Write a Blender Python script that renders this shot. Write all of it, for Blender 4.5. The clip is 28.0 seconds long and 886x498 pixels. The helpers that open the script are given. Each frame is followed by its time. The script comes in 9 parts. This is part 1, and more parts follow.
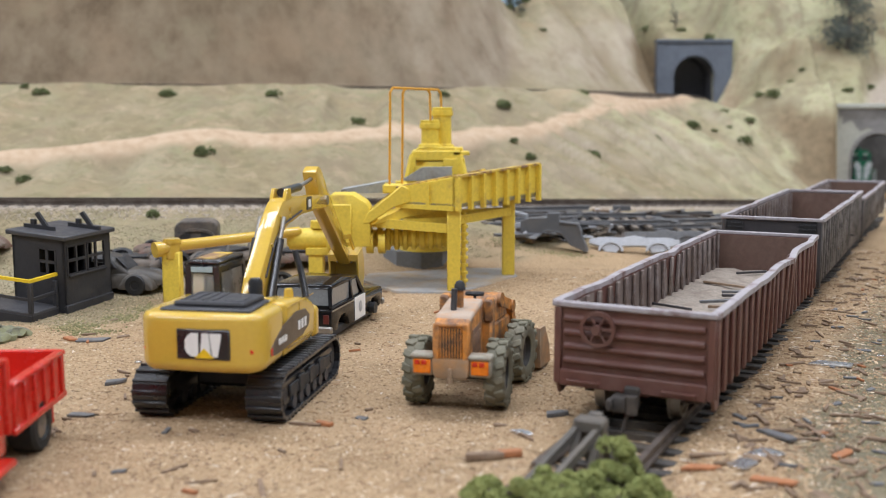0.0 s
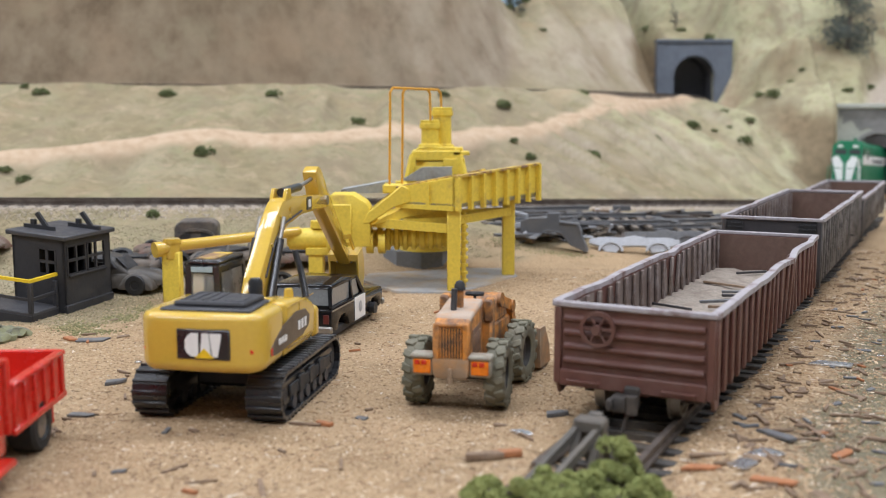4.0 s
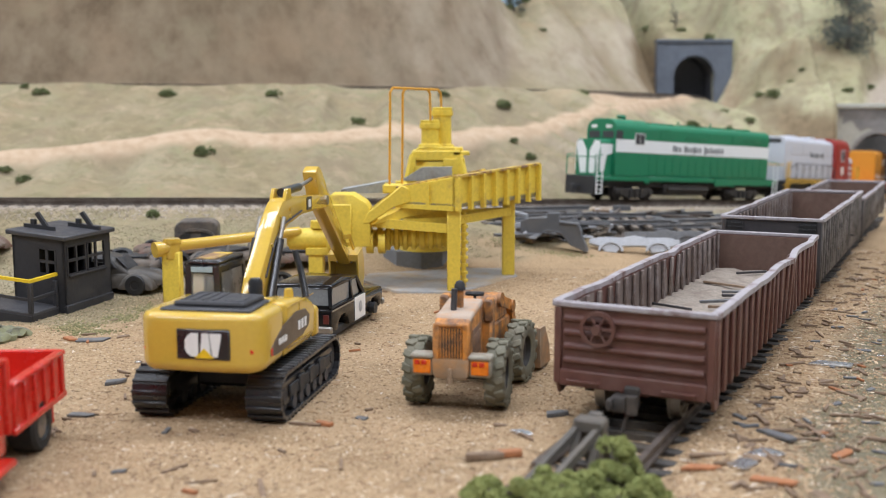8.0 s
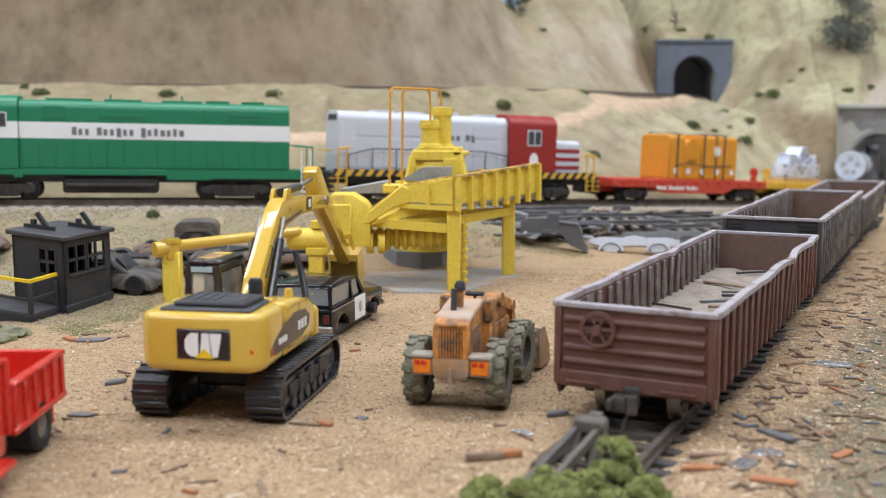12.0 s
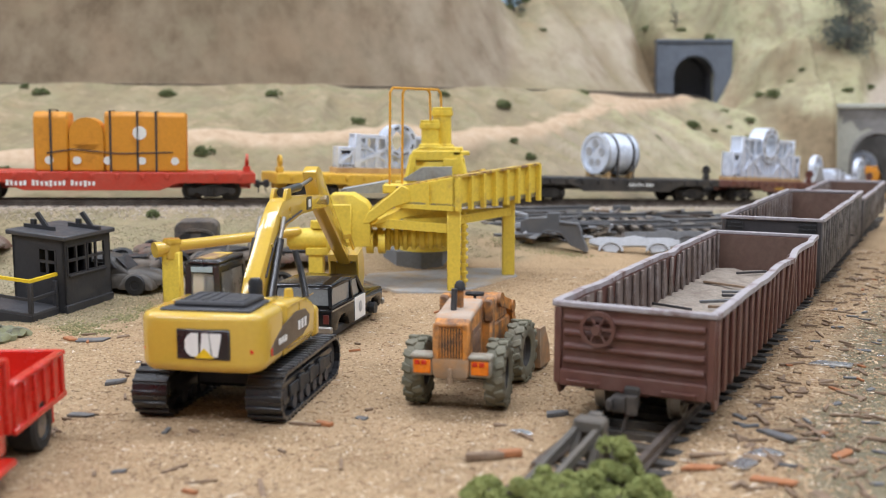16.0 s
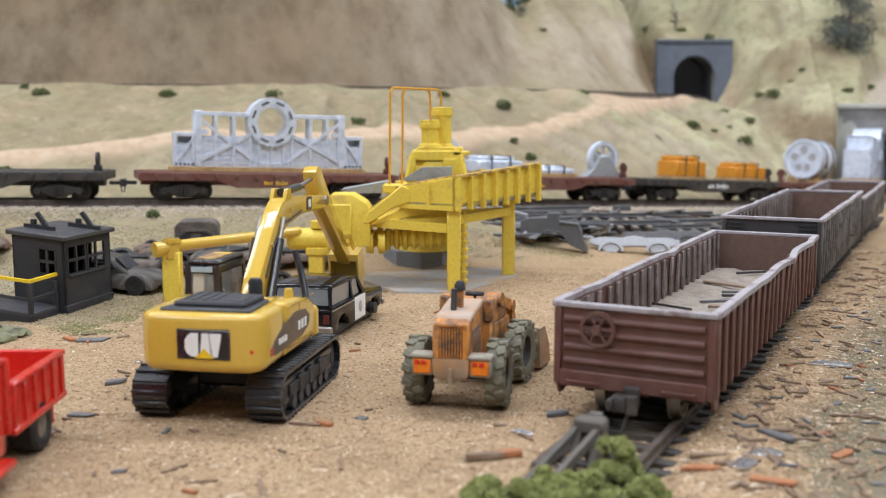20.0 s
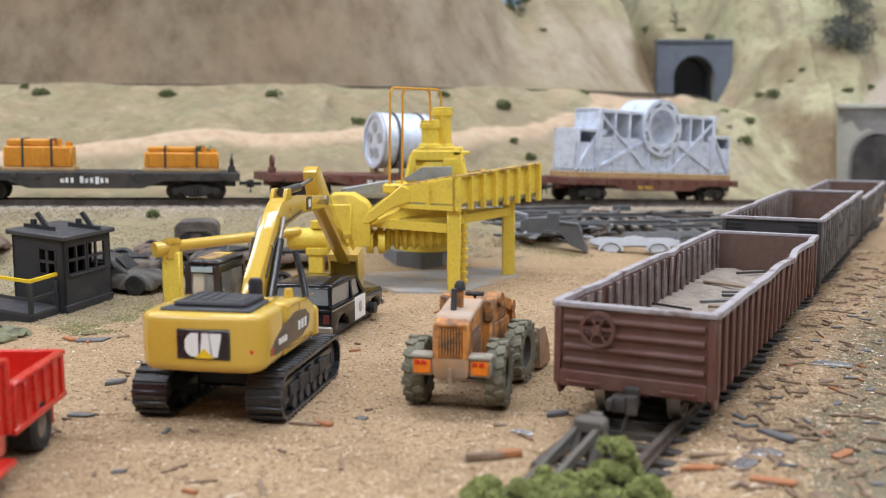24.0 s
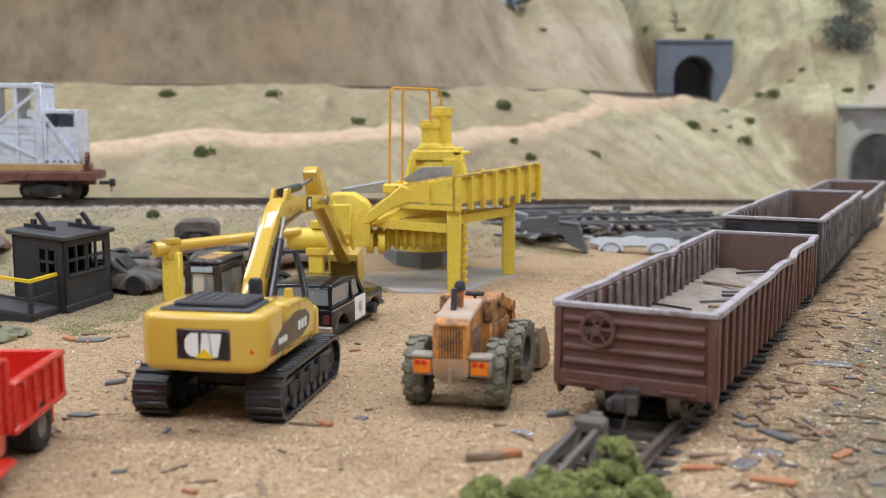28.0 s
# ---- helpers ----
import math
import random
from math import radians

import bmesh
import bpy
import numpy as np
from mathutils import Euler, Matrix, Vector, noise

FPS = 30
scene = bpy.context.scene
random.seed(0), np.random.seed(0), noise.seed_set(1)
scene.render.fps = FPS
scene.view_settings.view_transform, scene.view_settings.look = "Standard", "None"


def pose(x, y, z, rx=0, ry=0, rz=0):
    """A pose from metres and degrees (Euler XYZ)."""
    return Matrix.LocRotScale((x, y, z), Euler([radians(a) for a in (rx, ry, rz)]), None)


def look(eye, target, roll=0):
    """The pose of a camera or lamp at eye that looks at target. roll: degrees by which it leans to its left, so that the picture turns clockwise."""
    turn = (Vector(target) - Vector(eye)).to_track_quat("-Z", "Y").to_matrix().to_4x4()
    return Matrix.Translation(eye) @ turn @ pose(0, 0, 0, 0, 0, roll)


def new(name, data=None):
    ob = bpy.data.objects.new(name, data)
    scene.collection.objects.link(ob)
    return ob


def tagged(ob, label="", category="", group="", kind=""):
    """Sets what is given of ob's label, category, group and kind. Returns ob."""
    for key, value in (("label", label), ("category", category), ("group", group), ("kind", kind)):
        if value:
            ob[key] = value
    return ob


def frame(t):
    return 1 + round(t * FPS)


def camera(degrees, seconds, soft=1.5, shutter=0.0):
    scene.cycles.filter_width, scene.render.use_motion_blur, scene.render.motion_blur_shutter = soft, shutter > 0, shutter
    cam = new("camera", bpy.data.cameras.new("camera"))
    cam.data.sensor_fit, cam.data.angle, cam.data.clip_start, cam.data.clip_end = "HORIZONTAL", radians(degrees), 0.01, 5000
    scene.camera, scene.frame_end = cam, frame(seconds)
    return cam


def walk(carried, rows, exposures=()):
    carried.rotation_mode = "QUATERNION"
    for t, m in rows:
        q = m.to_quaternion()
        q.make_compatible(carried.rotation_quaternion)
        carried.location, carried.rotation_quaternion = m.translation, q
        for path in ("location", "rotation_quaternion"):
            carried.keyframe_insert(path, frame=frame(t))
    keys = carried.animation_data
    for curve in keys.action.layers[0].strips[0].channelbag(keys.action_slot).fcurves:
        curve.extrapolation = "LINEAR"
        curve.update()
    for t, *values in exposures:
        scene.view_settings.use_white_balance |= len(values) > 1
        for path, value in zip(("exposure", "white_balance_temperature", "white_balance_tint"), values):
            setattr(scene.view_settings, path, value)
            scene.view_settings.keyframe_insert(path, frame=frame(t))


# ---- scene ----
# A model railway yard at 1:87, in true size. Lengths below are in millimetres and are turned into metres by MM.
MM = 0.001

# ---- camera ----
cam = camera(47.78, 28.0, soft=1.05)
cam.data.dof.use_dof = True
cam.data.dof.focus_distance = 0.31
cam.data.dof.aperture_fstop = 21
EYE = (0.0, 0.0, 0.069)
STAND = look(EYE, (0.0, 1.0, 0.069 - 0.1285))
walk(cam, [(0.0, STAND), (28.0, STAND)], [(0.0, 0.05), (7.0, 0.07), (10.0, 0.13), (12.0, 0.15), (16.0, 0.12), (20.0, 0.11), (25.0, 0.11), (28.0, 0.08)])

# ---- light: ceiling tubes of the room ----
scene.view_settings.exposure = 0.0
world = bpy.data.worlds.new("room_air")
world.use_nodes = True
world.node_tree.nodes["Background"].inputs[0].default_value = (1.0, 0.97, 0.93, 1)
world.node_tree.nodes["Background"].inputs[1].default_value = 0.05
scene.world = world
LAMP_PLACES = [(-1.3, -0.75), (0.0, -0.75), (1.3, -0.75), (-1.3, 0.55), (0.0, 0.55), (1.3, 0.55)]
for lx, ly in LAMP_PLACES:
    lamp = bpy.data.lights.new("tube_light", "AREA")
    lamp.shape, lamp.size, lamp.size_y = "RECTANGLE", 1.15, 0.28
    lamp.energy, lamp.color = 13.3, (0.928, 0.988, 1.125)
    ob = new("tube_light", lamp)
    ob.matrix_world = pose(lx, ly, 1.42)


# ---- helpers for meshes, in millimetres ----
def P(x, y, z, rx=0, ry=0, rz=0):
    return pose(x * MM, y * MM, z * MM, rx, ry, rz)


def link_mesh(name, bm, material, smooth=False):
    me = bpy.data.meshes.new(name)
    bmesh.ops.recalc_face_normals(bm, faces=bm.faces)
    bmesh.ops.scale(bm, vec=(MM, MM, MM), verts=bm.verts)
    for f in bm.faces:
        f.smooth = True
    bm.to_mesh(me)
    bm.free()
    me.set_sharp_from_angle(angle=radians(38))
    me.materials.append(material)
    return me


def part(name, bm, material, parent=None, label="", smooth=False, at=None, kind=""):
    ob = new(name, link_mesh(name, bm, material, smooth))
    if parent is not None:
        ob.parent = parent
    if at is not None:
        ob.matrix_basis = at
    return tagged(ob, label=label, kind=kind)


def share(name, me, parent, at, label=""):
    ob = new(name, me)
    ob.parent = parent
    ob.matrix_basis = at
    return tagged(ob, label=label)


def thing(name, label, category, at=None, group=""):
    ob = new(name)
    ob.empty_display_size = 0.005
    if at is not None:
        ob.matrix_basis = at
    return tagged(ob, label=label, category=category, group=group)


def nb():
    return bmesh.new()


def box(bm, x0, x1, y0, y1, z0, z1, bevel=0.0, m=None, seg=1):
    r = bmesh.ops.create_cube(bm, size=1.0)
    vs = r["verts"]
    for v in vs:
        v.co = Vector(((x0 + x1) / 2 + v.co.x * (x1 - x0), (y0 + y1) / 2 + v.co.y * (y1 - y0), (z0 + z1) / 2 + v.co.z * (z1 - z0)))
    if bevel:
        es = list({e for v in vs for e in v.link_edges})
        r = bmesh.ops.bevel(bm, geom=es, offset=bevel, segments=seg, affect="EDGES", profile=0.5)
        vs = list({v for f in r["faces"] for v in f.verts} | {v for v in vs if v.is_valid})
    if m is not None:
        bmesh.ops.transform(bm, matrix=m, verts=vs)
    return vs


def M(x=0, y=0, z=0, rx=0, ry=0, rz=0):
    """A pose in millimetres inside a mesh."""
    return pose(x, y, z, rx, ry, rz)


def rod(bm, a, b, r, r2=None, n=12, caps=True):
    """A straight round bar from a to b."""
    a, b = Vector(a), Vector(b)
    d = b - a
    m = Matrix.Translation((a + b) / 2) @ d.to_track_quat("Z", "Y").to_matrix().to_4x4()
    r2 = r if r2 is None else r2
    g = bmesh.ops.create_cone(bm, cap_ends=caps, segments=n, radius1=r, radius2=r2, depth=d.length, matrix=m)
    for v in g["verts"]:
        for f in v.link_faces:
            if len(f.verts) == 4:
                f.smooth = True
    return g["verts"]


def bar(bm, a, b, w, h, up=(0, 0, 1), bevel=0.0):
    """A straight square bar from a to b, w wide and h high."""
    a, b = Vector(a), Vector(b)
    x = (b - a).normalized()
    z = Vector(up)
    if abs(z.dot(x)) > 0.99:
        z = Vector((0, 1, 0))
    y = z.cross(x).normalized()
    z = x.cross(y)
    m = Matrix((x, y, z)).transposed().to_4x4()
    m.translation = (a + b) / 2
    L = (b - a).length
    return box(bm, -L / 2, L / 2, -w / 2, w / 2, -h / 2, h / 2, bevel, m)


def wire(bm, pts, r, n=8):
    for a, b in zip(pts, pts[1:]):
        rod(bm, a, b, r, n=n)


def prism(bm, pts, lo, hi, axis="y", bevel=0.0, m=None, seg=1):
    """A flat outline pulled from lo to hi along an axis; pts hold the two other coordinates."""
    def put(p, k):
        return {"x": (k, p[0], p[1]), "y": (p[0], k, p[1]), "z": (p[0], p[1], k)}[axis]
    a = [bm.verts.new(put(p, lo)) for p in pts]
    b = [bm.verts.new(put(p, hi)) for p in pts]
    n = len(pts)
    fs = [bm.faces.new(a), bm.faces.new(b[::-1])]
    for i in range(n):
        fs.append(bm.faces.new((a[i], b[i], b[(i + 1) % n], a[(i + 1) % n])))
    bmesh.ops.recalc_face_normals(bm, faces=fs)
    vs = a + b
    if bevel:
        es = list({e for v in vs for e in v.link_edges})
        r = bmesh.ops.bevel(bm, geom=es, offset=bevel, segments=seg, affect="EDGES", profile=0.5)
        vs = list({v for f in r["faces"] for v in f.verts} | {v for v in vs if v.is_valid})
    if m is not None:
        bmesh.ops.transform(bm, matrix=m, verts=vs)
    return vs


def lathe(bm, prof, m=None, n=24, smooth=True):
    """A turned body: prof holds (radius, height) round the z axis."""
    rings = []
    for r, z in prof:
        if r < 1e-6:
            rings.append([bm.verts.new((0, 0, z))])
        else:
            rings.append([bm.verts.new((r * math.cos(2 * math.pi * i / n), r * math.sin(2 * math.pi * i / n), z)) for i in range(n)])
    for a, b in zip(rings, rings[1:]):
        for i in range(n):
            j = (i + 1) % n
            if len(a) == 1 and len(b) == 1:
                continue
            if len(a) == 1:
                f = bm.faces.new((a[0], b[j], b[i]))
            elif len(b) == 1:
                f = bm.faces.new((a[i], a[j], b[0]))
            else:
                f = bm.faces.new((a[i], a[j], b[j], b[i]))
            f.smooth = smooth
    vs = [v for r in rings for v in r]
    if m is not None:
        bmesh.ops.transform(bm, matrix=m, verts=vs)
    return vs


def rounded_block(bm, x0, x1, y0, y1, z0, z1, corner, lower, upper, bow=0.0, n=8):
    """A moulded block: round corners in plan, rounded lower and upper edges, its y0 face slightly bowed."""
    cx, hw = (x0 + x1) / 2, (x1 - x0) / 2
    levels = [(z0 + lower * (1 - math.cos(a)), lower * (1 - math.sin(a))) for a in [math.pi / 2 * i / 6 for i in range(7)]]
    levels += [(z1 - upper * (1 - math.cos(a)), upper * (1 - math.sin(a))) for a in [math.pi / 2 * (6 - i) / 6 for i in range(7)]]
    rings = []
    for z, inset in levels:
        r = max(corner - inset, 0.4)
        ring = []
        for qx, qy, a0 in ((x0 + inset + r, y0 + inset + r, math.pi), (x1 - inset - r, y0 + inset + r, 1.5 * math.pi), (x1 - inset - r, y1 - inset - r, 0.0), (x0 + inset + r, y1 - inset - r, 0.5 * math.pi)):
            for i in range(n + 1):
                a = a0 + math.pi / 2 * i / n
                x, y = qx + r * math.cos(a), qy + r * math.sin(a)
                if y < (y0 + y1) / 2:
                    y -= bow * max(0.0, 1 - ((x - cx) / hw) ** 2)
                ring.append(bm.verts.new((x, y, z)))
            if qy < (y0 + y1) / 2 and qx < cx:
                for k in range(1, 8):
                    x = x0 + inset + r + (x1 - x0 - 2 * inset - 2 * r) * k / 8
                    ring.append(bm.verts.new((x, y0 + inset - bow * max(0.0, 1 - ((x - cx) / hw) ** 2), z)))
        rings.append(ring)
    k = len(rings[0])
    for a, b in zip(rings, rings[1:]):
        for i in range(k):
            bm.faces.new((a[i], a[(i + 1) % k], b[(i + 1) % k], b[i]))
    bm.faces.new(rings[0][::-1])
    bm.faces.new(rings[-1])


def lump(bm, c, r, seed=0, squash=0.8, sub=2, rough=0.35):
    """A rough pebble or clump."""
    g = bmesh.ops.create_icosphere(bm, subdivisions=sub, radius=1.0)
    off = Vector((seed * 3.7, seed * 1.3, seed * 2.1))
    for v in g["verts"]:
        k = 1 + rough * noise.noise(v.co * 1.7 + off) * 2
        v.co = Vector((c[0] + v.co.x * r * k, c[1] + v.co.y * r * k, c[2] + v.co.z * r * squash * k))
    return g["verts"]


def leaf_clumps(name, pts, size, mat, parent, seed):
    """Many small ragged clumps of leaves in one crown."""
    rng = np.random.RandomState(seed)
    base = np.array([(1, 0, 0), (-1, 0, 0), (0, 1, 0), (0, -1, 0), (0, 0, 1), (0, 0, -1)], float)
    tri = np.array([(0, 2, 4), (2, 1, 4), (1, 3, 4), (3, 0, 4), (2, 0, 5), (1, 2, 5), (3, 1, 5), (0, 3, 5)])
    k = len(pts)
    v = base[None] * (0.4 + 1.1 * rng.rand(k, 6, 1)) + 0.35 * rng.randn(k, 6, 3)
    v = v * (size[0] + (size[1] - size[0]) * rng.rand(k))[:, None, None] + pts[:, None, :]
    me = bpy.data.meshes.new(name)
    me.from_pydata((v.reshape(-1, 3) * MM).tolist(), [], (tri[None] + (np.arange(k) * 6)[:, None, None]).reshape(-1, 3).tolist())
    me.materials.append(mat)
    ob = new(name, me)
    ob.parent = parent
    return tagged(ob)


# ---- materials ----
def shader(name):
    mat = bpy.data.materials.new(name)
    mat.use_nodes = True
    nt = mat.node_tree
    return mat, nt, nt.nodes["Principled BSDF"]


def node(nt, kind, **values):
    nd = nt.nodes.new(kind)
    for k, v in values.items():
        nd.inputs[k.replace("_", " ")].default_value = v
    return nd


def ramp(nt, fac, stops):
    nd = nt.nodes.new("ShaderNodeValToRGB")
    el = nd.color_ramp.elements
    while len(el) < len(stops):
        el.new(0.5)
    for e, (p, c) in zip(el, stops):
        e.position, e.color = p, (*c, 1)
    nt.links.new(fac, nd.inputs[0])
    return nd.outputs[0]


def blend(nt, fac, a, b, mode="MIX"):
    nd = nt.nodes.new("ShaderNodeMix")
    nd.data_type, nd.blend_type = "RGBA", mode
    for sock, v in ((nd.inputs[0], fac), (nd.inputs[6], a), (nd.inputs[7], b)):
        if isinstance(v, (int, float)):
            sock.default_value = v
        elif isinstance(v, tuple):
            sock.default_value = (*v, 1)
        else:
            nt.links.new(v, sock)
    return nd.outputs[2]


def grain(nt, scale, detail=5, rough=0.6, coords=None, stretch=None):
    tc = nt.nodes.new("ShaderNodeTexCoord")
    out = tc.outputs[coords or "Object"]
    if stretch:
        mp = nt.nodes.new("ShaderNodeMapping")
        mp.inputs["Scale"].default_value = stretch
        nt.links.new(out, mp.inputs[0])
        out = mp.outputs[0]
    nd = node(nt, "ShaderNodeTexNoise", Scale=scale, Detail=detail, Roughness=rough)
    nt.links.new(out, nd.inputs["Vector"])
    return nd.outputs["Fac"]


def relief(nt, bsdf, height, strength, dist):
    nd = node(nt, "ShaderNodeBump", Strength=strength, Distance=dist)
    nt.links.new(height, nd.inputs["Height"])
    nt.links.new(nd.outputs[0], bsdf.inputs["Normal"])


def paint(name, col, wear=None, amount=0.45, rough=0.4, scale=140, metal=0.0, bump=0.15, dust=0.0, coat=0.0, shift=0.12):
    """Paint or moulded plastic: slight mottling, patches of wear or dirt, fine relief."""
    mat, nt, b = shader(name)
    big = grain(nt, scale, 6, 0.65)
    fine = grain(nt, scale * 7, 4, 0.6)
    dark = tuple(c * (1 - shift) for c in col)
    lite = tuple(min(1, c * (1 + shift)) for c in col)
    c = ramp(nt, fine, [(0.3, dark), (0.7, lite)])
    if wear:
        mask = ramp(nt, big, [(1 - amount - 0.12, (0, 0, 0)), (1 - amount + 0.06, (1, 1, 1))])
        c = blend(nt, mask, c, wear)
    if dust:
        mask = ramp(nt, grain(nt, scale * 0.6, 7, 0.7), [(0.35, (0, 0, 0)), (0.7, (dust, dust, dust))])
        c = blend(nt, mask, c, (0.42, 0.34, 0.25))
    nt.links.new(c, b.inputs["Base Color"])
    rr = ramp(nt, big, [(0.3, (rough * 0.75,) * 3), (0.75, (min(1, rough * 1.4),) * 3)])
    nt.links.new(rr, b.inputs["Roughness"])
    b.inputs["Metallic"].default_value = metal
    b.inputs["Coat Weight"].default_value = coat
    relief(nt, b, fine, bump, 0.0003)
    return mat


CAT_YELLOW = paint("glossy_yellow_paint", (0.62, 0.405, 0.06), rough=0.16, coat=0.6, shift=0.03, bump=0.006)
SIDE_DECAL = paint("dark_brown_decal", (0.1, 0.075, 0.055), rough=0.35)
CAT_MARK = paint("painted_yellow_mark", (0.8, 0.52, 0.02), rough=0.4)
BLACK_GLOSS = paint("glossy_black_plastic", (0.018, 0.018, 0.02), rough=0.3, coat=0.3, bump=0.03)
BLACK_DULL = paint("dull_black_plastic", (0.028, 0.028, 0.03), rough=0.55, bump=0.2)
DARK_GREY = paint("dark_grey_plastic", (0.05, 0.05, 0.055), rough=0.5)
WHITE = paint("white_paint", (0.8, 0.8, 0.78), rough=0.4, shift=0.03)
CRUSHER_YELLOW = paint("weathered_yellow_paint", (0.76, 0.565, 0.07), wear=(0.5, 0.32, 0.07), amount=0.3, rough=0.5, scale=120, shift=0.1)
CRUSHER_RUST = paint("rusty_yellow_paint", (0.66, 0.45, 0.07), wear=(0.26, 0.15, 0.08), amount=0.48, rough=0.6, scale=190, shift=0.1)
CAR_BLACK = paint("polished_black_paint", (0.012, 0.012, 0.013), rough=0.12, bump=0.0)
CAR_BLACK.node_tree.nodes["Principled BSDF"].inputs["Specular IOR Level"].default_value = 0.35
CAR_GLASS = paint("hazy_grey_glazing", (0.2, 0.21, 0.21), rough=0.15, coat=0.5)
WIRE_ORANGE = paint("orange_wire_paint", (0.68, 0.33, 0.03), rough=0.5)
CONCRETE = paint("grey_concrete", (0.32, 0.33, 0.33), wear=(0.2, 0.17, 0.13), amount=0.3, rough=0.85, scale=80, bump=0.4)
DUSTY_SLAB = paint("sandy_concrete", (0.3, 0.305, 0.305), wear=(0.36, 0.27, 0.17), amount=0.42, rough=0.9, scale=60, dust=0.5, bump=0.4)
PLINTH_GREY = paint("blue_grey_concrete", (0.2, 0.215, 0.235), wear=(0.16, 0.165, 0.17), amount=0.35, rough=0.85, scale=80, bump=0.3)
LOADER_ORANGE = paint("weathered_orange_paint", (0.64, 0.235, 0.025), wear=(0.16, 0.075, 0.035), amount=0.47, rough=0.5, scale=190, dust=0.25, shift=0.15)
LOADER_WORN = paint("brown_worn_orange_paint", (0.4, 0.19, 0.06), wear=(0.26, 0.17, 0.1), amount=0.5, rough=0.75, scale=170, dust=0.45)
LOADER_DUST = paint("dusty_orange_paint", (0.5, 0.24, 0.1), wear=(0.44, 0.34, 0.27), amount=0.5, rough=0.75, scale=150, dust=0.7)
RUST_BROWN = paint("rust_brown_paint", (0.17, 0.085, 0.05), wear=(0.3, 0.15, 0.06), amount=0.4, rough=0.75, scale=190, dust=0.3)
TYRE = paint("dusty_green_grey_rubber", (0.115, 0.118, 0.08), rough=0.8, dust=0.3, scale=120)
BLACK_TYRE = paint("black_rubber", (0.02, 0.02, 0.02), rough=0.6)
TAIL_LENS = paint("orange_lens", (0.8, 0.2, 0.01), rough=0.25)
TAIL_DULL = paint("dull_dark_red_lens", (0.12, 0.02, 0.015), rough=0.35)
RED_LENS = paint("red_lens", (0.6, 0.03, 0.01), rough=0.25)
GONDOLA_BROWN = paint("oxide_brown_paint", (0.11, 0.038, 0.03), wear=(0.13, 0.062, 0.052), amount=0.4, rough=0.48, scale=90, dust=0.12)
GONDOLA_BLACK = paint("weathered_black_paint", (0.042, 0.038, 0.042), wear=(0.095, 0.085, 0.088), amount=0.3, rough=0.6, scale=90, dust=0.06)
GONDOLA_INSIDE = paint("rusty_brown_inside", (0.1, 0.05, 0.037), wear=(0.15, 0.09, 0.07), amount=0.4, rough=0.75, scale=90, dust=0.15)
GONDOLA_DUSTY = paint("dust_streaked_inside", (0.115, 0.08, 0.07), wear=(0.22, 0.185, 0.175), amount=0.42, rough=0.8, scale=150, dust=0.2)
GONDOLA_WORN = paint("scraped_black_paint", (0.05, 0.045, 0.046), wear=(0.2, 0.18, 0.175), amount=0.45, rough=0.6, scale=150, dust=0.25)
COUPLER_GREY = paint("dusty_grey_coupler", (0.032, 0.028, 0.026), wear=(0.07, 0.055, 0.045), amount=0.4, rough=0.65, scale=200, dust=0.1)
LAMP_GREY = paint("dusty_grey_lamp_housing", (0.33, 0.3, 0.24), wear=(0.24, 0.18, 0.12), amount=0.4, rough=0.7)
RIM_WORN = paint("worn_grey_rim_paint", (0.36, 0.33, 0.345), wear=(0.16, 0.09, 0.075), amount=0.36, rough=0.6, scale=110)
STEEL = paint("dull_steel", (0.35, 0.33, 0.3), rough=0.38, metal=0.8)
RAIL_STEEL = paint("weathered_rail", (0.14, 0.115, 0.098), wear=(0.085, 0.065, 0.052), rough=0.5, metal=0.4)
TIE = paint("dark_tie_plastic", (0.03, 0.028, 0.027), rough=0.7, dust=0.35, scale=160)
MAIN_TIE = paint("dusty_brown_tie", (0.1, 0.086, 0.074), rough=0.85, dust=0.65, scale=160)
TRUCK_BLACK = paint("dusty_black_truck", (0.016, 0.015, 0.015), rough=0.65, dust=0.07)
WHEEL_DARK = paint("dark_steel_wheel", (0.05, 0.045, 0.042), rough=0.45, metal=0.6)
SILVER = paint("silver_paint", (0.71, 0.77, 0.88), wear=(0.5, 0.56, 0.66), amount=0.4, rough=0.36, metal=0.2, scale=220, shift=0.1)
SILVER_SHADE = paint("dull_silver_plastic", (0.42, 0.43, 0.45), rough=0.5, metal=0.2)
GREEN_PAINT = paint("loco_green_paint", (0.012, 0.19, 0.092), rough=0.38, shift=0.05, bump=0.03)
STRIPE_WHITE = paint("stripe_white_paint", (0.82, 0.84, 0.84), rough=0.42, shift=0.03, bump=0.03)
LOCO_GREY = paint("loco_light_grey_paint", (0.57, 0.59, 0.645), rough=0.45, shift=0.04, bump=0.03)
LOCO_RED = paint("loco_red_paint", (0.3, 0.022, 0.018), rough=0.42, shift=0.05)
FLAT_RED = paint("flatcar_red_paint", (0.52, 0.04, 0.018), rough=0.45, dust=0.12)
FLAT_YELLOW = paint("flatcar_yellow_paint", (0.68, 0.4, 0.03), rough=0.5, dust=0.15, wear=(0.3, 0.16, 0.05), amount=0.2)
FLAT_BLACK = paint("flatcar_black_paint", (0.022, 0.022, 0.024), rough=0.55, dust=0.15)
FLAT_BROWN = paint("flatcar_brown_paint", (0.13, 0.036, 0.025), rough=0.55, dust=0.2, wear=(0.08, 0.03, 0.025), amount=0.35)
WOOD = paint("pale_wood_planks", (0.5, 0.33, 0.15), rough=0.7, wear=(0.36, 0.22, 0.1), amount=0.4)
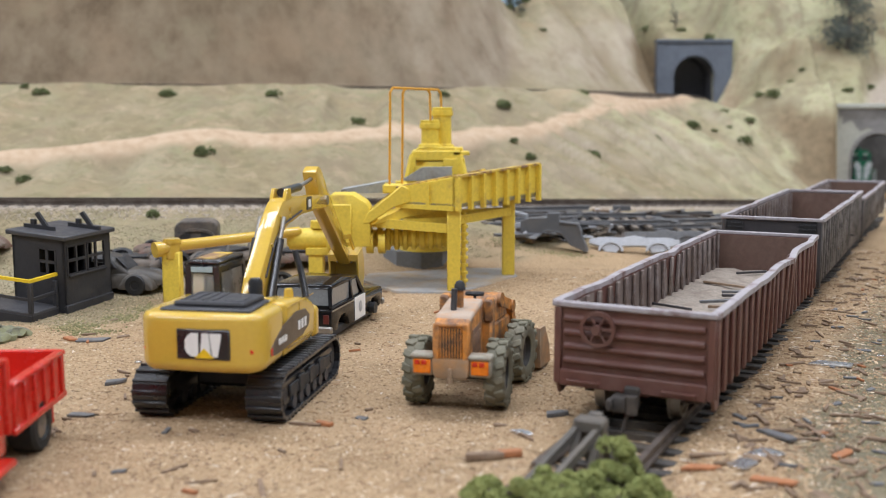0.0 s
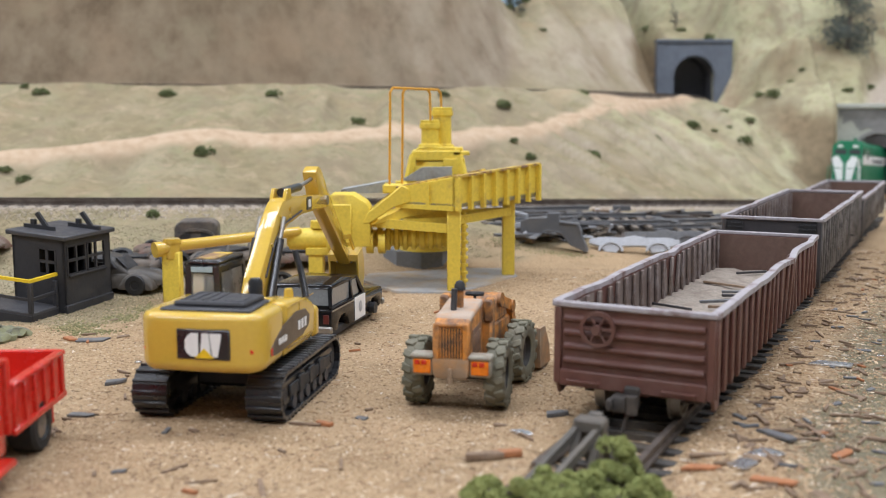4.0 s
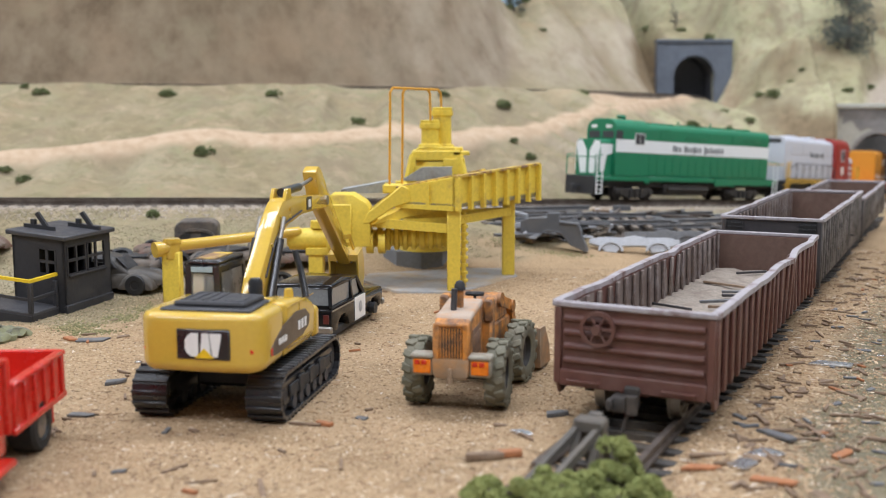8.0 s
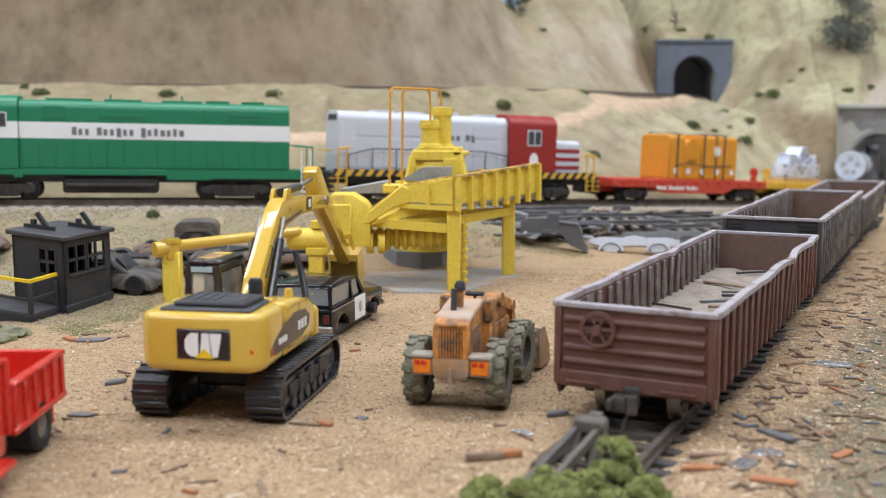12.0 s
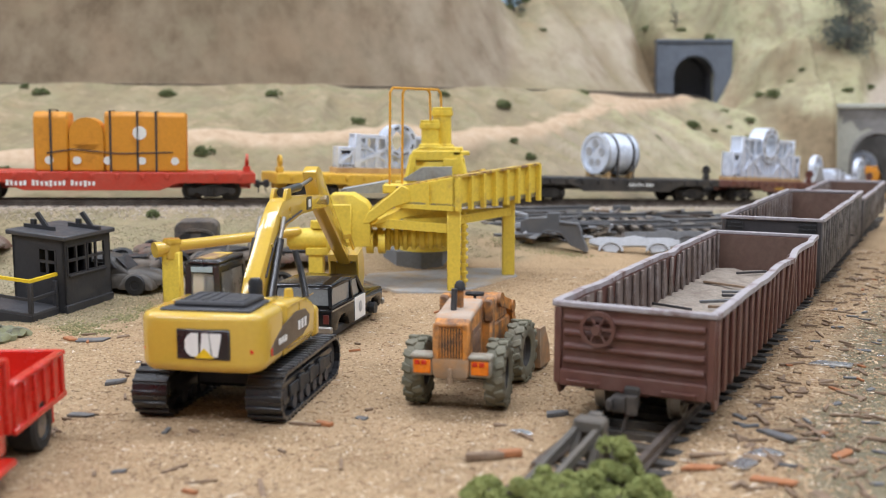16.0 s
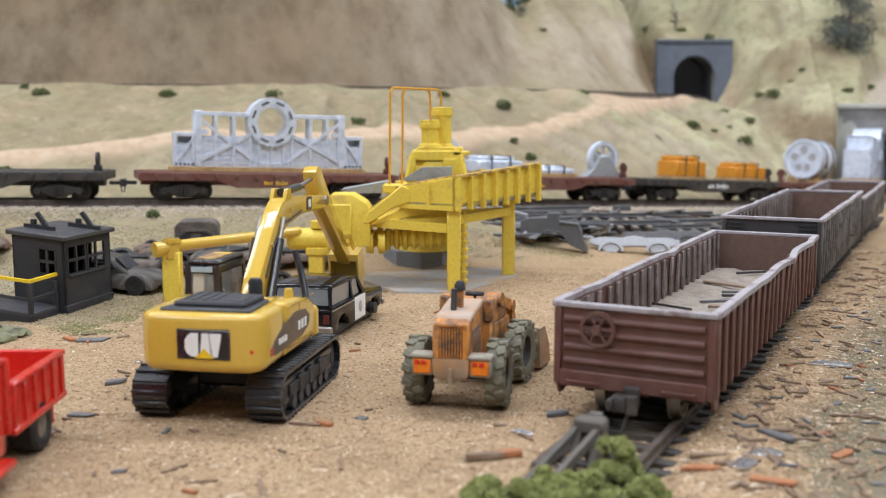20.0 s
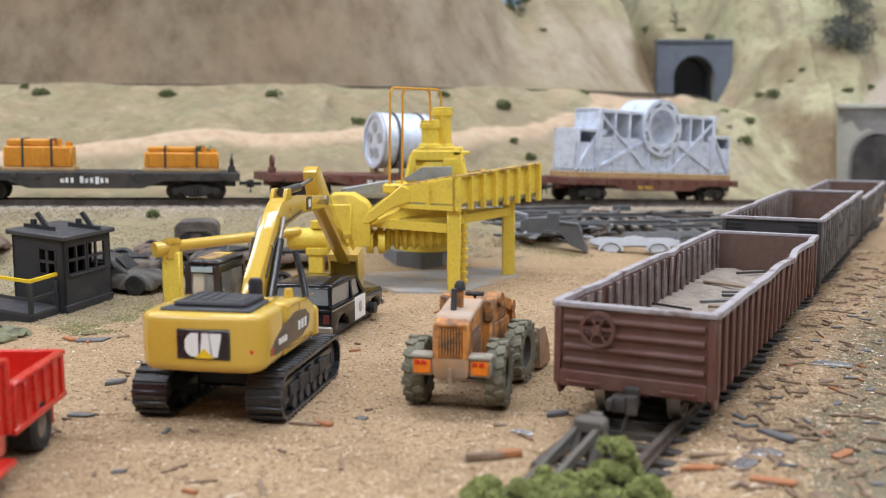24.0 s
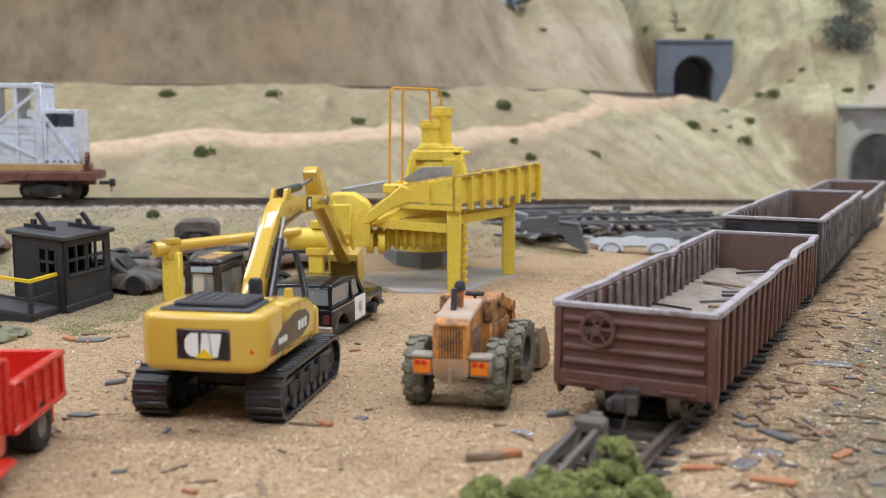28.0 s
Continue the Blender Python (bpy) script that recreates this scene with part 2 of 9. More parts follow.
ORANGE_CRATE = paint("orange_tarp_paint", (0.66, 0.27, 0.02), rough=0.5, shift=0.08, wear=(0.5, 0.19, 0.015), amount=0.3)
STRAP = paint("black_strap", (0.05, 0.045, 0.045), rough=0.7)
DUMP_RED = paint("glossy_red_plastic", (0.6, 0.025, 0.015), rough=0.25, coat=0.4, shift=0.03, bump=0.02)
SHED_BLACK = paint("matt_black_shed_paint", (0.026, 0.026, 0.029), rough=0.6, wear=(0.045, 0.042, 0.04), amount=0.35, scale=110)
YELLOW_RAIL = paint("yellow_handrail_paint", (0.75, 0.52, 0.02), rough=0.45)
JUNK_GREY = paint("rusty_grey_car_paint", (0.062, 0.056, 0.052), wear=(0.14, 0.11, 0.092), amount=0.4, rough=0.65, dust=0.32)
JUNK_BLACK = paint("dusty_black_car_paint", (0.035, 0.033, 0.031), wear=(0.085, 0.075, 0.066), amount=0.35, rough=0.5, dust=0.18)
JUNK_RED = paint("faded_red_car_paint", (0.13, 0.045, 0.032), wear=(0.1, 0.07, 0.052), amount=0.5, rough=0.65, dust=0.25)
PORTAL_GREY = paint("dark_stone_paint", (0.12, 0.14, 0.172), wear=(0.1, 0.115, 0.14), amount=0.4, rough=0.85, scale=50)
PORTAL_PALE = paint("pale_concrete_paint", (0.42, 0.425, 0.375), wear=(0.35, 0.35, 0.31), amount=0.35, rough=0.85, scale=40)
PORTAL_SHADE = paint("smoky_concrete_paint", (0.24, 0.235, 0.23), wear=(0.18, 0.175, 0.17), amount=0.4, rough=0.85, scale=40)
TUNNEL_DARK = paint("dark_tunnel_lining", (0.13, 0.128, 0.125), wear=(0.08, 0.078, 0.075), amount=0.5, rough=0.9, scale=30)
# Paler than the lower lining: haze over the mouth is put into the colour.
TUNNEL_HAZE = paint("haze_grey_tunnel_lining", (0.16, 0.165, 0.18), wear=(0.12, 0.125, 0.135), amount=0.4, rough=0.9, scale=30)
FOLIAGE = paint("green_foam_foliage", (0.15, 0.175, 0.045), wear=(0.25, 0.27, 0.085), amount=0.5, rough=0.9, scale=500, shift=0.4)
SHRUB = paint("dark_green_foam", (0.1, 0.12, 0.045), wear=(0.17, 0.185, 0.075), amount=0.4, rough=0.9, scale=400, shift=0.4)
TREE_DARK = paint("dark_tree_foam", (0.1, 0.115, 0.1), wear=(0.15, 0.165, 0.14), amount=0.4, rough=0.9, scale=200, shift=0.35)
BARK = paint("grey_brown_bark", (0.12, 0.095, 0.075), rough=0.9)
SLATE = paint("grey_slate_chip", (0.125, 0.125, 0.128), wear=(0.2, 0.19, 0.18), amount=0.35, rough=0.6, shift=0.25)
LETTER_GREY = paint("grey_lettering", (0.17, 0.18, 0.19), rough=0.5)
PLANK_BROWN = paint("weathered_board_chip", (0.21, 0.14, 0.09), wear=(0.3, 0.22, 0.15), amount=0.4, rough=0.8, shift=0.3)
PLANK_ORANGE = paint("orange_clay_chip", (0.36, 0.145, 0.06), rough=0.7, shift=0.2)
FOIL = paint("crumpled_foil", (0.7, 0.7, 0.72), rough=0.25, metal=0.9, bump=0.6)
WALL_PAINT = paint("room_wall_paint", (0.68, 0.67, 0.65), rough=0.8, scale=4, shift=0.03)
CEILING_PAINT = paint("room_ceiling_paint", (0.8, 0.79, 0.76), rough=0.85, scale=4, shift=0.03)
FLOOR_PAINT = paint("room_floor_lino", (0.25, 0.22, 0.19), rough=0.5, scale=4)
SKY_PAINT = paint("sky_blue_backdrop_paint", (0.36, 0.56, 0.74), wear=(0.62, 0.7, 0.76), amount=0.4, rough=0.85, scale=2, shift=0.03)
SAND_LOAD = paint("dusty_grey_sand", (0.28, 0.235, 0.19), wear=(0.2, 0.16, 0.13), amount=0.4, rough=0.95, scale=160, bump=0.8, shift=0.25)
WIN_GLASS = paint("smoky_clear_plastic", (0.2, 0.2, 0.19), rough=0.12, coat=0.5)
CAB_GLASS = paint("dusty_cab_glazing", (0.16, 0.155, 0.145), wear=(0.27, 0.26, 0.25), amount=0.4, rough=0.25)
CAB_PANE, _nt, _b = shader("clear_cab_pane")
_b.inputs["Base Color"].default_value = (0.9, 0.9, 0.88, 1)
_b.inputs["Roughness"].default_value = 0.12
_b.inputs["Transmission Weight"].default_value = 0.85
_b.inputs["IOR"].default_value = 1.1
BLUE_TINT = paint("pale_blue_sign", (0.35, 0.45, 0.5), rough=0.4)


def ground_shader(name, dirt=True):
    """Sandy yard soil; on steep ground bare brown plaster, on gentle slopes dry grass over tan soil."""
    mat, nt, b = shader(name)
    geo = nt.nodes.new("ShaderNodeNewGeometry")
    sep = nt.nodes.new("ShaderNodeSeparateXYZ")
    nt.links.new(geo.outputs["Normal"], sep.inputs[0])
    att = nt.nodes.new("ShaderNodeAttribute")
    att.attribute_name = "cover"
    chan = nt.nodes.new("ShaderNodeSeparateColor")
    nt.links.new(att.outputs["Color"], chan.inputs[0])
    fine = grain(nt, 900, 4, 0.7)
    mid = grain(nt, 120, 6, 0.65)
    big = grain(nt, 16, 5, 0.6)
    yard = ramp(nt, fine, [(0.3, (0.21, 0.138, 0.078)), (0.5, (0.385, 0.265, 0.15)), (0.72, (0.5, 0.37, 0.228))])
    yard = blend(nt, ramp(nt, big, [(0.38, (0, 0, 0)), (0.66, (0.5, 0.5, 0.5))]), yard, (0.41, 0.29, 0.178))
    yard = blend(nt, ramp(nt, grain(nt, 34, 6, 0.7), [(0.5, (0, 0, 0)), (0.68, (0.6, 0.6, 0.6))]), yard, ramp(nt, fine, [(0.3, (0.13, 0.088, 0.05)), (0.7, (0.3, 0.21, 0.12))]))
    yard = blend(nt, ramp(nt, grain(nt, 420, 4, 0.75), [(0.55, (0, 0, 0)), (0.68, (0.6, 0.6, 0.6))]), yard, (0.48, 0.35, 0.215))
    att2 = nt.nodes.new("ShaderNodeAttribute")
    att2.attribute_name = "slope"
    chan2 = nt.nodes.new("ShaderNodeSeparateColor")
    nt.links.new(att2.outputs["Color"], chan2.inputs[0])
    tuft = grain(nt, 260, 5, 0.7)
    turf = ramp(nt, mid, [(0.3, (0.19, 0.155, 0.092)), (0.46, (0.29, 0.25, 0.155)), (0.58, (0.265, 0.25, 0.138)), (0.74, (0.165, 0.185, 0.085))])
    turf = blend(nt, ramp(nt, grain(nt, 38, 6, 0.7), [(0.42, (0, 0, 0)), (0.64, (0.7, 0.7, 0.7))]), turf, (0.35, 0.245, 0.15))
    turf = blend(nt, ramp(nt, big, [(0.4, (0, 0, 0)), (0.62, (0.7, 0.7, 0.7))]), turf, (0.35, 0.295, 0.195))
    turf = blend(nt, ramp(nt, tuft, [(0.5, (0, 0, 0)), (0.7, (0.55, 0.55, 0.55))]), turf, (0.2, 0.19, 0.11))
    lush = ramp(nt, mid, [(0.3, (0.35, 0.32, 0.195)), (0.5, (0.49, 0.455, 0.285)), (0.7, (0.39, 0.405, 0.21))])
    lush = blend(nt, ramp(nt, grain(nt, 26, 6, 0.7), [(0.45, (0, 0, 0)), (0.66, (0.75, 0.75, 0.75))]), lush, (0.45, 0.4, 0.29))
    lush = blend(nt, ramp(nt, grain(nt, 13, 7, 0.72), [(0.46, (0, 0, 0)), (0.64, (0.6, 0.6, 0.6))]), lush, (0.24, 0.26, 0.125))
    turf = blend(nt, chan2.outputs[1], turf, lush)
    # Darker gully floors: soil tone, with the slope's shade put into the colour.
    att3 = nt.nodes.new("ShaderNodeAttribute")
    att3.attribute_name = "gully_shade"
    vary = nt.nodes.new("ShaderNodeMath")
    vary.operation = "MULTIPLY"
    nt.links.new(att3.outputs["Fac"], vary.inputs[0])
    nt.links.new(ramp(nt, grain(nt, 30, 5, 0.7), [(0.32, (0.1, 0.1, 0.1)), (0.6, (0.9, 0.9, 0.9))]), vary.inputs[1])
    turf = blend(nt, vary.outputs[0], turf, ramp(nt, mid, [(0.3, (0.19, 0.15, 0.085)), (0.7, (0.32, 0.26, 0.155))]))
    turf = blend(nt, ramp(nt, grain(nt, 58, 6, 0.75), [(0.5, (0, 0, 0)), (0.62, (0.6, 0.6, 0.6))]), turf, (0.19, 0.165, 0.09))
    turf = blend(nt, ramp(nt, grain(nt, 73, 6, 0.75), [(0.54, (0, 0, 0)), (0.66, (0.65, 0.65, 0.65))]), turf, (0.44, 0.34, 0.225))
    turf = blend(nt, ramp(nt, grain(nt, 21, 6, 0.72), [(0.52, (0, 0, 0)), (0.64, (0.6, 0.6, 0.6))]), turf, (0.22, 0.175, 0.115))
    streak = grain(nt, 42, 7, 0.7, stretch=(1.0, 1.0, 0.5))
    rock = ramp(nt, streak, [(0.3, (0.115, 0.082, 0.05)), (0.5, (0.185, 0.14, 0.09)), (0.72, (0.245, 0.194, 0.13))])
    rock = blend(nt, ramp(nt, grain(nt, 11, 5), [(0.48, (0, 0, 0)), (0.66, (0.6, 0.6, 0.6))]), rock, (0.27, 0.195, 0.125))
    rock = blend(nt, ramp(nt, grain(nt, 17, 6, 0.7), [(0.56, (0, 0, 0)), (0.72, (0.5, 0.5, 0.5))]), rock, (0.24, 0.21, 0.132))
    tan = ramp(nt, streak, [(0.3, (0.27, 0.205, 0.145)), (0.5, (0.46, 0.39, 0.295)), (0.72, (0.55, 0.48, 0.375))])
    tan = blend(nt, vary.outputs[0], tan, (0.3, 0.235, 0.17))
    tan = blend(nt, ramp(nt, grain(nt, 19, 5, 0.7), [(0.5, (0, 0, 0)), (0.68, (0.7, 0.7, 0.7))]), tan, (0.34, 0.31, 0.2))
    rock = blend(nt, att2.outputs["Alpha"], tan, rock)
    path = ramp(nt, mid, [(0.3, (0.42, 0.3, 0.195)), (0.5, (0.5, 0.37, 0.25)), (0.7, (0.56, 0.43, 0.31))])
    steep = nt.nodes.new("ShaderNodeMath")
    steep.operation = "MULTIPLY"
    nt.links.new(ramp(nt, sep.outputs[2], [(0.55, (1, 1, 1)), (0.88, (0, 0, 0))]), steep.inputs[0])
    nt.links.new(chan2.outputs[0], steep.inputs[1])
    hill = blend(nt, steep.outputs[0], turf, rock)
    hill = blend(nt, chan2.outputs[2], hill, ramp(nt, mid, [(0.3, (0.17, 0.125, 0.075)), (0.7, (0.28, 0.21, 0.13))]))
    hill = blend(nt, chan.outputs[1], hill, path)
    c = blend(nt, chan.outputs[0], hill, yard)
    ballast = ramp(nt, fine, [(0.3, (0.22, 0.18, 0.145)), (0.5, (0.42, 0.355, 0.285)), (0.72, (0.54, 0.47, 0.39))])
    c = blend(nt, chan.outputs[2], c, ballast)
    moss = ramp(nt, fine, [(0.3, (0.085, 0.076, 0.05)), (0.55, (0.19, 0.165, 0.11)), (0.75, (0.29, 0.245, 0.17))])
    keep = nt.nodes.new("ShaderNodeMath")
    keep.operation = "SUBTRACT"
    keep.inputs[0].default_value = 1.0
    nt.links.new(att.outputs["Alpha"], keep.inputs[1])
    c = blend(nt, keep.outputs[0], c, moss)
    nt.links.new(c, b.inputs["Base Color"])
    b.inputs["Roughness"].default_value = 0.95
    b.inputs["Specular IOR Level"].default_value = 0.2
    relief(nt, b, fine, 0.8, 0.0006)
    return mat


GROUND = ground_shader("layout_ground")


# ---- the two tracks of the main lines, in plan ----
MAIN = [(-2600, 404, 34.6), (-1100, 454.6, 34.6), (-289.4, 494.6, 30.6), (-222, 499.8, 30.2), (-179.3, 507.8, 29.5), (-114.6, 527.5, 28.0),
        (-45.5, 557.9, 25.3), (12, 587, 22.9), (76, 622, 20.0), (124.2, 653, 17.5), (182, 697.3, 13.8), (252.5, 761, 8.6), (323.6, 845.6, 2.3),
        (409.6, 961, -4.4), (475, 1126, -14.0), (502, 1270, -19.0), (490, 1390, -20.0), (425, 1490, -20.0), (310, 1560, -20.0), (100, 1590, -20.0), (-500, 1600, -20.0),
        (-1500, 1600, -20.0), (-2400, 1600, -20.0), (-2650, 1600, -20.0)]
UPPER = [(-2600, 690, 92), (-1200, 700, 92), (-600, 715, 92), (-330, 722, 92), (-200, 742, 92), (0, 818, 92), (110, 898, 92), (200, 990, 92),
         (262, 1080, 92), (300, 1170, 92), (330, 1260, 92), (360, 1400, 92)]


def smooth_line(pts, n=24):
    """A centripetal curve through the points, as an array."""
    c = np.array(pts, float)
    out = []
    for i in range(1, len(c) - 2):
        p0, p1, p2, p3 = c[i - 1:i + 3]
        t0 = 0.0
        t1 = t0 + np.linalg.norm(p1 - p0) ** 0.5
        t2 = t1 + np.linalg.norm(p2 - p1) ** 0.5
        t3 = t2 + np.linalg.norm(p3 - p2) ** 0.5
        for t in np.linspace(t1, t2, n, endpoint=False):
            a1 = (t1 - t) / (t1 - t0) * p0 + (t - t0) / (t1 - t0) * p1
            a2 = (t2 - t) / (t2 - t1) * p1 + (t - t1) / (t2 - t1) * p2
            a3 = (t3 - t) / (t3 - t2) * p2 + (t - t2) / (t3 - t2) * p3
            b1 = (t2 - t) / (t2 - t0) * a1 + (t - t0) / (t2 - t0) * a2
            b2 = (t3 - t) / (t3 - t1) * a2 + (t - t1) / (t3 - t1) * a3
            out.append((t2 - t) / (t2 - t1) * b1 + (t - t1) / (t2 - t1) * b2)
    return np.array(out)


MAIN_Q = smooth_line(MAIN)
MAIN_S = np.concatenate([[0], np.cumsum(np.linalg.norm(np.diff(MAIN_Q, axis=0), axis=1))])
FRONT = MAIN_Q[:, 1] < 1050
MAIN_S -= np.interp(0.0, MAIN_Q[FRONT, 0], MAIN_S[FRONT])
BED_Q = np.vstack([MAIN_Q[FRONT & (MAIN_Q[:, 0] < 430)], [(520, 1062, -4.0), (700, 1160, -4.0), (1000, 1230, -4.0), (3400, 1250, -4.0)]])
UP_Q = smooth_line(UPPER)


def main_at(s):
    """The rail's place at s millimetres along the main line; s grows towards the tunnel."""
    return Vector([float(np.interp(s, MAIN_S, MAIN_Q[:, k])) for k in range(3)])


def main_frame(s, half=1.0):
    a, b = main_at(s - half), main_at(s + half)
    x = (b - a).normalized()
    y = Vector((0, 0, 1)).cross(x).normalized()
    z = x.cross(y)
    m = Matrix((x, y, z)).transposed().to_4x4()
    m.translation = (a + b) / 2
    return m


def sstep(a, b, v):
    t = np.clip((v - a) / (b - a), 0, 1)
    return t * t * (3 - 2 * t)


PORTAL_S = float(np.interp(970.0, MAIN_Q[FRONT, 1], MAIN_S[FRONT]))
PORTAL_M = main_frame(PORTAL_S)
PORTAL_M.translation.x += 4.6
PORTAL_TURN = -8.0   # the lower portal's face, degrees about z
UPPER_PORTAL = (268.0, 1085.0)


WAVES = {}


def waves(k, seed, octaves):
    key = (k, seed, octaves)
    if key not in WAVES:
        rng = np.random.RandomState(seed)
        rows, amp = [], 1.0
        for o in range(octaves):
            for _ in range(5):
                a = rng.uniform(0, 2 * np.pi)
                w = k * 2 ** o * rng.uniform(0.7, 1.3)
                rows.append((amp / 5, math.cos(a) * w, math.sin(a) * w, rng.uniform(0, 6.28)))
            amp *= 0.5
        WAVES[key] = rows
    return WAVES[key]


def wobble(X, Y, k, seed, octaves=3):
    out = np.zeros_like(X)
    for amp, cx, cy, ph in waves(k, seed, octaves):
        out += amp * np.sin(X * cx + Y * cy + ph)
    return out


def terrain(X, Y):
    """Height in millimetres, and the cover: yard, path, ballast."""
    m = np.interp(X, BED_Q[:, 0], BED_Q[:, 1])
    mz = np.interp(X, BED_Q[:, 0], BED_Q[:, 2])
    slope = np.interp(X, [-300, -100, 100, 250, 420], [0.99, 0.93, 0.82, 0.72, 0.66])
    u = np.interp(X, [-2600, -1200, -600, -330, -200, 0, 110, 200, 262, 330, 500, 3400], [690, 700, 715, 722, 742, 818, 898, 990, 1075, 1100, 1120, 1150])
    D = (m - Y) * slope                      # distance before the main line
    bed = mz - 3.0
    z = bed * (1 - sstep(24, 120, D))        # yard, then the bank up to the line
    z = z + wobble(X, Y, 0.05, 3) * 0.7 * sstep(40, 200, D)
    su = (X - 40.49) * math.cos(0.4749) - (Y - 209.37) * math.sin(0.4749)
    sv = (X - 40.49) * math.sin(0.4749) + (Y - 209.37) * math.cos(0.4749)
    berm = sstep(-34, -20, su) * (1 - sstep(-12, -7, su)) * 2.3 * (1 - sstep(420, 520, sv)) + 2.6 * (1 - sstep(-30, -18, sv)) * (1 - sstep(-2, 6, su)) * sstep(-40, -26, su)
    berm = berm + (2.5 + 0.9 * wobble(X, Y, 0.16, 91, 2)) * sstep(9.5, 15.5, su + 2.2 * wobble(X, Y, 0.22, 92, 2)) * (1 - sstep(24, 60, su)) * (1 - sstep(420, 520, sv)) * sstep(-70, -40, sv)
    z = z + np.where(Y < m - 60, np.clip(berm, 0, 3.4), 0)
    z = z + np.where(Y < m, 9 * sstep(46, 130, su) * (1 - sstep(300, 480, sv)), 0)   # grass bank past the spur
    # slope behind the line, up to the upper ledge
    t = np.clip((Y - m - 16) / np.maximum(u - 24 - m - 16, 30), 0, 1)
    prof = 0.62 * t + 0.38 * sstep(0, 1, t)
    arch = np.sin(np.pi * np.clip(t, 0, 1)) ** 0.7
    turn = sstep(-150, 90, X)
    along = X * (1 - 0.36 * turn) + (Y - 600) * 0.76 * turn
    across = Y * (1 - 0.3 * turn) - X * 0.7 * turn
    gully = np.abs(wobble(along, across * 0.16, 0.075, 11, 2)) * 1.3 + 0.7 * np.abs(wobble(along, across * 0.22, 0.2, 12, 2))
    lump_ = wobble(X, Y, 0.02, 7) * 8 * arch + (17.0 * gully - 8.0) * arch * (0.45 + 0.55 * sstep(0, 100, X))
    lump_ = lump_ + 3.0 * wobble(X, Y, 0.075, 8) * arch
    band = np.interp(X, [-400, -257, -228, -199, -169, -137, -103, -32, 18, 48, 70, 95, 122, 174, 240], [0.29, 0.33, 0.36, 0.41, 0.44, 0.46, 0.45, 0.51, 0.5, 0.53, 0.56, 0.63, 0.69, 0.82, 0.93])
    off = t - band + 0.007 * wobble(X, Y, 0.05, 9)
    lump_ = lump_ * (1 - 0.85 * np.exp(-(off / 0.085) ** 2))
    lump_ = lump_ + 4.0 * np.exp(-(off / 0.06) ** 2) - 2.0 * np.exp(-((off - 0.12) / 0.06) ** 2)
    back = bed + (93 - bed) * prof + lump_
    z = np.where(Y > m + 16, back, z)
    # upper ledge and its track
    ledge = sstep(u - 30, u - 14, Y)
    z = np.where(Y > m + 16, z * (1 - ledge) + 90.5 * ledge, z)
    lip = np.exp(-((Y - u + 27) / 11) ** 2) * (2.2 + 3.4 * wobble(X, Y * 0.2, 0.028, 17) - 3 * sstep(110, 190, X))
    z = np.where(Y > m + 16, z + np.clip(lip, -1, 9), z)
    # the tall bank behind the ledge, lower where it ends beside the cutting
    E = Y - u - 13
    high = np.interp(X, [-3400, -300, 0, 38, 57, 75, 100, 150, 180, 200, 216, 226, 300], [230, 205, 185, 147, 92, 79, 100, 120, 116, 98, 55, 4, 0])
    wide = np.interp(X, [-3400, 0, 60, 150, 220], [110, 120, 150, 190, 120])
    cliff = high * (0.45 * np.clip(E / wide, 0, 1) + 0.55 * sstep(-0.15, 0.85, E / wide))
    rib = np.abs(wobble(X + 0.42 * E, Y * 0.12, 0.05, 25, 2)) * 1.4 + 0.5 * np.abs(wobble(X + 0.42 * E, Y * 0.12, 0.13, 26, 2))
    cliff = cliff + wobble(X, Y * 0.3, 0.03, 21) * 6 * sstep(10, 60, E) + (14 * rib - 6) * np.clip(high / 70, 0, 1) * sstep(8, 60, E) * (0.25 + 0.75 * sstep(20, 80, X)) + wobble(X, Y * 0.2, 0.11, 23) * 1.6 * sstep(5, 40, E)
    z = z + np.where(E > 0, cliff, 0)
    # hill behind the upper portal, and the hills to its right
    rear = sstep(1088, 1330, Y + 0.1 * (X - 260)) * np.interp(X, [120, 200, 245, 330, 400, 3400], [0, 30, 66, 165, 190, 200])
    face = sstep(1086, 1092, Y) * np.interp(X, [218, 246, 320, 420], [0, 62, 62, 0])
    z = z + rear + face
    flank = 66 * sstep(284, 332, X - 0.12 * (1080 - Y)) * sstep(985, 1072, Y + 0.5 * (X - 300))
    z = z + np.where(Y > m + 16, flank, 0)
    roll_ = wobble(X, Y, 0.018, 61) * 12 + np.abs(wobble(X + 0.6 * Y, Y * 0.3, 0.04, 62)) * -12 + 5
    z = z + roll_ * sstep(1090, 1160, Y) * sstep(150, 260, X)
    w1 = X - 292 - 0.55 * (Y - 900)
    hill = sstep(-10, 190, w1 + 0.35 * (Y - 930)) * sstep(880, 1200, Y) * 120
    z = z + np.where(Y > m + 16, hill, 0)
    # a rounded spur before the hills, and gullies that run down into the cutting
    fall = 0.42 * X - 0.9 * Y
    groove = np.abs(wobble(fall, 0.2 * X, 0.045, 63, 2)) * 1.4 + 0.6 * np.abs(wobble(fall, 0.25 * X, 0.12, 64, 2))
    z = z + (22 * groove - 10) * sstep(292, 345, X) * sstep(1000, 1060, Y)
    sx, sy = X - 330, Y - 990
    on = 0.86 * sx + 0.5 * sy
    off_ = -0.5 * sx + 0.86 * sy + 10 * np.sin(on * 0.03)
    inside = sstep(-70, 10, on) * (Y > m + 40)
    crest = 100 + 0.33 * on + 4 * wobble(on, off_ * 0.3, 0.05, 65)
    z = z - 30 * np.exp(-((off_ - 72) / 26) ** 2) * inside
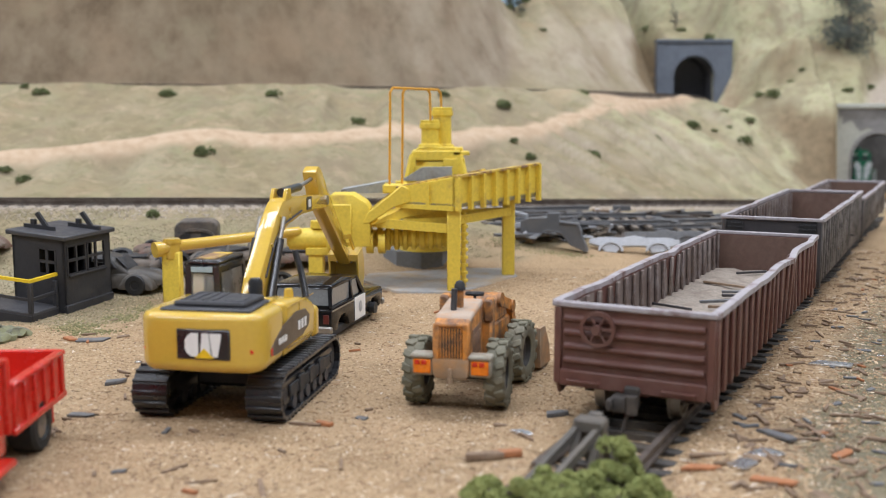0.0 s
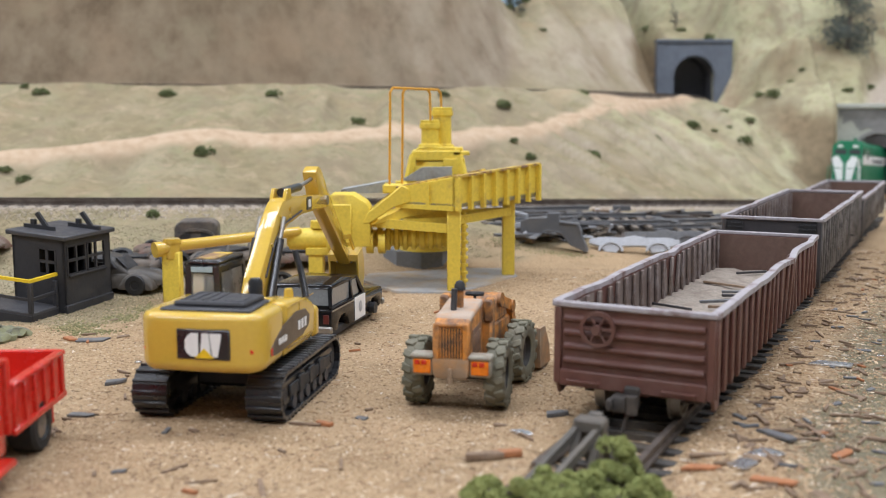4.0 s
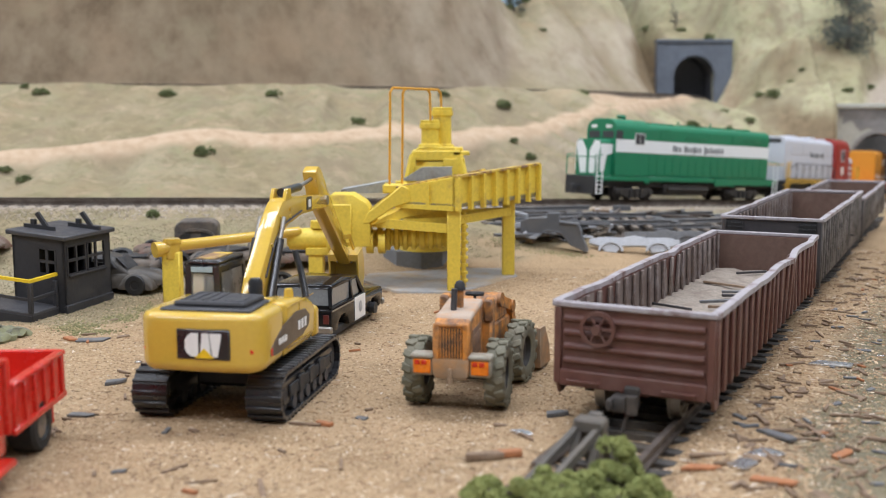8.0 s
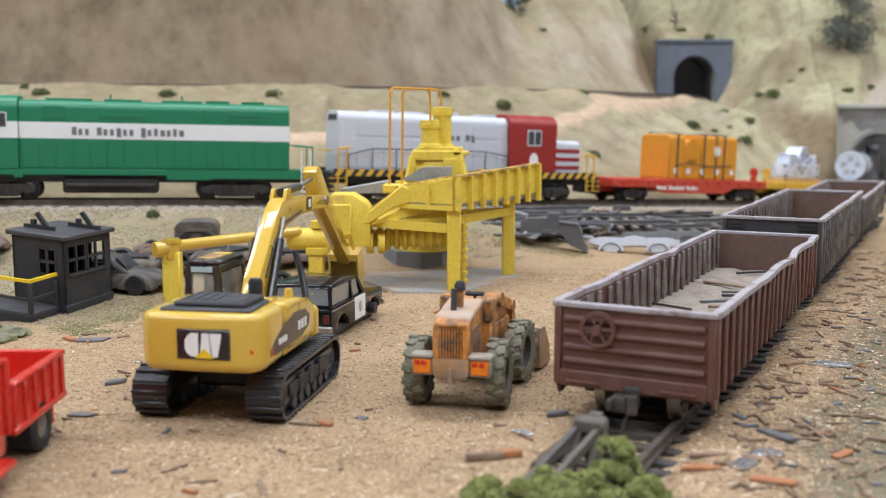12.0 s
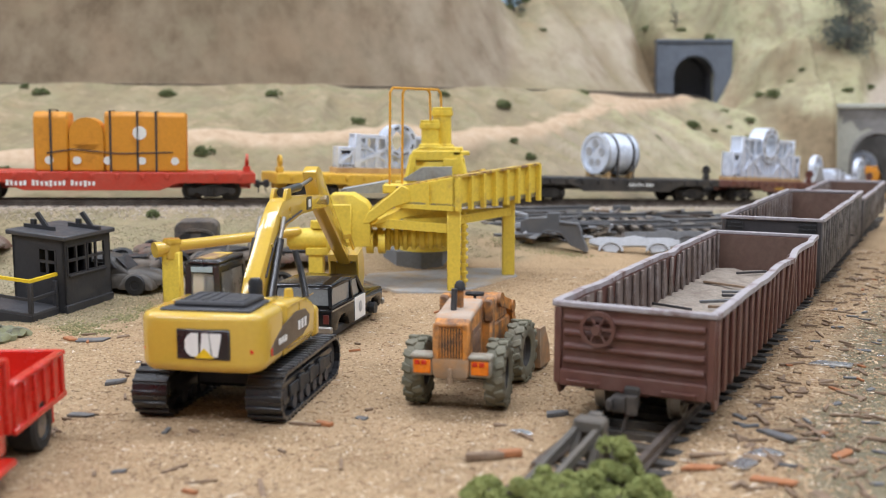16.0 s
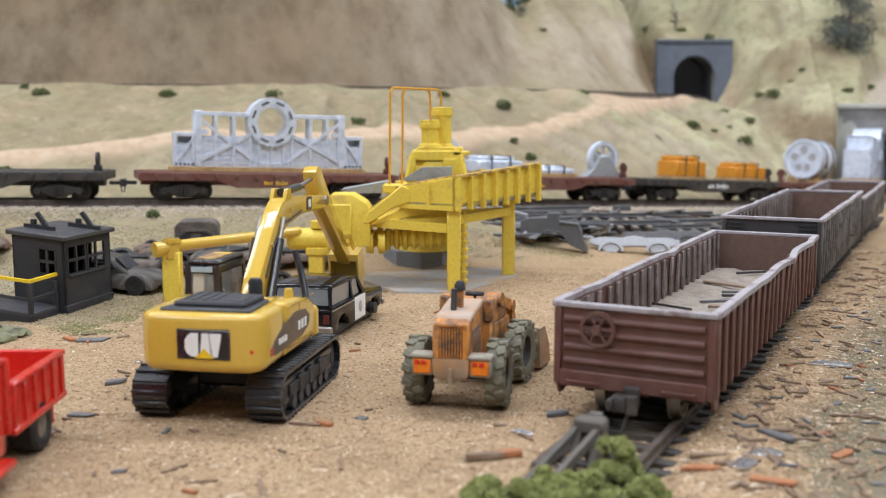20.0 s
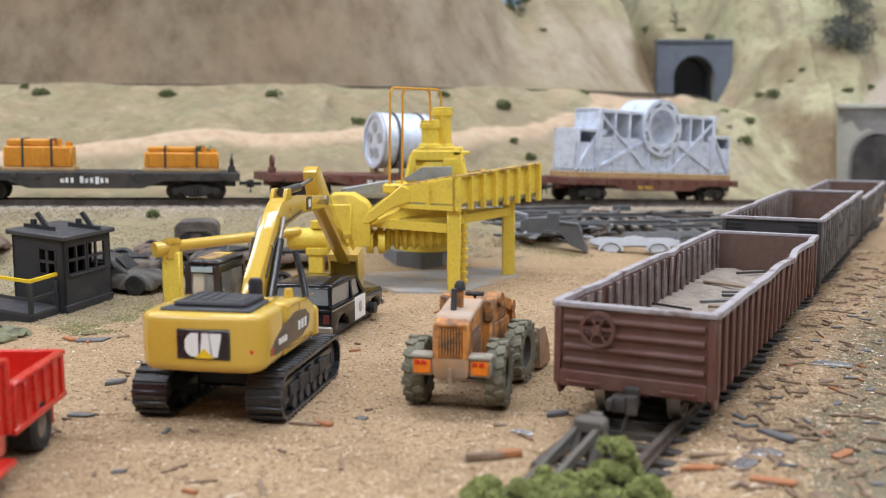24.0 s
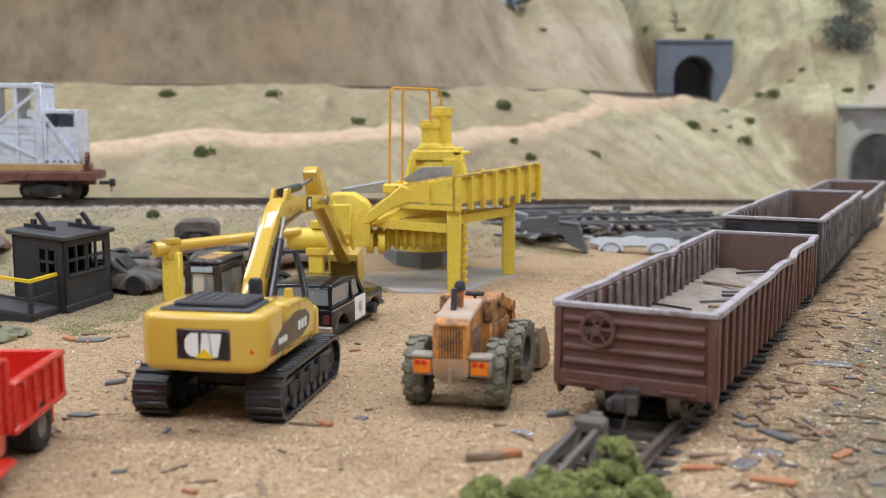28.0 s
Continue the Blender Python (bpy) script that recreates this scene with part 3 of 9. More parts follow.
    z = np.where(np.abs(off_) < 90, np.maximum(z, (crest - 26 * (off_ / 40) ** 2 + (12 * groove - 6) * sstep(4, 30, np.abs(off_))) * inside + z * (1 - inside)), z)
    # the hill over the lower portal
    pm = PORTAL_M.translation
    a = math.radians(PORTAL_TURN)
    pu = (X - pm.x) * math.cos(a) + (Y - pm.y) * math.sin(a)
    pv = -(X - pm.x) * math.sin(a) + (Y - pm.y) * math.cos(a)
    over = 82 + 74 * sstep(10, 170, pv + 0.45 * pu) + wobble(X, Y, 0.025, 31) * 7 * sstep(6, 50, pv)
    wide_ = sstep(-66, -44, pu)
    z = np.where((pv > 4) & (Y > 850), np.maximum(z, over * wide_ + z * (1 - wide_)), z)
    top_ = 84 + 0.85 * np.maximum(pv - 10, 0) + 400 * (1 - sstep(-74, -50, pu)) + wobble(X, Y, 0.05, 33) * 3
    z = np.where((pv > 4) & (Y > 850), np.minimum(z, top_), z)
    keep = (pv < 4) & (np.abs(pu) < 44) & (pv > -120)
    z = np.where(keep, np.minimum(z, bed), z)
    side = (pv <= 4) & (pu > 44) & (X > 380)
    z = np.where(side, np.maximum(z, 95 * sstep(44, 90, pu)), z)
    z = z + wobble(X, Y, 0.06, 41) * 0.8 * (Y > m + 30)
    rough = wobble(X, Y, 0.05, 5) + 0.7 * wobble(X, Y, 0.13, 15)
    near = np.interp(X, [-400, -90, -40, 20, 60, 140], [118, 112, 92, 84, 84, 70])
    yard = sstep(near - 22, near + 20, D + 20 * rough) * (1 - sstep(30, 52, su + 9 * wobble(X, Y, 0.08, 6)) * (sv < 520))
    patch = sstep(-0.1, 0.5, rough + 0.3) * (1 - sstep(-118, -88, X + 14 * rough)) * sstep(318, 345, Y)
    yard = yard * (1 - 0.75 * patch)
    dark = sstep(27, 40, su + 7 * wobble(X, Y, 0.1, 16)) * (1 - sstep(44, 66, su + 9 * wobble(X, Y, 0.07, 18))) * (Y < m - 40) * (1 - 0.8 * sstep(120, 260, sv)) * (sv < 420)
    path = (1 - sstep(0.03, 0.085, np.abs(off + 0.012 * wobble(X, Y, 0.12, 19)))) * (Y > m + 20) * (X < 300) * (t < 1)
    wide_path = sstep(0.8, 0.9, t) * (Y < u - 10) * sstep(60, 150, X) * (1 - sstep(280, 330, X))
    path = np.maximum(path, wide_path)
    bal = (1 - sstep(16, 40, np.abs(D + 6))) * sstep(-6, 8, D + 8 + 0 * X) * 0.9
    bal = np.maximum(bal, 0.8 * (1 - sstep(10, 22, np.abs(D))))
    rock = 1 - 0.85 * sstep(222, 300, X)
    ragged = wobble(X, Y, 0.06, 81) + 0.8 * wobble(X, Y, 0.2, 82)
    cut = sstep(-104, -74, pu + 12 * ragged + 0.35 * (z - 20)) * (1 - sstep(-40, -30, pu)) * sstep(-120, -70, pv + 14 * ragged) * (1 - sstep(70, 84, z + 8 * ragged)) * (Y > m + 10)
    bare = sstep(0.35, 0.9, ragged + 0.4 * wobble(X, Y, 0.022, 83)) * 0.75 * sstep(300, 350, X) * (Y > 930) * (Y < 1120)
    cut = np.maximum(cut * 0.95, bare)
    cut2 = sstep(190, 202, X + 5 * ragged) * (1 - sstep(236, 244, X)) * sstep(1012, 1030, Y) * (1 - sstep(1190, 1220, Y)) * (1 - sstep(146, 160, z))
    rock = rock * (Y > m + 16) * (1 - 0.95 * sstep(0.5, 0.78, E / wide + 0.1 * ragged) * sstep(20, 90, X))
    # Strongest in the gullies: darkens them as shade would, besides showing bare soil.
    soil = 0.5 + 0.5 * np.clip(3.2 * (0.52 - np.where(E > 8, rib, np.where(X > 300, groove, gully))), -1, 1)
    green = sstep(180, 330, X + 0.1 * (Y - 900)) * (Y > m + 16)
    green = np.maximum(green, 0.7 * sstep(60, 200, X) * sstep(0.1, 0.5, wobble(X, Y, 0.02, 71) + 0.3) * (Y > m + 16))
    pale = 1 - 0.4 * sstep(-170, 0, X - 40 + 0.36 * (z - 140) + 22 * ragged) - 0.45 * sstep(-40, 30, X - 46 + 0.36 * (z - 140) + 9 * ragged)
    return z, yard, path, bal, dark, rock, green, np.maximum(cut, cut2), pale, soil


def grid_lines(stops):
    """Lines at uneven steps: pairs of (from, step)."""
    out = []
    for (a, st), (b, _) in zip(stops, stops[1:]):
        k = max(1, int(round((b - a) / st)))
        out += list(np.linspace(a, b, k, endpoint=False))
    out.append(stops[-1][0])
    return np.array(out)


def ground_mesh():
    xs = grid_lines([(-2700, 120), (-700, 25), (-320, 5), (0, 3.6), (480, 12), (900, 60), (2700, 60)])
    ys = grid_lines([(-350, 40), (100, 6), (160, 4), (520, 4), (1120, 8), (1400, 30), (1680, 30)])
    X, Y = np.meshgrid(xs, ys)
    Z, yard, path, bal, dark, rock, green, cut, pale, soil = terrain(X, Y)
    ny, nx = X.shape
    verts = np.stack([X, Y, Z], -1).reshape(-1, 3) * MM
    a = math.radians(PORTAL_TURN)
    pm = PORTAL_M.translation
    idx = np.arange(ny * nx).reshape(ny, nx)
    quads = np.stack([idx[:-1, :-1], idx[:-1, 1:], idx[1:, 1:], idx[1:, :-1]], -1).reshape(-1, 4)
    cx = (X[:-1, :-1] + X[1:, 1:]).ravel() / 2
    cy = (Y[:-1, :-1] + Y[1:, 1:]).ravel() / 2
    zr = np.stack([Z[:-1, :-1], Z[:-1, 1:], Z[1:, 1:], Z[1:, :-1]], -1)
    steep = (zr.max(-1) - zr.min(-1)).ravel()
    pu = (cx - pm.x) * math.cos(a) + (cy - pm.y) * math.sin(a)
    pv = -(cx - pm.x) * math.sin(a) + (cy - pm.y) * math.cos(a)
    gap = (np.abs(pu) < 30) & (np.abs(pv - 4) < 16) & (steep > 25)      # the tunnel mouths
    gap |= (np.abs(cx - UPPER_PORTAL[0]) < 22) & (np.abs(cy - 1089) < 16) & (steep > 3)
    gap |= (cx > 0.456 * cy) & (cx < 900) & (cy > 992) & (cy < 1520)          # unseen opening added so lamp light reaches the hidden line
    quads = quads[~gap]
    me = bpy.data.meshes.new("ground")
    me.from_pydata(verts.tolist(), [], quads.tolist())
    col = me.color_attributes.new("cover", "FLOAT_COLOR", "POINT")
    cover = np.stack([yard, path, bal, 1 - dark], -1).reshape(-1)
    col.data.foreach_set("color", cover.astype(np.float32))
    col = me.color_attributes.new("slope", "FLOAT_COLOR", "POINT")
    col.data.foreach_set("color", np.stack([rock, green, cut, pale], -1).reshape(-1).astype(np.float32))
    col = me.color_attributes.new("gully_shade", "FLOAT_COLOR", "POINT")
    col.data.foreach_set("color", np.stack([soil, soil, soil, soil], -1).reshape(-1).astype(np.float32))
    me.shade_smooth()
    me.materials.append(GROUND)
    ob = new("ground", me)
    return tagged(ob, "sandy model yard with dry grassy hills behind", "ground", kind="structure")


ground_mesh()


def ground_z(x, y):
    return float(terrain(np.array([float(x)]), np.array([float(y)]))[0][0])


# ---- the room round the layout ----
def room():
    def slab(name, label, cat, mat, *b):
        bm = nb()
        box(bm, *b)
        return tagged(part(name, bm, mat), label, cat, kind="structure")
    slab("floor", "dull brown lino floor of the club room", "floor", FLOOR_PAINT, -2800, 2800, -2600, 1800, -1060, -1000)
    slab("ceiling", "plain off-white ceiling", "ceiling", CEILING_PAINT, -2800, 2800, -2600, 1800, 1480, 1540)
    slab("wall_south", "plain cream wall", "wall", WALL_PAINT, -2800, 2800, -2660, -2600, -1000, 1480)
    slab("wall_north", "plain cream wall behind the backdrop", "wall", WALL_PAINT, -2800, 2800, 1740, 1800, -1000, 1480)
    slab("wall_west", "plain cream wall", "wall", WALL_PAINT, -2860, -2800, -2600, 1800, -1000, 1480)
    slab("wall_east", "plain cream wall", "wall", WALL_PAINT, 2800, 2860, -2600, 1800, -1000, 1480)
    slab("backdrop", "pale blue painted sky backdrop board", "backdrop", SKY_PAINT, -2750, 2750, 1690, 1705, -100, 700)
    slab("fascia", "plain wooden front board of the layout table", "fascia", WOOD, -2700, 2700, -372, -352, -160, -2)


room()


def ceiling_lamps():
    for lx, ly in LAMP_PLACES:
        t = thing("ceiling_light", "white fluorescent ceiling light fitting", "ceiling light", pose(lx, ly, 1.425), "ceiling lights")
        bm = nb()
        box(bm, -590, 590, -150, 150, 8, 54, 4)
        part("housing", bm, WHITE, t)


ceiling_lamps()


# ---- tunnel portals ----
def arch_outline(w, h, n=14):
    """The opening: upright sides and a round head, from the foot at the left over to the right."""
    r = w / 2
    pts = [(-r, 0.0)]
    for i in range(n + 1):
        a = math.pi - math.pi * i / n
        pts.append((r * math.cos(a), h - r + r * math.sin(a)))
    pts.append((r, 0.0))
    return pts


def portal_wall(bm, W, Hh, w, h, y0, y1, bottom=0.0):
    """A wall with an arched opening, from -W/2 to W/2."""
    a = arch_outline(w, h)
    n = len(a)
    tops = [(-W / 2, bottom)] + [(-W / 2 + W * i / (n - 3), Hh) for i in range(n - 2)] + [(W / 2, bottom)]
    fr_in = [bm.verts.new((x, y0, z if z > 0 else bottom)) for x, z in a]
    fr_out = [bm.verts.new((x, y0, z)) for x, z in tops]
    bk_in = [bm.verts.new((x, y1, z if z > 0 else bottom)) for x, z in a]
    bk_out = [bm.verts.new((x, y1, z)) for x, z in tops]
    for i in range(n - 1):
        bm.faces.new((fr_in[i], fr_in[i + 1], fr_out[i + 1], fr_out[i]))
        bm.faces.new((bk_in[i + 1], bk_in[i], bk_out[i], bk_out[i + 1]))
        bm.faces.new((fr_in[i + 1], fr_in[i], bk_in[i], bk_in[i + 1]))
        bm.faces.new((fr_out[i], fr_out[i + 1], bk_out[i + 1], bk_out[i]))
    bm.faces.new((fr_in[0], fr_out[0], bk_out[0], bk_in[0]))
    bm.faces.new((fr_out[-1], fr_in[-1], bk_in[-1], bk_out[-1]))


def tube_along(bm, frames, w, h, roof=True, end=True):
    """An arched lining along the frames, with a floor; the foot of each is the rail's foot; its roof and far side may be left open."""
    a = arch_outline(w, h)
    rings = [[bm.verts.new(m @ Vector((0, -x, z))) for x, z in a] for m in frames]
    k = len(a)
    for r0, r1 in zip(rings, rings[1:]):
        for i in range(k):
            if roof or i < 9 or i == k - 1:
                bm.faces.new((r0[i], r1[i], r1[(i + 1) % k], r0[(i + 1) % k]))
    if end:
        bm.faces.new(rings[-1])


def lower_portal():
    m = PORTAL_M.translation
    t = thing("tunnel_portal", "pale concrete tunnel portal with a smoky ring round its arch", "tunnel portal", P(m.x, m.y, m.z - 6, rz=PORTAL_TURN))
    bm = nb()
    portal_wall(bm, 96, 91, 47, 67.5, -4, 10, -12)
    part("wall", bm, PORTAL_PALE, t)
    bm = nb()
    a0 = arch_outline(47.3, 67.7)
    a1 = arch_outline(52, 71)
    prism(bm, a0 + a1[::-1], -5.0, -4.1, "y")
    part("arch_ring", bm, PORTAL_SHADE, t, "smoke-darkened arch ring")
    rng = random.Random(8)
    bm = nb()
    lo = [(-34 + i * 8, 78 - 0.4 * i + rng.uniform(-3, 3) - (0 if i < 2 else 5)) for i in range(11)]
    prism(bm, [(-34, 83.6)] + lo + [(47, 83.6)], -4.5, -4.1, "y")
    part("smoke_stain", bm, PORTAL_SHADE, t, "smoke stain under the frieze")
    bm = nb()
    box(bm, -50, 50, -7.5, 13, 91.1, 96, 0.8)
    part("coping", bm, PORTAL_PALE, t)
    bm = nb()
    box(bm, -38, 48, -5.0, -4.1, 83.5, 90.6)
    part("frieze", bm, PORTAL_SHADE, t, "dark stained frieze")
    frames = []
    for s in np.arange(PORTAL_S + 6, PORTAL_S + 2300, 40):
        f = main_frame(float(s))
        f.translation.z -= 6
        frames.append(f)
    bm = nb()
    tube_along(bm, frames[:3], 62, 72, end=False)
    # Roof and east side left open here to light the tunnel from above.
    tube_along(bm, frames[2:16], 62, 72, False, False)
    tube_along(bm, frames[15:], 62, 72)
    tagged(part("tunnel_lining", bm, TUNNEL_DARK), "dark tunnel lining, its roof left open to let light in", "tunnel", kind="structure")
    bm = nb()
    box(bm, 330, 900, 985, 1660, -40, -31)
    tagged(part("baseboard", bm, WOOD), "plain wooden baseboard under the hidden line", "baseboard", kind="structure")
    # Added board: keeps the bright backdrop out of sight through the tunnel mouth.
    bm = nb()
    box(bm, 532, 800, 1400, 1408, -31, 80)
    tagged(part("back_board", bm, TUNNEL_DARK), "dark board added to block the view out through the tunnel", "board", kind="structure")


def upper_portal():
    x, y = UPPER_PORTAL
    t = thing("tunnel_portal", "dark blue-grey stone tunnel portal on the upper line", "tunnel portal", P(x, y, 89))
    bm = nb()
    portal_wall(bm, 80, 62, 43, 48, -3, 8, -8)
    part("wall", bm, PORTAL_GREY, t)
    a0, a1 = arch_outline(43.2, 48.2), arch_outline(50, 52)
    for i in range(1, len(a0) - 2):
        bm = nb()
        q = [a0[i], a0[i + 1], a1[i + 1], a1[i]]
        prism(bm, q, -4.0, -3.1, "y", 0.25)
        part("arch_stone", bm, PORTAL_GREY, t)
    bm = nb()
    box(bm, -41, 41, -4.6, 8, 62.1, 65.5, 0.6)
    part("coping", bm, PORTAL_GREY, t)
    # Closed just inside, so the hazy grey end wall fills the opening.
    frames = []
    for k in range(4):
        f = Matrix.Translation((x, y + 6 + k * 14, 88)) @ Matrix.Rotation(math.pi / 2, 4, "Z")
        frames.append(f)
    bm = nb()
    tube_along(bm, frames, 46, 50)
    tagged(part("tunnel_lining", bm, TUNNEL_HAZE), "grey lining of the short upper tunnel, haze put into its colour", "tunnel", kind="structure")


lower_portal()
upper_portal()


# ---- tracks ----
def rail_ribbon(name, frames, parent, mat):
    """Two rails along the frames, with head, web and foot."""
    prof = [(-1.1, 0.0), (-1.1, 0.5), (-0.35, 0.8), (-0.35, 1.6), (-0.65, 1.8), (-0.65, 2.5), (0.65, 2.5), (0.65, 1.8), (0.35, 1.6), (0.35, 0.8), (1.1, 0.5), (1.1, 0.0)]
    for side in (-8.6, 8.6):
        bm = nb()
        rings = [[bm.verts.new(m @ Vector((0, side + p[0], p[1] - 2.5))) for p in prof] for m in frames]
        k = len(prof)
        for r0, r1 in zip(rings, rings[1:]):
            for i in range(k):
                bm.faces.new((r0[i], r1[i], r1[(i + 1) % k], r0[(i + 1) % k]))
        bm.faces.new(rings[0])
        bm.faces.new(rings[-1][::-1])
        part(name, bm, mat, parent)


def tie_mesh():
    bm = nb()
    box(bm, -1.4, 1.4, -15.5, 15.5, -4.4, -2.45, 0.25)
    return link_mesh("tie", bm, TIE)


def flat_frame(x, y, z, ang):
    return Matrix.Translation((x, y, z)) @ Matrix.Rotation(ang, 4, "Z")


def main_track():
    t = tagged(thing("main_track", "weathered main line track on pale ballast", "track"), kind="structure")
    s0, s1 = -1900.0, PORTAL_S + 2350
    ss = np.concatenate([np.arange(s0, -500, 60), np.arange(-500, 700, 10), np.arange(700, s1, 40)])
    rail_ribbon("rail", [main_frame(float(s)) for s in ss], t, RAIL_STEEL)
    me = tie_mesh()
    near = np.arange(-300, 620, 7.6)
    for s in near:
        f = main_frame(float(s))
        f.translation *= MM
        share("tie", me, t, f)
    me.materials[0] = MAIN_TIE
    bm = nb()
    for s in np.concatenate([np.arange(s0, -304, 7.6), np.arange(624, s1, 12)]):
        box(bm, -1.4, 1.4, -15.5, 15.5, -4.4, -2.45, 0, main_frame(float(s)))
    tagged(part("far_ties", bm, MAIN_TIE, t), kind="stuff")


main_track()


def upper_track():
    t = tagged(thing("upper_track", "dark track on the upper ledge", "track"), kind="structure")
    q = UP_Q[UP_Q[:, 1] < 1250]
    frames = []
    for a, b in zip(q, q[1:]):
        d = b - a
        frames.append(flat_frame(a[0], a[1], 95.2, math.atan2(d[1], d[0])))
    rail_ribbon("rail", frames, t, RAIL_STEEL)
    bm = nb()
    L = np.concatenate([[0], np.cumsum(np.linalg.norm(np.diff(q, axis=0), axis=1))])
    for s in np.arange(0, L[-1] - 5, 8.5):
        a = np.array([np.interp(s, L, q[:, k]) for k in range(2)])
        b = np.array([np.interp(s + 2, L, q[:, k]) for k in range(2)])
        box(bm, -1.4, 1.4, -15.5, 15.5, -4.4, -2.45, 0, flat_frame(a[0], a[1], 95.2, math.atan2(b[1] - a[1], b[0] - a[0])))
    tagged(part("ties", bm, MAIN_TIE, t), kind="stuff")


upper_track()

# The spur on which the gondolas stand: origin at its end, y along it.
SPUR = flat_frame(40.49, 209.37, 4.6, -0.4749)


def spur_track():
    t = tagged(thing("spur_track", "black plastic spur track half sunk in the sandy soil", "track"), kind="structure")
    up = Matrix.Rotation(math.pi / 2, 4, "Z")
    rail_ribbon("rail", [SPUR @ Matrix.Translation((0, y, 0)) @ up for y in (-34, 250, 560)], t, RAIL_STEEL)
    me = tie_mesh()
    rng = random.Random(12)
    for y in np.arange(-57.6, 560, 7.4):
        f = SPUR @ Matrix.Translation((rng.uniform(-0.9, 0.9), y + rng.uniform(-0.7, 0.7), rng.uniform(-0.5, 0.15))) @ up @ Matrix.Rotation(math.radians(rng.uniform(-5, 5)), 4, "Z") @ Matrix.Rotation(math.radians(rng.uniform(-1.5, 1.5)), 4, "Y")
        f.translation *= MM
        share("tie", me, t, f)


spur_track()


# ---- rolling stock ----
# Each car's own axes: x towards the tunnel, y away from the yard, z up from the rail.
WHEELSETS = []


def wheelset_mesh(r=4.9, w=2.4):
    bm = nb()
    turn = Matrix.Rotation(math.pi / 2, 4, "X")
    for y in (-8.2, 8.2):
        k = 1 if y > 0 else -1
        lathe(bm, [(0, -1.3), (r * 0.55, -1.3), (r * 0.82, -0.5), (r * 0.84, -1.3), (r, -1.3), (r, 0.7), (r + 0.7, 0.9), (r + 0.7, 1.3), (0, 1.3)],
              Matrix.Translation((0, y, 0)) @ Matrix.Rotation(math.pi / 2 * k, 4, "X"), 16)
    rod(bm, (0, -9, 0), (0, 9, 0), 0.9, n=8)
    for a in range(3):
        box(bm, -0.5, 0.5, -9.9, -9.3, r * 0.2, r * 0.75, 0, Matrix.Rotation(a * 2.094, 4, "Y"))
    return link_mesh("wheelset", bm, WHEEL_DARK)


def sideframe_mesh(base, r, heavy=False):
    bm = nb()
    h = base / 2
    for y in (-11.2, 11.2):
        lo, hi = y - 0.9, y + 0.9
        if heavy:
            prism(bm, [(-h - 3.5, r + 1.6), (-h + 2, r + 2.6), (0, r + 2.6), (h - 2, r + 2.6), (h + 3.5, r + 1.6), (h + 3.5, r - 1.4), (h - 2.5, r - 1.4), (h - 5, r - 3.4), (-h + 5, r - 3.4), (-h + 2.5, r - 1.4), (-h - 3.5, r - 1.4)], lo, hi, "y", 0.3)
            for x in (-5, 0, 5):
                rod(bm, (x, y - 1.5, r - 3.0), (x, y - 1.5, r + 1.8), 1.0, n=8)
        else:
            prism(bm, [(-h - 2.2, r + 1.2), (-h + 1.5, r + 1.6), (-3, r + 3.4), (3, r + 3.4), (h - 1.5, r + 1.6), (h + 2.2, r + 1.2), (h + 2.2, r - 1.0), (h - 2.0, r - 1.0), (3.2, r - 3.2), (-3.2, r - 3.2), (-h + 2.0, r - 1.0), (-h - 2.2, r - 1.0)], lo, hi, "y", 0.3)
            for x in (-1.6, 0, 1.6):
                rod(bm, (x, y - 1.1, r - 2.2), (x, y - 1.1, r + 1.4), 0.7, n=8)
        for x in (-h, h):
            rod(bm, (x, y - 1.7, r), (x, y + 1.7, r), 1.7, n=12)
    box(bm, -2.2, 2.2, -10.5, 10.5, r - 1.2, r + 2.2, 0.3)
    return link_mesh("sideframe", bm, TRUCK_BLACK)


WHEEL_ME = wheelset_mesh()
BRIGHT_WHEEL_ME = WHEEL_ME.copy()
BRIGHT_WHEEL_ME.materials[0] = STEEL
FRAME_ME = sideframe_mesh(20, 4.9)
LOCO_FRAME_ME = sideframe_mesh(28, 5.4, True)


def bogie(parent, x, base=20, r=4.9, me=None, turning=True):
    b = share("bogie", me or FRAME_ME, parent, P(x, 0, 0))
    for k in (-1, 1):
        w = share("wheelset", WHEEL_ME, b, P(k * base / 2, 0, r))
        if turning:
            WHEELSETS.append((w, k * base / 2, r))
    return b


def coupler(parent, x, k, z=8.2):
    bm = nb()
    bar(bm, (x, 0, z), (x + k * 5.5, 0, z), 1.8, 1.8)
    box(bm, min(x + k * 5, x + k * 7.6), max(x + k * 5, x + k * 7.6), -1.2, 2.0, z - 2, z + 2, 0.4)
    rod(bm, (x + k * 5.2, 0, z), (x + k * 6.2, -1.2, z - 4.6), 0.3, n=6)
    part("coupler", bm, BLACK_DULL, parent)


def bars_text(parent, words, x0, z0, h, y, mat, pitch=0.85, depth=0.15, gap=0.12):
    """Plain upright strokes in place of lettering, as a row of short bars."""
    x = x0
    for n in words:
        bm = nb()
        for i in range(n):
            k = h * (0.8 if i == 0 else 0.62 + 0.14 * ((i * 7 + n) % 3 == 0))
            box(bm, x, x + h * pitch * (0.5 if i % 3 else 0.62), y - depth, y, z0 - (0.16 * h if (i * 5 + n) % 7 == 0 else 0), z0 + k)
            x += h * pitch * 0.86
        x += h * 0.5
        part("lettering", bm, mat, parent)


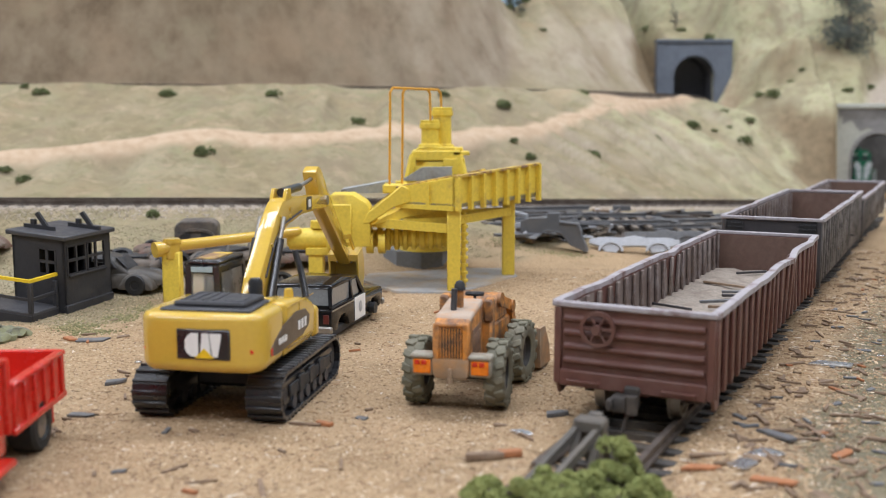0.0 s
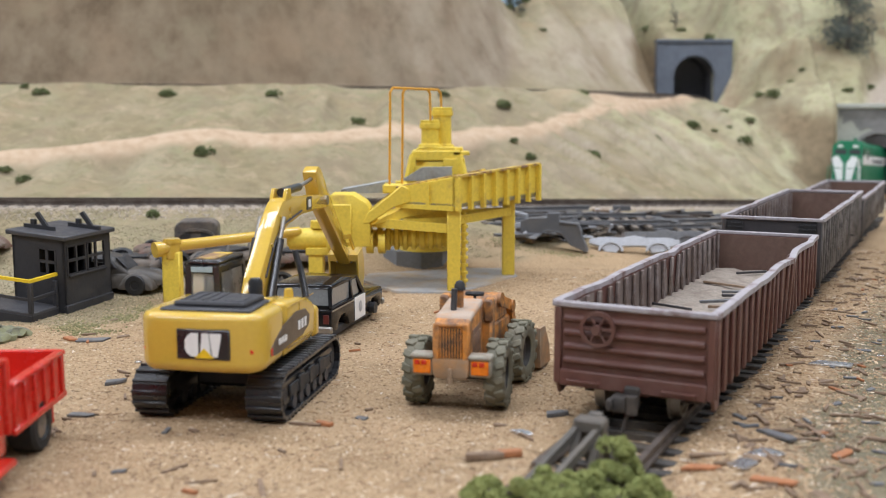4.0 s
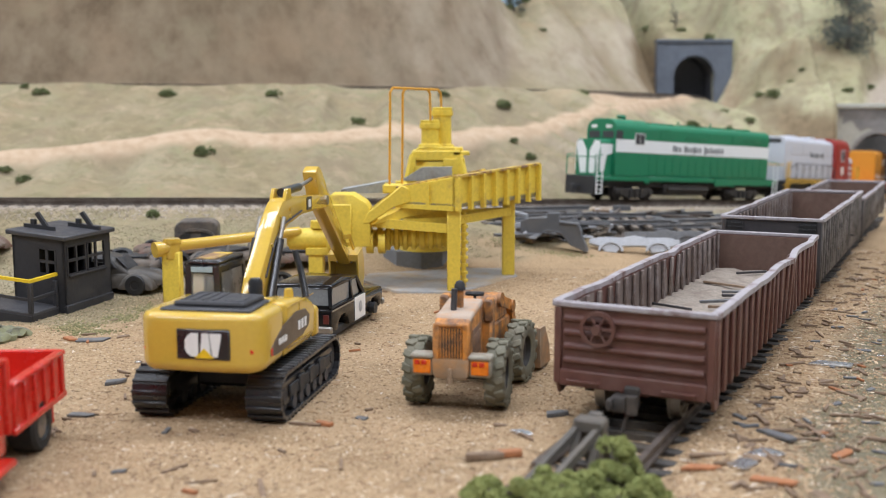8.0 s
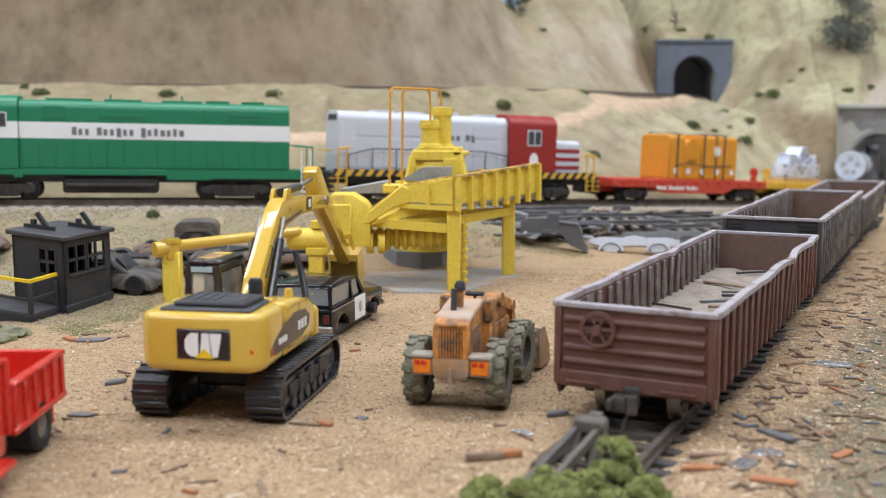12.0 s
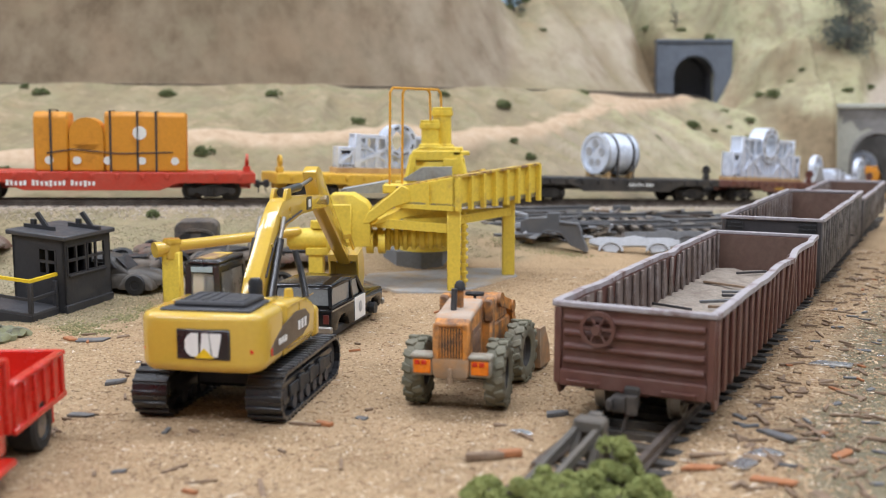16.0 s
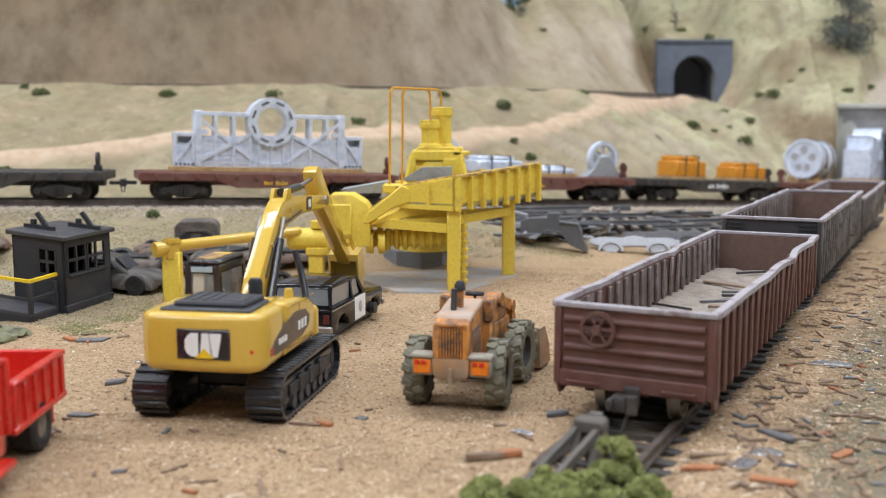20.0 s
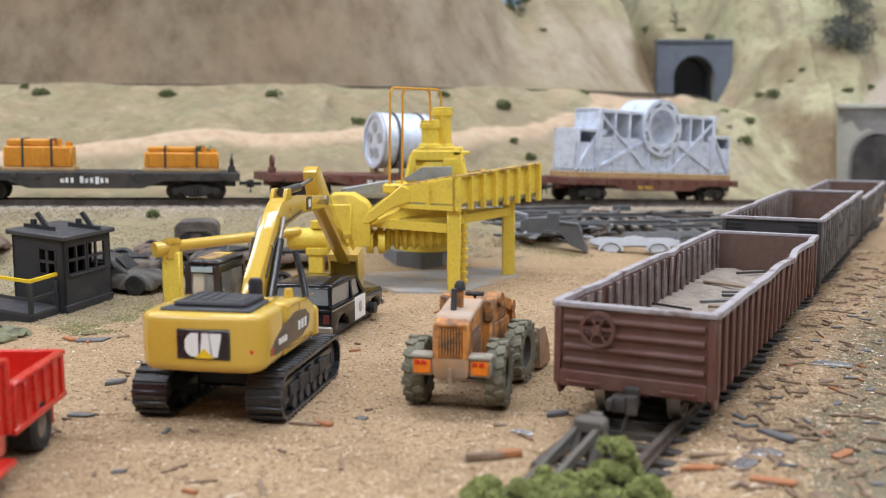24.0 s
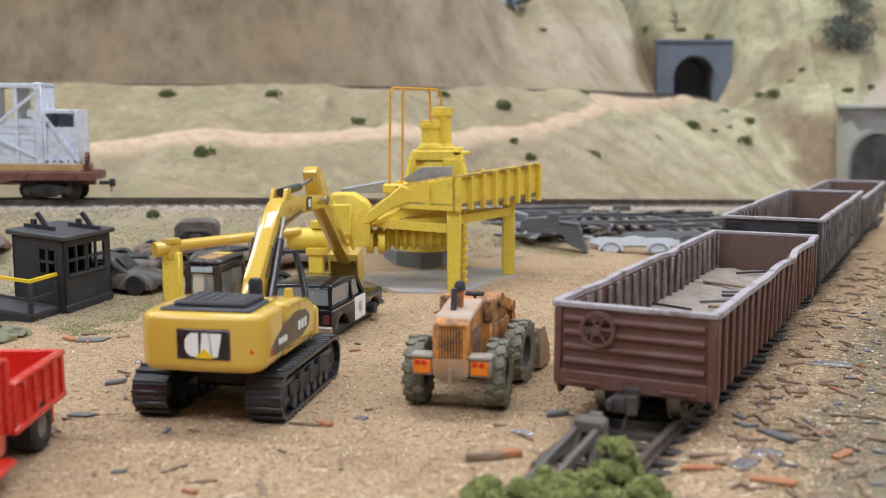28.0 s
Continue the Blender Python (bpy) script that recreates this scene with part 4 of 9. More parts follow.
def brake_wheel(parent, x, y, z, mat, r=3.2):
    bm = nb()
    m = Matrix.Translation((x, y, z)) @ Matrix.Rotation(math.pi / 2, 4, "Y")
    lathe(bm, [(r - 0.9, -0.6), (r, -0.6), (r, 0.6), (r - 0.9, 0.6), (r - 0.9, -0.6)], m, 18)
    lathe(bm, [(0, -0.3), (r - 0.8, -0.3), (r - 0.8, 0.1), (0, 0.1)], m, 18)
    for a in range(5):
        rod(bm, m @ Vector((0, 0, 0)), m @ Vector((r * math.cos(a * 1.2566), r * math.sin(a * 1.2566), 0)), 0.35, n=6)
    bar(bm, (x, y, z - 6), (x, y, z), 2.0, 2.0)
    box(bm, x - 1.8, x + 1.8, y - 1.8, y + 1.8, z - 6.2, z - 3.2, 0.3)
    return part("brake_wheel", bm, mat, parent)


def flatcar(L, mat, label, stripe=None, deck=None, depth=4.2, belly=6.0, bend=0.28, base=19, inset=22, wheel_end=1, group="flat cars of the moving train"):
    t = thing("flat_car", label, "flat car", group=group)
    h = L / 2
    top = 14.2
    zb, zm = top - depth, top - belly - 1.5
    c = h * bend
    bm = nb()
    for y0, y1 in ((-14.6, -13.4), (13.4, 14.6)):
        prism(bm, [(-h, top), (-h, zb), (-h + inset + 16, zb), (-h + inset + 26, zm), (h - inset - 26, zm), (h - inset - 16, zb), (h, zb), (h, top)], y0, y1, "y", 0.25)
    box(bm, -h, -h + 1.2, -13.5, 13.5, zb, top, 0.2)
    box(bm, h - 1.2, h, -13.5, 13.5, zb, top, 0.2)
    box(bm, -h + 2, h - 2, -3, 3, zm + 0.6, top - 1.4)
    for x in np.linspace(-h + 12, h - 12, 11):
        box(bm, x - 0.5, x + 0.5, -13.4, 13.4, zb + 0.6, top - 0.8)
    part("underframe", bm, mat, t)
    bm = nb()
    box(bm, -1.75, 1.75, -13.2, 13.2, top - 0.9, top + 0.3, 0.15)
    me = link_mesh("plank", bm, deck or mat)
    n = int((L - 4) / 3.8)
    for i in range(n):
        share("plank", me, t, P(-h + 2 + (i + 0.5) * (L - 4) / n, 0, 0))
    bm = nb()
    box(bm, -0.9, 0.9, -15.6, -14.5, top - 3.0, top - 0.8, 0.2)
    me2 = link_mesh("stake_pocket", bm, mat)
    for i in range(13):
        x = -h + 8 + i * (L - 16) / 12
        share("stake_pocket", me2, t, P(x, 0, 0))
    for k in (-1, 1):
        bogie(t, k * (h - inset), base)
        coupler(t, k * h, k)
    if wheel_end:
        brake_wheel(t, wheel_end * (h - 4), -6, top + 6.5, mat)
    return t


TOP = 14.5      # the flat cars' deck over the rail


def hood(bm, x0, x1, w, z0, z1, r=3.0, bevel=0.3):
    """A long body with a rounded roof, pulled along x."""
    pts = [(-w, z0), (w, z0), (w, z1 - r)]
    for i in range(1, 6):
        a = i / 6 * math.pi / 2
        pts.append((w - r * (1 - math.cos(a)) * 1.3, z1 - r + r * math.sin(a)))
    pts += [(-p[0], p[1]) for p in pts[:2:-1]]
    pts.append((-w, z1 - r))
    prism(bm, pts, x0, x1, "x", bevel)


def loco_steps(parent, x, mat, z0=5.5, z1=27, y=-12.9):
    bm = nb()
    for dx in (-2.4, 2.4):
        bar(bm, (x + dx, y, z0), (x + dx, y, z1), 0.6, 0.6)
    for i in range(5):
        box(bm, x - 2.4, x + 2.4, y - 0.6, y + 0.8, z0 + i * 2.6, z0 + 0.5 + i * 2.6)
    part("steps", bm, mat, parent)


def green_loco():
    t = thing("locomotive", "green diesel locomotive with a broad white side stripe", "locomotive")
    bm = nb()
    box(bm, -96, 96, -12.6, 12.6, 12.6, 15.6, 0.3)
    for x0, x1 in ((22, 44),):
        box(bm, x0, x1, -12.9, -12.2, 10.5, 15.6)
    box(bm, 22, 92, -12.85, -12.3, 11.2, 15.7)
    box(bm, -50, -46, -12.85, -12.3, 11.4, 15.6)
    part("frame", bm, GREEN_PAINT, t)
    bm = nb()
    hood(bm, -47.5, 84, 11.6, 15.7, 49.6, 4.5)
    part("long_hood", bm, GREEN_PAINT, t)
    bm = nb()
    hood(bm, -79, -47.6, 12.8, 15.7, 51.6, 7.0)
    cab = part("cab", bm, GREEN_PAINT, t)
    bm = nb()
    hood(bm, -90, -79.1, 10.4, 15.7, 38.2, 2.5)
    part("nose", bm, GREEN_PAINT, t)
    # stripe
    bm = nb()
    for y in (-1, 1):
        box(bm, -47.4, 84.05, y * 11.66 - 0.08, y * 11.66 + 0.08, 30.6, 38.6)
        box(bm, -79.05, -47.6, y * 12.86 - 0.08, y * 12.86 + 0.08, 30.6, 38.6)
        prism(bm, [(-90.05, 18.0), (-86.5, 18.0), (-84.5, 28.5), (-79.1, 29.5), (-79.1, 35.4), (-90.05, 35.4)], y * 10.46 - 0.08, y * 10.46 + 0.08, "y")
    part("stripe", bm, STRIPE_WHITE, t, "broad white stripe")
    bm = nb()
    for k in (-1, 1):
        prism(bm, [(k * 1.2, 17), (k * 6.0, 17), (k * 10.2, 34), (k * 9.6, 37), (k * 5.5, 37.6), (k * 1.2, 31)], -90.25, -89.95, "x")
    part("nose_chevron", bm, STRIPE_WHITE, t, "white bands on the nose")
    bm = nb()
    box(bm, -62, -52.5, -13.1, -12.9, 35.4, 43.0, 0.2)
    part("side_window", bm, WHITE, cab, "white-framed side window")
    bm = nb()
    for x in (-61.3, -56.9):
        box(bm, x, x + 3.9, -13.2, -13.05, 36.0, 42.5)
    part("pane", bm, DARK_GREY, cab)
    bm = nb()
    for y in (-10.5, 1.2):
        box(bm, -79.25, -78.95, y, y + 9.3, 39.3, 43.6, 0.1)
    part("windscreen", bm, DARK_GREY, cab)
    bm = nb()
    for y in (-8.5, 4.0):
        box(bm, -79.5, -78.9, y, y + 4.5, 45.4, 47.4, 0.2)
    part("number_board", bm, WHITE, cab, "lit white number boards")
    bm = nb()
    box(bm, -79.15, -78.9, -12.9, -12.4, 38.8, 44.0)
    box(bm, -78.8, -73.5, -13.1, -12.82, 38.9, 44.0)
    part("quarter_window", bm, DARK_GREY, cab)
    bars_text(t, (3, 6, 7), -23, 32.4, 5.0, -11.8, LETTER_GREY, 0.72)
    # hood doors and grilles
    for i in range(16):
        bm = nb()
        x = -46 + i * 8
        box(bm, x, x + 7.4, -11.85, -11.5, 16.5, 29.6, 0.12)
        box(bm, x + 6.4, x + 6.8, -12.1, -11.8, 22, 24)
        part("hood_door", bm, GREEN_PAINT, t)
    for x0, x1, z0, z1 in ((-36, -26, 40, 46.5), (-10, 12, 41, 43), (40, 42, 40, 46), (52, 74, 41, 41.8), (52, 74, 43, 43.8)):
        bm = nb()
        box(bm, x0, x1, -11.9, -11.5, z0, z1, 0.1)
        part("hood_grille", bm, GREEN_PAINT, t)
    for x0, x1 in ((-36, -14), (-8, 10), (20, 40)):
        bm = nb()
        box(bm, x0, x1, -4, 4, 49.3, 50.6, 0.3)
        part("roof_hatch", bm, GREEN_PAINT, t)
    for x in (48, 66):
        bm = nb()
        lathe(bm, [(0, 50.8), (6, 50.8), (6, 49), (0, 49)], Matrix.Translation((x, 0, 0)), 20)
        part("roof_fan", bm, GREEN_PAINT, t)
    # running gear
    bm = nb()
    box(bm, -28, 18, -11, 11, 3.6, 11.5, 1.2)
    rod(bm, (-26, -11.6, 7.6), (16, -11.6, 7.6), 1.3)
    part("fuel_tank", bm, TRUCK_BLACK, t)
    bm = nb()
    box(bm, -92, 92, -9, 9, 9, 12.6)
    box(bm, -96.5, -94.5, -12.5, 12.5, 4.0, 15.5, 0.3)
    box(bm, 94.5, 96.5, -12.5, 12.5, 4.0, 15.5, 0.3)
    part("pilot", bm, BLACK_DULL, t)
    for x in (-58, 56):
        bogie(t, x, 28, 5.4, LOCO_FRAME_ME)
    coupler(t, -96, -1)
    coupler(t, 96, 1)
    for x in (-92.5, 92.5):
        loco_steps(t, x, STRIPE_WHITE, 4.5, 29 if x < 0 else 26)
    for pts in ([(-96, -12.2, 15.6), (-96, -12.2, 28), (-90, -12.2, 28.5)], [(-96, 12.2, 15.6), (-96, 12.2, 28), (-90, 12.2, 28.5)],
                [(96, -12.2, 15.6), (96, -12.2, 28), (86, -12.2, 28.5)], [(96, 12.2, 15.6), (96, 12.2, 28), (86, 12.2, 28.5)], [(-96, -12, 27), (-96, 12, 27)]):
        bm = nb()
        wire(bm, pts, 0.35)
        part("handrail", bm, GREEN_PAINT, t)
    bm = nb()
    rod(bm, (-69, -3, 53.0), (-62, -3, 53.0), 0.8, 1.5)
    part("horn", bm, GREEN_PAINT, t)
    for x in (-5, 30):
        bm = nb()
        rod(bm, (x, 0, 50), (x, 0, 53), 0.5)
        part("antenna", bm, GREEN_PAINT, t)
    return t


def grey_loco():
    t = thing("locomotive", "light grey diesel locomotive with a red cab and striped walkway", "locomotive")
    bm = nb()
    box(bm, -87, 87, -12.6, 12.6, 13.6, 15.4, 0.2)
    part("frame", bm, BLACK_DULL, t)
    bm = nb()
    prism(bm, [(0, 13.6), (3, 13.6), (5.6, 17.2), (2.6, 17.2)], -12.87, -12.63, "y")
    me = link_mesh("sill_stripe", bm, FLAT_YELLOW)
    for i in range(29):
        share("sill_stripe", me, t, P(-86 + i * 6, 0, 0), "yellow slanting stripe")
    bm = nb()
    for y in (-12.6, 12.6):
        box(bm, -86.5, 86.5, y - 0.1, y + 0.1, 13.5, 17.3)
    part("sill", bm, BLACK_DULL, t)
    bm = nb()
    hood(bm, -83, 23, 9.6, 15.5, 48.6, 4.5)
    part("long_hood", bm, LOCO_GREY, t)
    bm = nb()
    hood(bm, 56, 75, 9.4, 15.5, 36.5, 3.0)
    part("short_hood", bm, LOCO_GREY, t)
    bm = nb()
    for z in (19, 24, 29):
        for y in (-9.5, 9.5):
            box(bm, 56.1, 75.05, y - 0.1, y + 0.1, z, z + 2.3)
    part("hood_stripes", bm, LOCO_RED, t)
    bm = nb()
    hood(bm, 23.1, 56, 12.6, 15.5, 50.8, 6.5)
    cab = part("cab", bm, LOCO_RED, t)
    bm = nb()
    box(bm, 35, 45, -12.8, -12.5, 32.5, 42, 0.2)
    part("side_window", bm, LOCO_GREY, cab, "grey-framed side window")
    bm = nb()
    box(bm, 35.8, 39.6, -12.9, -12.7, 33.4, 41.2)
    box(bm, 40.4, 44.2, -12.9, -12.7, 33.4, 41.2)
    part("pane", bm, DARK_GREY, cab)
    bm = nb()
    lathe(bm, [(0, 0), (3.0, 0), (3.0, 0.15), (0, 0.15)], Matrix.Translation((40, -12.62, 24.5)) @ Matrix.Rotation(math.pi / 2, 4, "X") @ Matrix.Diagonal((1, 1.35, 1, 1)), 20)
    part("emblem", bm, WHITE, cab, "plain white oval emblem")
    bars_text(t, (6, 2), -30, 34.2, 4.4, -9.75, LETTER_GREY, 1.0)
    for i in range(13):
        bm = nb()
        x = -80 + i * 8
        box(bm, x, x + 7.5, -9.85, -9.5, 18, 34, 0.12)
        part("hood_door", bm, LOCO_GREY, t)
    for x0, x1, z0, z1 in ((-46, -30, 36, 44), (-72, -52, 35.5, 43), (0, 16, 36, 43)):
        bm = nb()
        box(bm, x0, x1, -9.9, -9.5, z0, z1, 0.1)
        part("hood_grille", bm, LOCO_GREY, t)
    for x, z in ((-60, 49.6), (-42, 49.4), (-20, 50.2), (6, 49.6)):
        bm = nb()
        box(bm, x, x + 12, -5, 4, 48.2, z, 0.3)
        part("roof_hatch", bm, LOCO_GREY, t)
    bm = nb()
    box(bm, -83.3, -82.9, -6, 6, 43.5, 46.5, 0.1)
    part("number_board", bm, DARK_GREY, t)
    bm = nb()
    pts = [(-78, -12.2, 25)] + [(-78 + i * 14.2, -12.2, 28.5) for i in range(1, 7)] + [(22, -12.2, 26)]
    wire(bm, pts, 0.35)
    rail = part("handrail", bm, DARK_GREY, t)
    for p in pts:
        bm = nb()
        rod(bm, (p[0], p[1], 15.4), p, 0.3, n=6)
        part("stanchion", bm, DARK_GREY, rail)
    bm = nb()
    for x, k in ((-84, -1), (84, 1)):
        wire(bm, [(x, -12.4, 6), (x, -12.4, 28), (x - k * 7, -12.4, 29)], 0.55)
        wire(bm, [(x - k * 5, -12.4, 6), (x - k * 5, -12.4, 28)], 0.55)
        for z in (6, 9, 12):
            box(bm, x - 5, x + 5, -12.9, -11.5, z, z + 0.5)
        wire(bm, [(x + k * 3, -11, 27), (x + k * 3, 11, 27)], 0.4)
    part("steps", bm, FLAT_YELLOW, t, "yellow corner steps and grab rails")
    bm = nb()
    box(bm, -24, 20, -10.5, 10.5, 3.6, 13.4, 1.0)
    part("fuel_tank", bm, DARK_GREY, t)
    bm = nb()
    box(bm, -86, 86, -8.5, 8.5, 9.5, 13.5)
    box(bm, -88, -86, -12.5, 12.5, 4.5, 15.5, 0.3)
    box(bm, 86, 88, -12.5, 12.5, 4.5, 15.5, 0.3)
    part("pilot", bm, BLACK_DULL, t)
    for x in (-52, 50):
        bogie(t, x, 28, 5.4, LOCO_FRAME_ME)
    coupler(t, -87, -1)
    coupler(t, 87, 1)
    return t


# ---- loads ----
def load_at(ob, x, y=0, z=TOP):
    ob.matrix_basis = P(x, y, z)
    return ob


def straps(bm, xs, w, z1, z0=0.0):
    for x in xs:
        for y in (-w, w):
            bar(bm, (x, y, z0), (x, y, z1), 1.0, 0.4)
        bar(bm, (x, -w, z1), (x, w, z1), 1.0, 0.4)


def orange_crates(x):
    t = thing("machine_load", "orange tarpaulin-covered machine cases strapped down with black straps", "machine load")
    bm = nb()
    hood(bm, -36, -20, 12.5, 0, 29.5, 4, 0.8)
    part("case", bm, ORANGE_CRATE, t, smooth=False)
    bm = nb()
    hood(bm, -19.8, -3, 12.0, 0, 22, 8, 0.6)
    lathe(bm, [(0, -12.2), (8.2, -12.2), (8.2, 12), (0, 12)], Matrix.Translation((-11.5, 0, 18.5)) @ Matrix.Rotation(math.pi / 2, 4, "X"), 24)
    part("round_case", bm, ORANGE_CRATE, t)
    bm = nb()
    hood(bm, -2.8, 37, 12.5, 0, 30.0, 3, 0.8)
    part("case", bm, ORANGE_CRATE, t)
    bm = nb()
    for i, px in enumerate((-29, -16, -1.5, 15, 31)):
        lathe(bm, [(0, 0), (2.0, 0), (2.0, 0.5), (1.2, 0.5), (1.2, 0.2), (0, 0.2)], Matrix.Translation((px, -12.4, 5.5)) @ Matrix.Rotation(math.pi / 2, 4, "X"), 14)
    lathe(bm, [(0, 0), (3.4, 0), (3.4, 0.6), (0, 0.6)], Matrix.Translation((14, -12.4, 19.5)) @ Matrix.Rotation(math.pi / 2, 4, "X"), 18)
    part("port", bm, WHITE, t, "pale round ports")
    bm = nb()
    straps(bm, (-28, 0, 13, 22), 12.8, 30.3)
    wire(bm, [(-30, -12.9, 9), (-18, -12.9, 11), (4, -12.9, 9), (30, -12.9, 10)], 0.3)
    part("straps", bm, STRAP, t, "black straps")
    return load_at(t, x)


def ring_frame(x, half, r_out, r_in, zc, inner, outer, z_in, z_out, thick, label, base=3.2, dx=0.0, mat=None):
    """A cast frame with a bored ring in the middle, ribbed wings at two heights and a timber foot."""
    t = thing("machine_load", label, "machine load")
    mat = mat or SILVER
    bm = nb()
    box(bm, -half - 1.5, half + 1.5, -thick - 1, thick + 1, 0, base, 0.2)
    part("timber_base", bm, WOOD, t, "pale timber base")
    bm = nb()
    m = Matrix.Translation((dx, 0, zc)) @ Matrix.Rotation(math.pi / 2, 4, "X")
    lathe(bm, [(r_in, -thick - 1.5), (r_out, -thick - 1.5), (r_out, thick + 1.5), (r_in, thick + 1.5), (r_in, -thick - 1.5)], m, 40, False)
    part("ring", bm, mat, t)
    ring = t.children[-1]
    for i in range(8):
        bm = nb()
        box(bm, -r_out * 0.17, r_out * 0.17, -thick - 1.8, -thick - 1.4, (r_in + r_out) / 2 - 0.5, (r_in + r_out) / 2 + 0.5, 0,
            Matrix.Translation((dx, 0, zc)) @ Matrix.Rotation((i + 0.5) * math.pi / 4, 4, "Y"))
        part("ring_slot", bm, DARK_GREY, ring)

    def piece(name, x0, x1, y0, y1, z0, z1, bevel=0.0, under=None):
        bm = nb()
        box(bm, x0, x1, y0, y1, z0, z1, bevel)
        return part(name, bm, mat, under or t)

    def stay(a, b, w, h, under):
        bm = nb()
        bar(bm, a, b, w, h)
        part("brace", bm, mat, under)
    for k in (-1, 1):
        a, b, c = dx + k * (r_out * 0.82), k * inner, k * outer
        lo, hi = min(a, b), max(a, b)
        w = hi - lo
        wing = piece("back_plate", lo, hi, thick - 1.2, thick, base, z_in * 0.6)
        piece("top_plate", lo, hi, -thick, thick, z_in - 2.2, z_in, 0.2, wing)
        piece("front_plate", lo, hi, -thick + 1, -thick + 2.2, base, z_in * 0.6, 0, wing)
        for i in range(6):
            zz = base + 1.5 + i * (z_in * 0.6 - base - 2) / 6
            piece("ledge", lo, hi, -thick + 0.6, -thick + 1.1, zz, zz + 0.9, 0, wing)
        out_ = hi if k > 0 else lo
        piece("end_post", out_ - 3.4 if k > 0 else out_, out_ if k > 0 else out_ + 3.4, -thick - 0.6, thick, base, z_in + 0.4, 0.3, wing)
        piece("lug", out_ - 7 if k > 0 else out_ + 3.4, out_ - 3.4 if k > 0 else out_ + 7, -thick, -thick + 1.4, z_in * 0.62, z_in * 0.7, 0, wing)
        for f in (0.02, 0.36, 0.68, 0.98):
            xx = lo + w * f
            piece("rib", xx - 0.8, xx + 0.8, -thick, thick, base, z_in - 2, 0.15, wing)
        stay((a, -thick + 0.5, zc - r_out * 0.5), (b, -thick + 0.5, base + 2.0), 1.6, 1.8, wing)
        stay((b, -thick + 0.5, z_in - 2), (dx + k * r_out * 0.6, -thick + 0.5, base + 2.0), 1.4, 1.4, wing)
        lo, hi = min(b, c), max(b, c)
        wing = piece("back_plate", lo, hi, thick - 1.2, thick, base, z_out)
        piece("front_plate", lo, hi, -thick + 1.2, -thick + 2.2, base, z_out * 0.72, 0, wing)
        piece("top_plate", lo, hi, -thick, thick, z_out - 2.0, z_out, 0.2, wing)
        for xx in (lo + 0.8, hi - 0.8):
            piece("rib", xx - 0.8, xx + 0.8, -thick, thick, base, z_out - 1.9, 0.15, wing)
        stay((b, -thick + 0.5, z_out - 2), (c, -thick + 0.5, base + 1.0), 1.4, 1.4, wing)
        piece("foot", lo, hi, -thick, thick, base, base + 1.6, 0, wing)
        for i in range(5):
            xx = lo + (hi - lo) * (i + 0.5) / 5
            bm = nb()
            rod(bm, (xx, -thick - 0.4, base + 1.2), (xx, -thick + 0.2, base + 1.2), 0.6, n=8)
            part("bolt", bm, DARK_GREY, wing)
    lo = dx - r_out * 0.8
    hi = dx + r_out * 0.8
    foot = piece("pedestal", lo, hi, thick - 1.2, thick, base, zc - r_in * 0.9)
    piece("front_plate", lo, hi, -thick + 1.2, -thick + 2.2, base, zc - r_in * 1.05, 0, foot)
    piece("foot", lo, hi, -thick, thick, base, base + 2.4, 0.2, foot)
    for f in (-0.5, 0, 0.5):
        piece("rib", dx + f * r_out - 0.7, dx + f * r_out + 0.7, -thick, thick, base, zc - r_in - 0.5, 0.15, foot)
    return load_at(t, x)


def steel_drum(x, r, L, label, cradle=2.0):
    t = thing("steel_drum_load", label, "drum load")
    zc = r + cradle
    m = Matrix.Translation((0, 0, zc)) @ Matrix.Rotation(math.pi / 2, 4, "Y")
    bm = nb()
    h = L / 2
    lathe(bm, [(0, -h + 0.8), (r - 2.2, -h + 0.8), (r - 2.2, -h), (r, -h), (r, h), (r - 2.2, h), (r - 2.2, h - 0.8), (0, h - 0.8)], m, 40)
    part("shell", bm, SILVER, t)
    bm = nb()
    for f in (-0.46, 0.46):
        lathe(bm, [(r, f * L - 0.5), (r + 0.5, f * L - 0.5), (r + 0.5, f * L + 0.5), (r, f * L + 0.5)], m, 40)
    part("hoop", bm, SILVER_SHADE, t)
    bm = nb()
    for f in (-0.2, 0.3):
        lathe(bm, [(r + 0.1, f * L - 0.7), (r + 0.7, f * L - 0.7), (r + 0.7, f * L + 0.7), (r + 0.1, f * L + 0.7)], m, 40)
        for y in (-r, r):
            bar(bm, (f * L, y * 1.03, 0), (f * L, y * 1.03, zc), 1.2, 0.4)
    part("straps", bm, STRAP, t, "black straps")
    for k in (-1, 1):
        for y, z, q in ((-r * 0.45, r * 0.1, 0.2), (r * 0.45, r * 0.1, 0.2), (-r * 0.22, -r * 0.42, 0.17), (r * 0.22, -r * 0.42, 0.17), (0.0, r * 0.48, 0.2)):
            bm = nb()
            lathe(bm, [(0, 0), (r * q, 0), (r * q, 0.4), (r * q * 0.75, 0.4), (r * q * 0.7, 0.15), (0, 0.15)], Matrix.Translation((k * (h - 0.7), y, zc + z)) @ Matrix.Rotation(k * math.pi / 2, 4, "Y"), 14)
            part("end_port", bm, SILVER_SHADE, t, "dull grey round port")
    bm = nb()
    for f in (-0.35, 0.35):
        prism(bm, [(-r * 0.8, 0), (r * 0.8, 0), (r * 0.8, zc * 0.28), (r * 0.35, cradle * 0.4), (-r * 0.35, cradle * 0.4), (-r * 0.8, zc * 0.28)], f * L - 1.2, f * L + 1.2, "x")
    part("cradle", bm, WOOD, t, "timber cradle")
    return load_at(t, x)


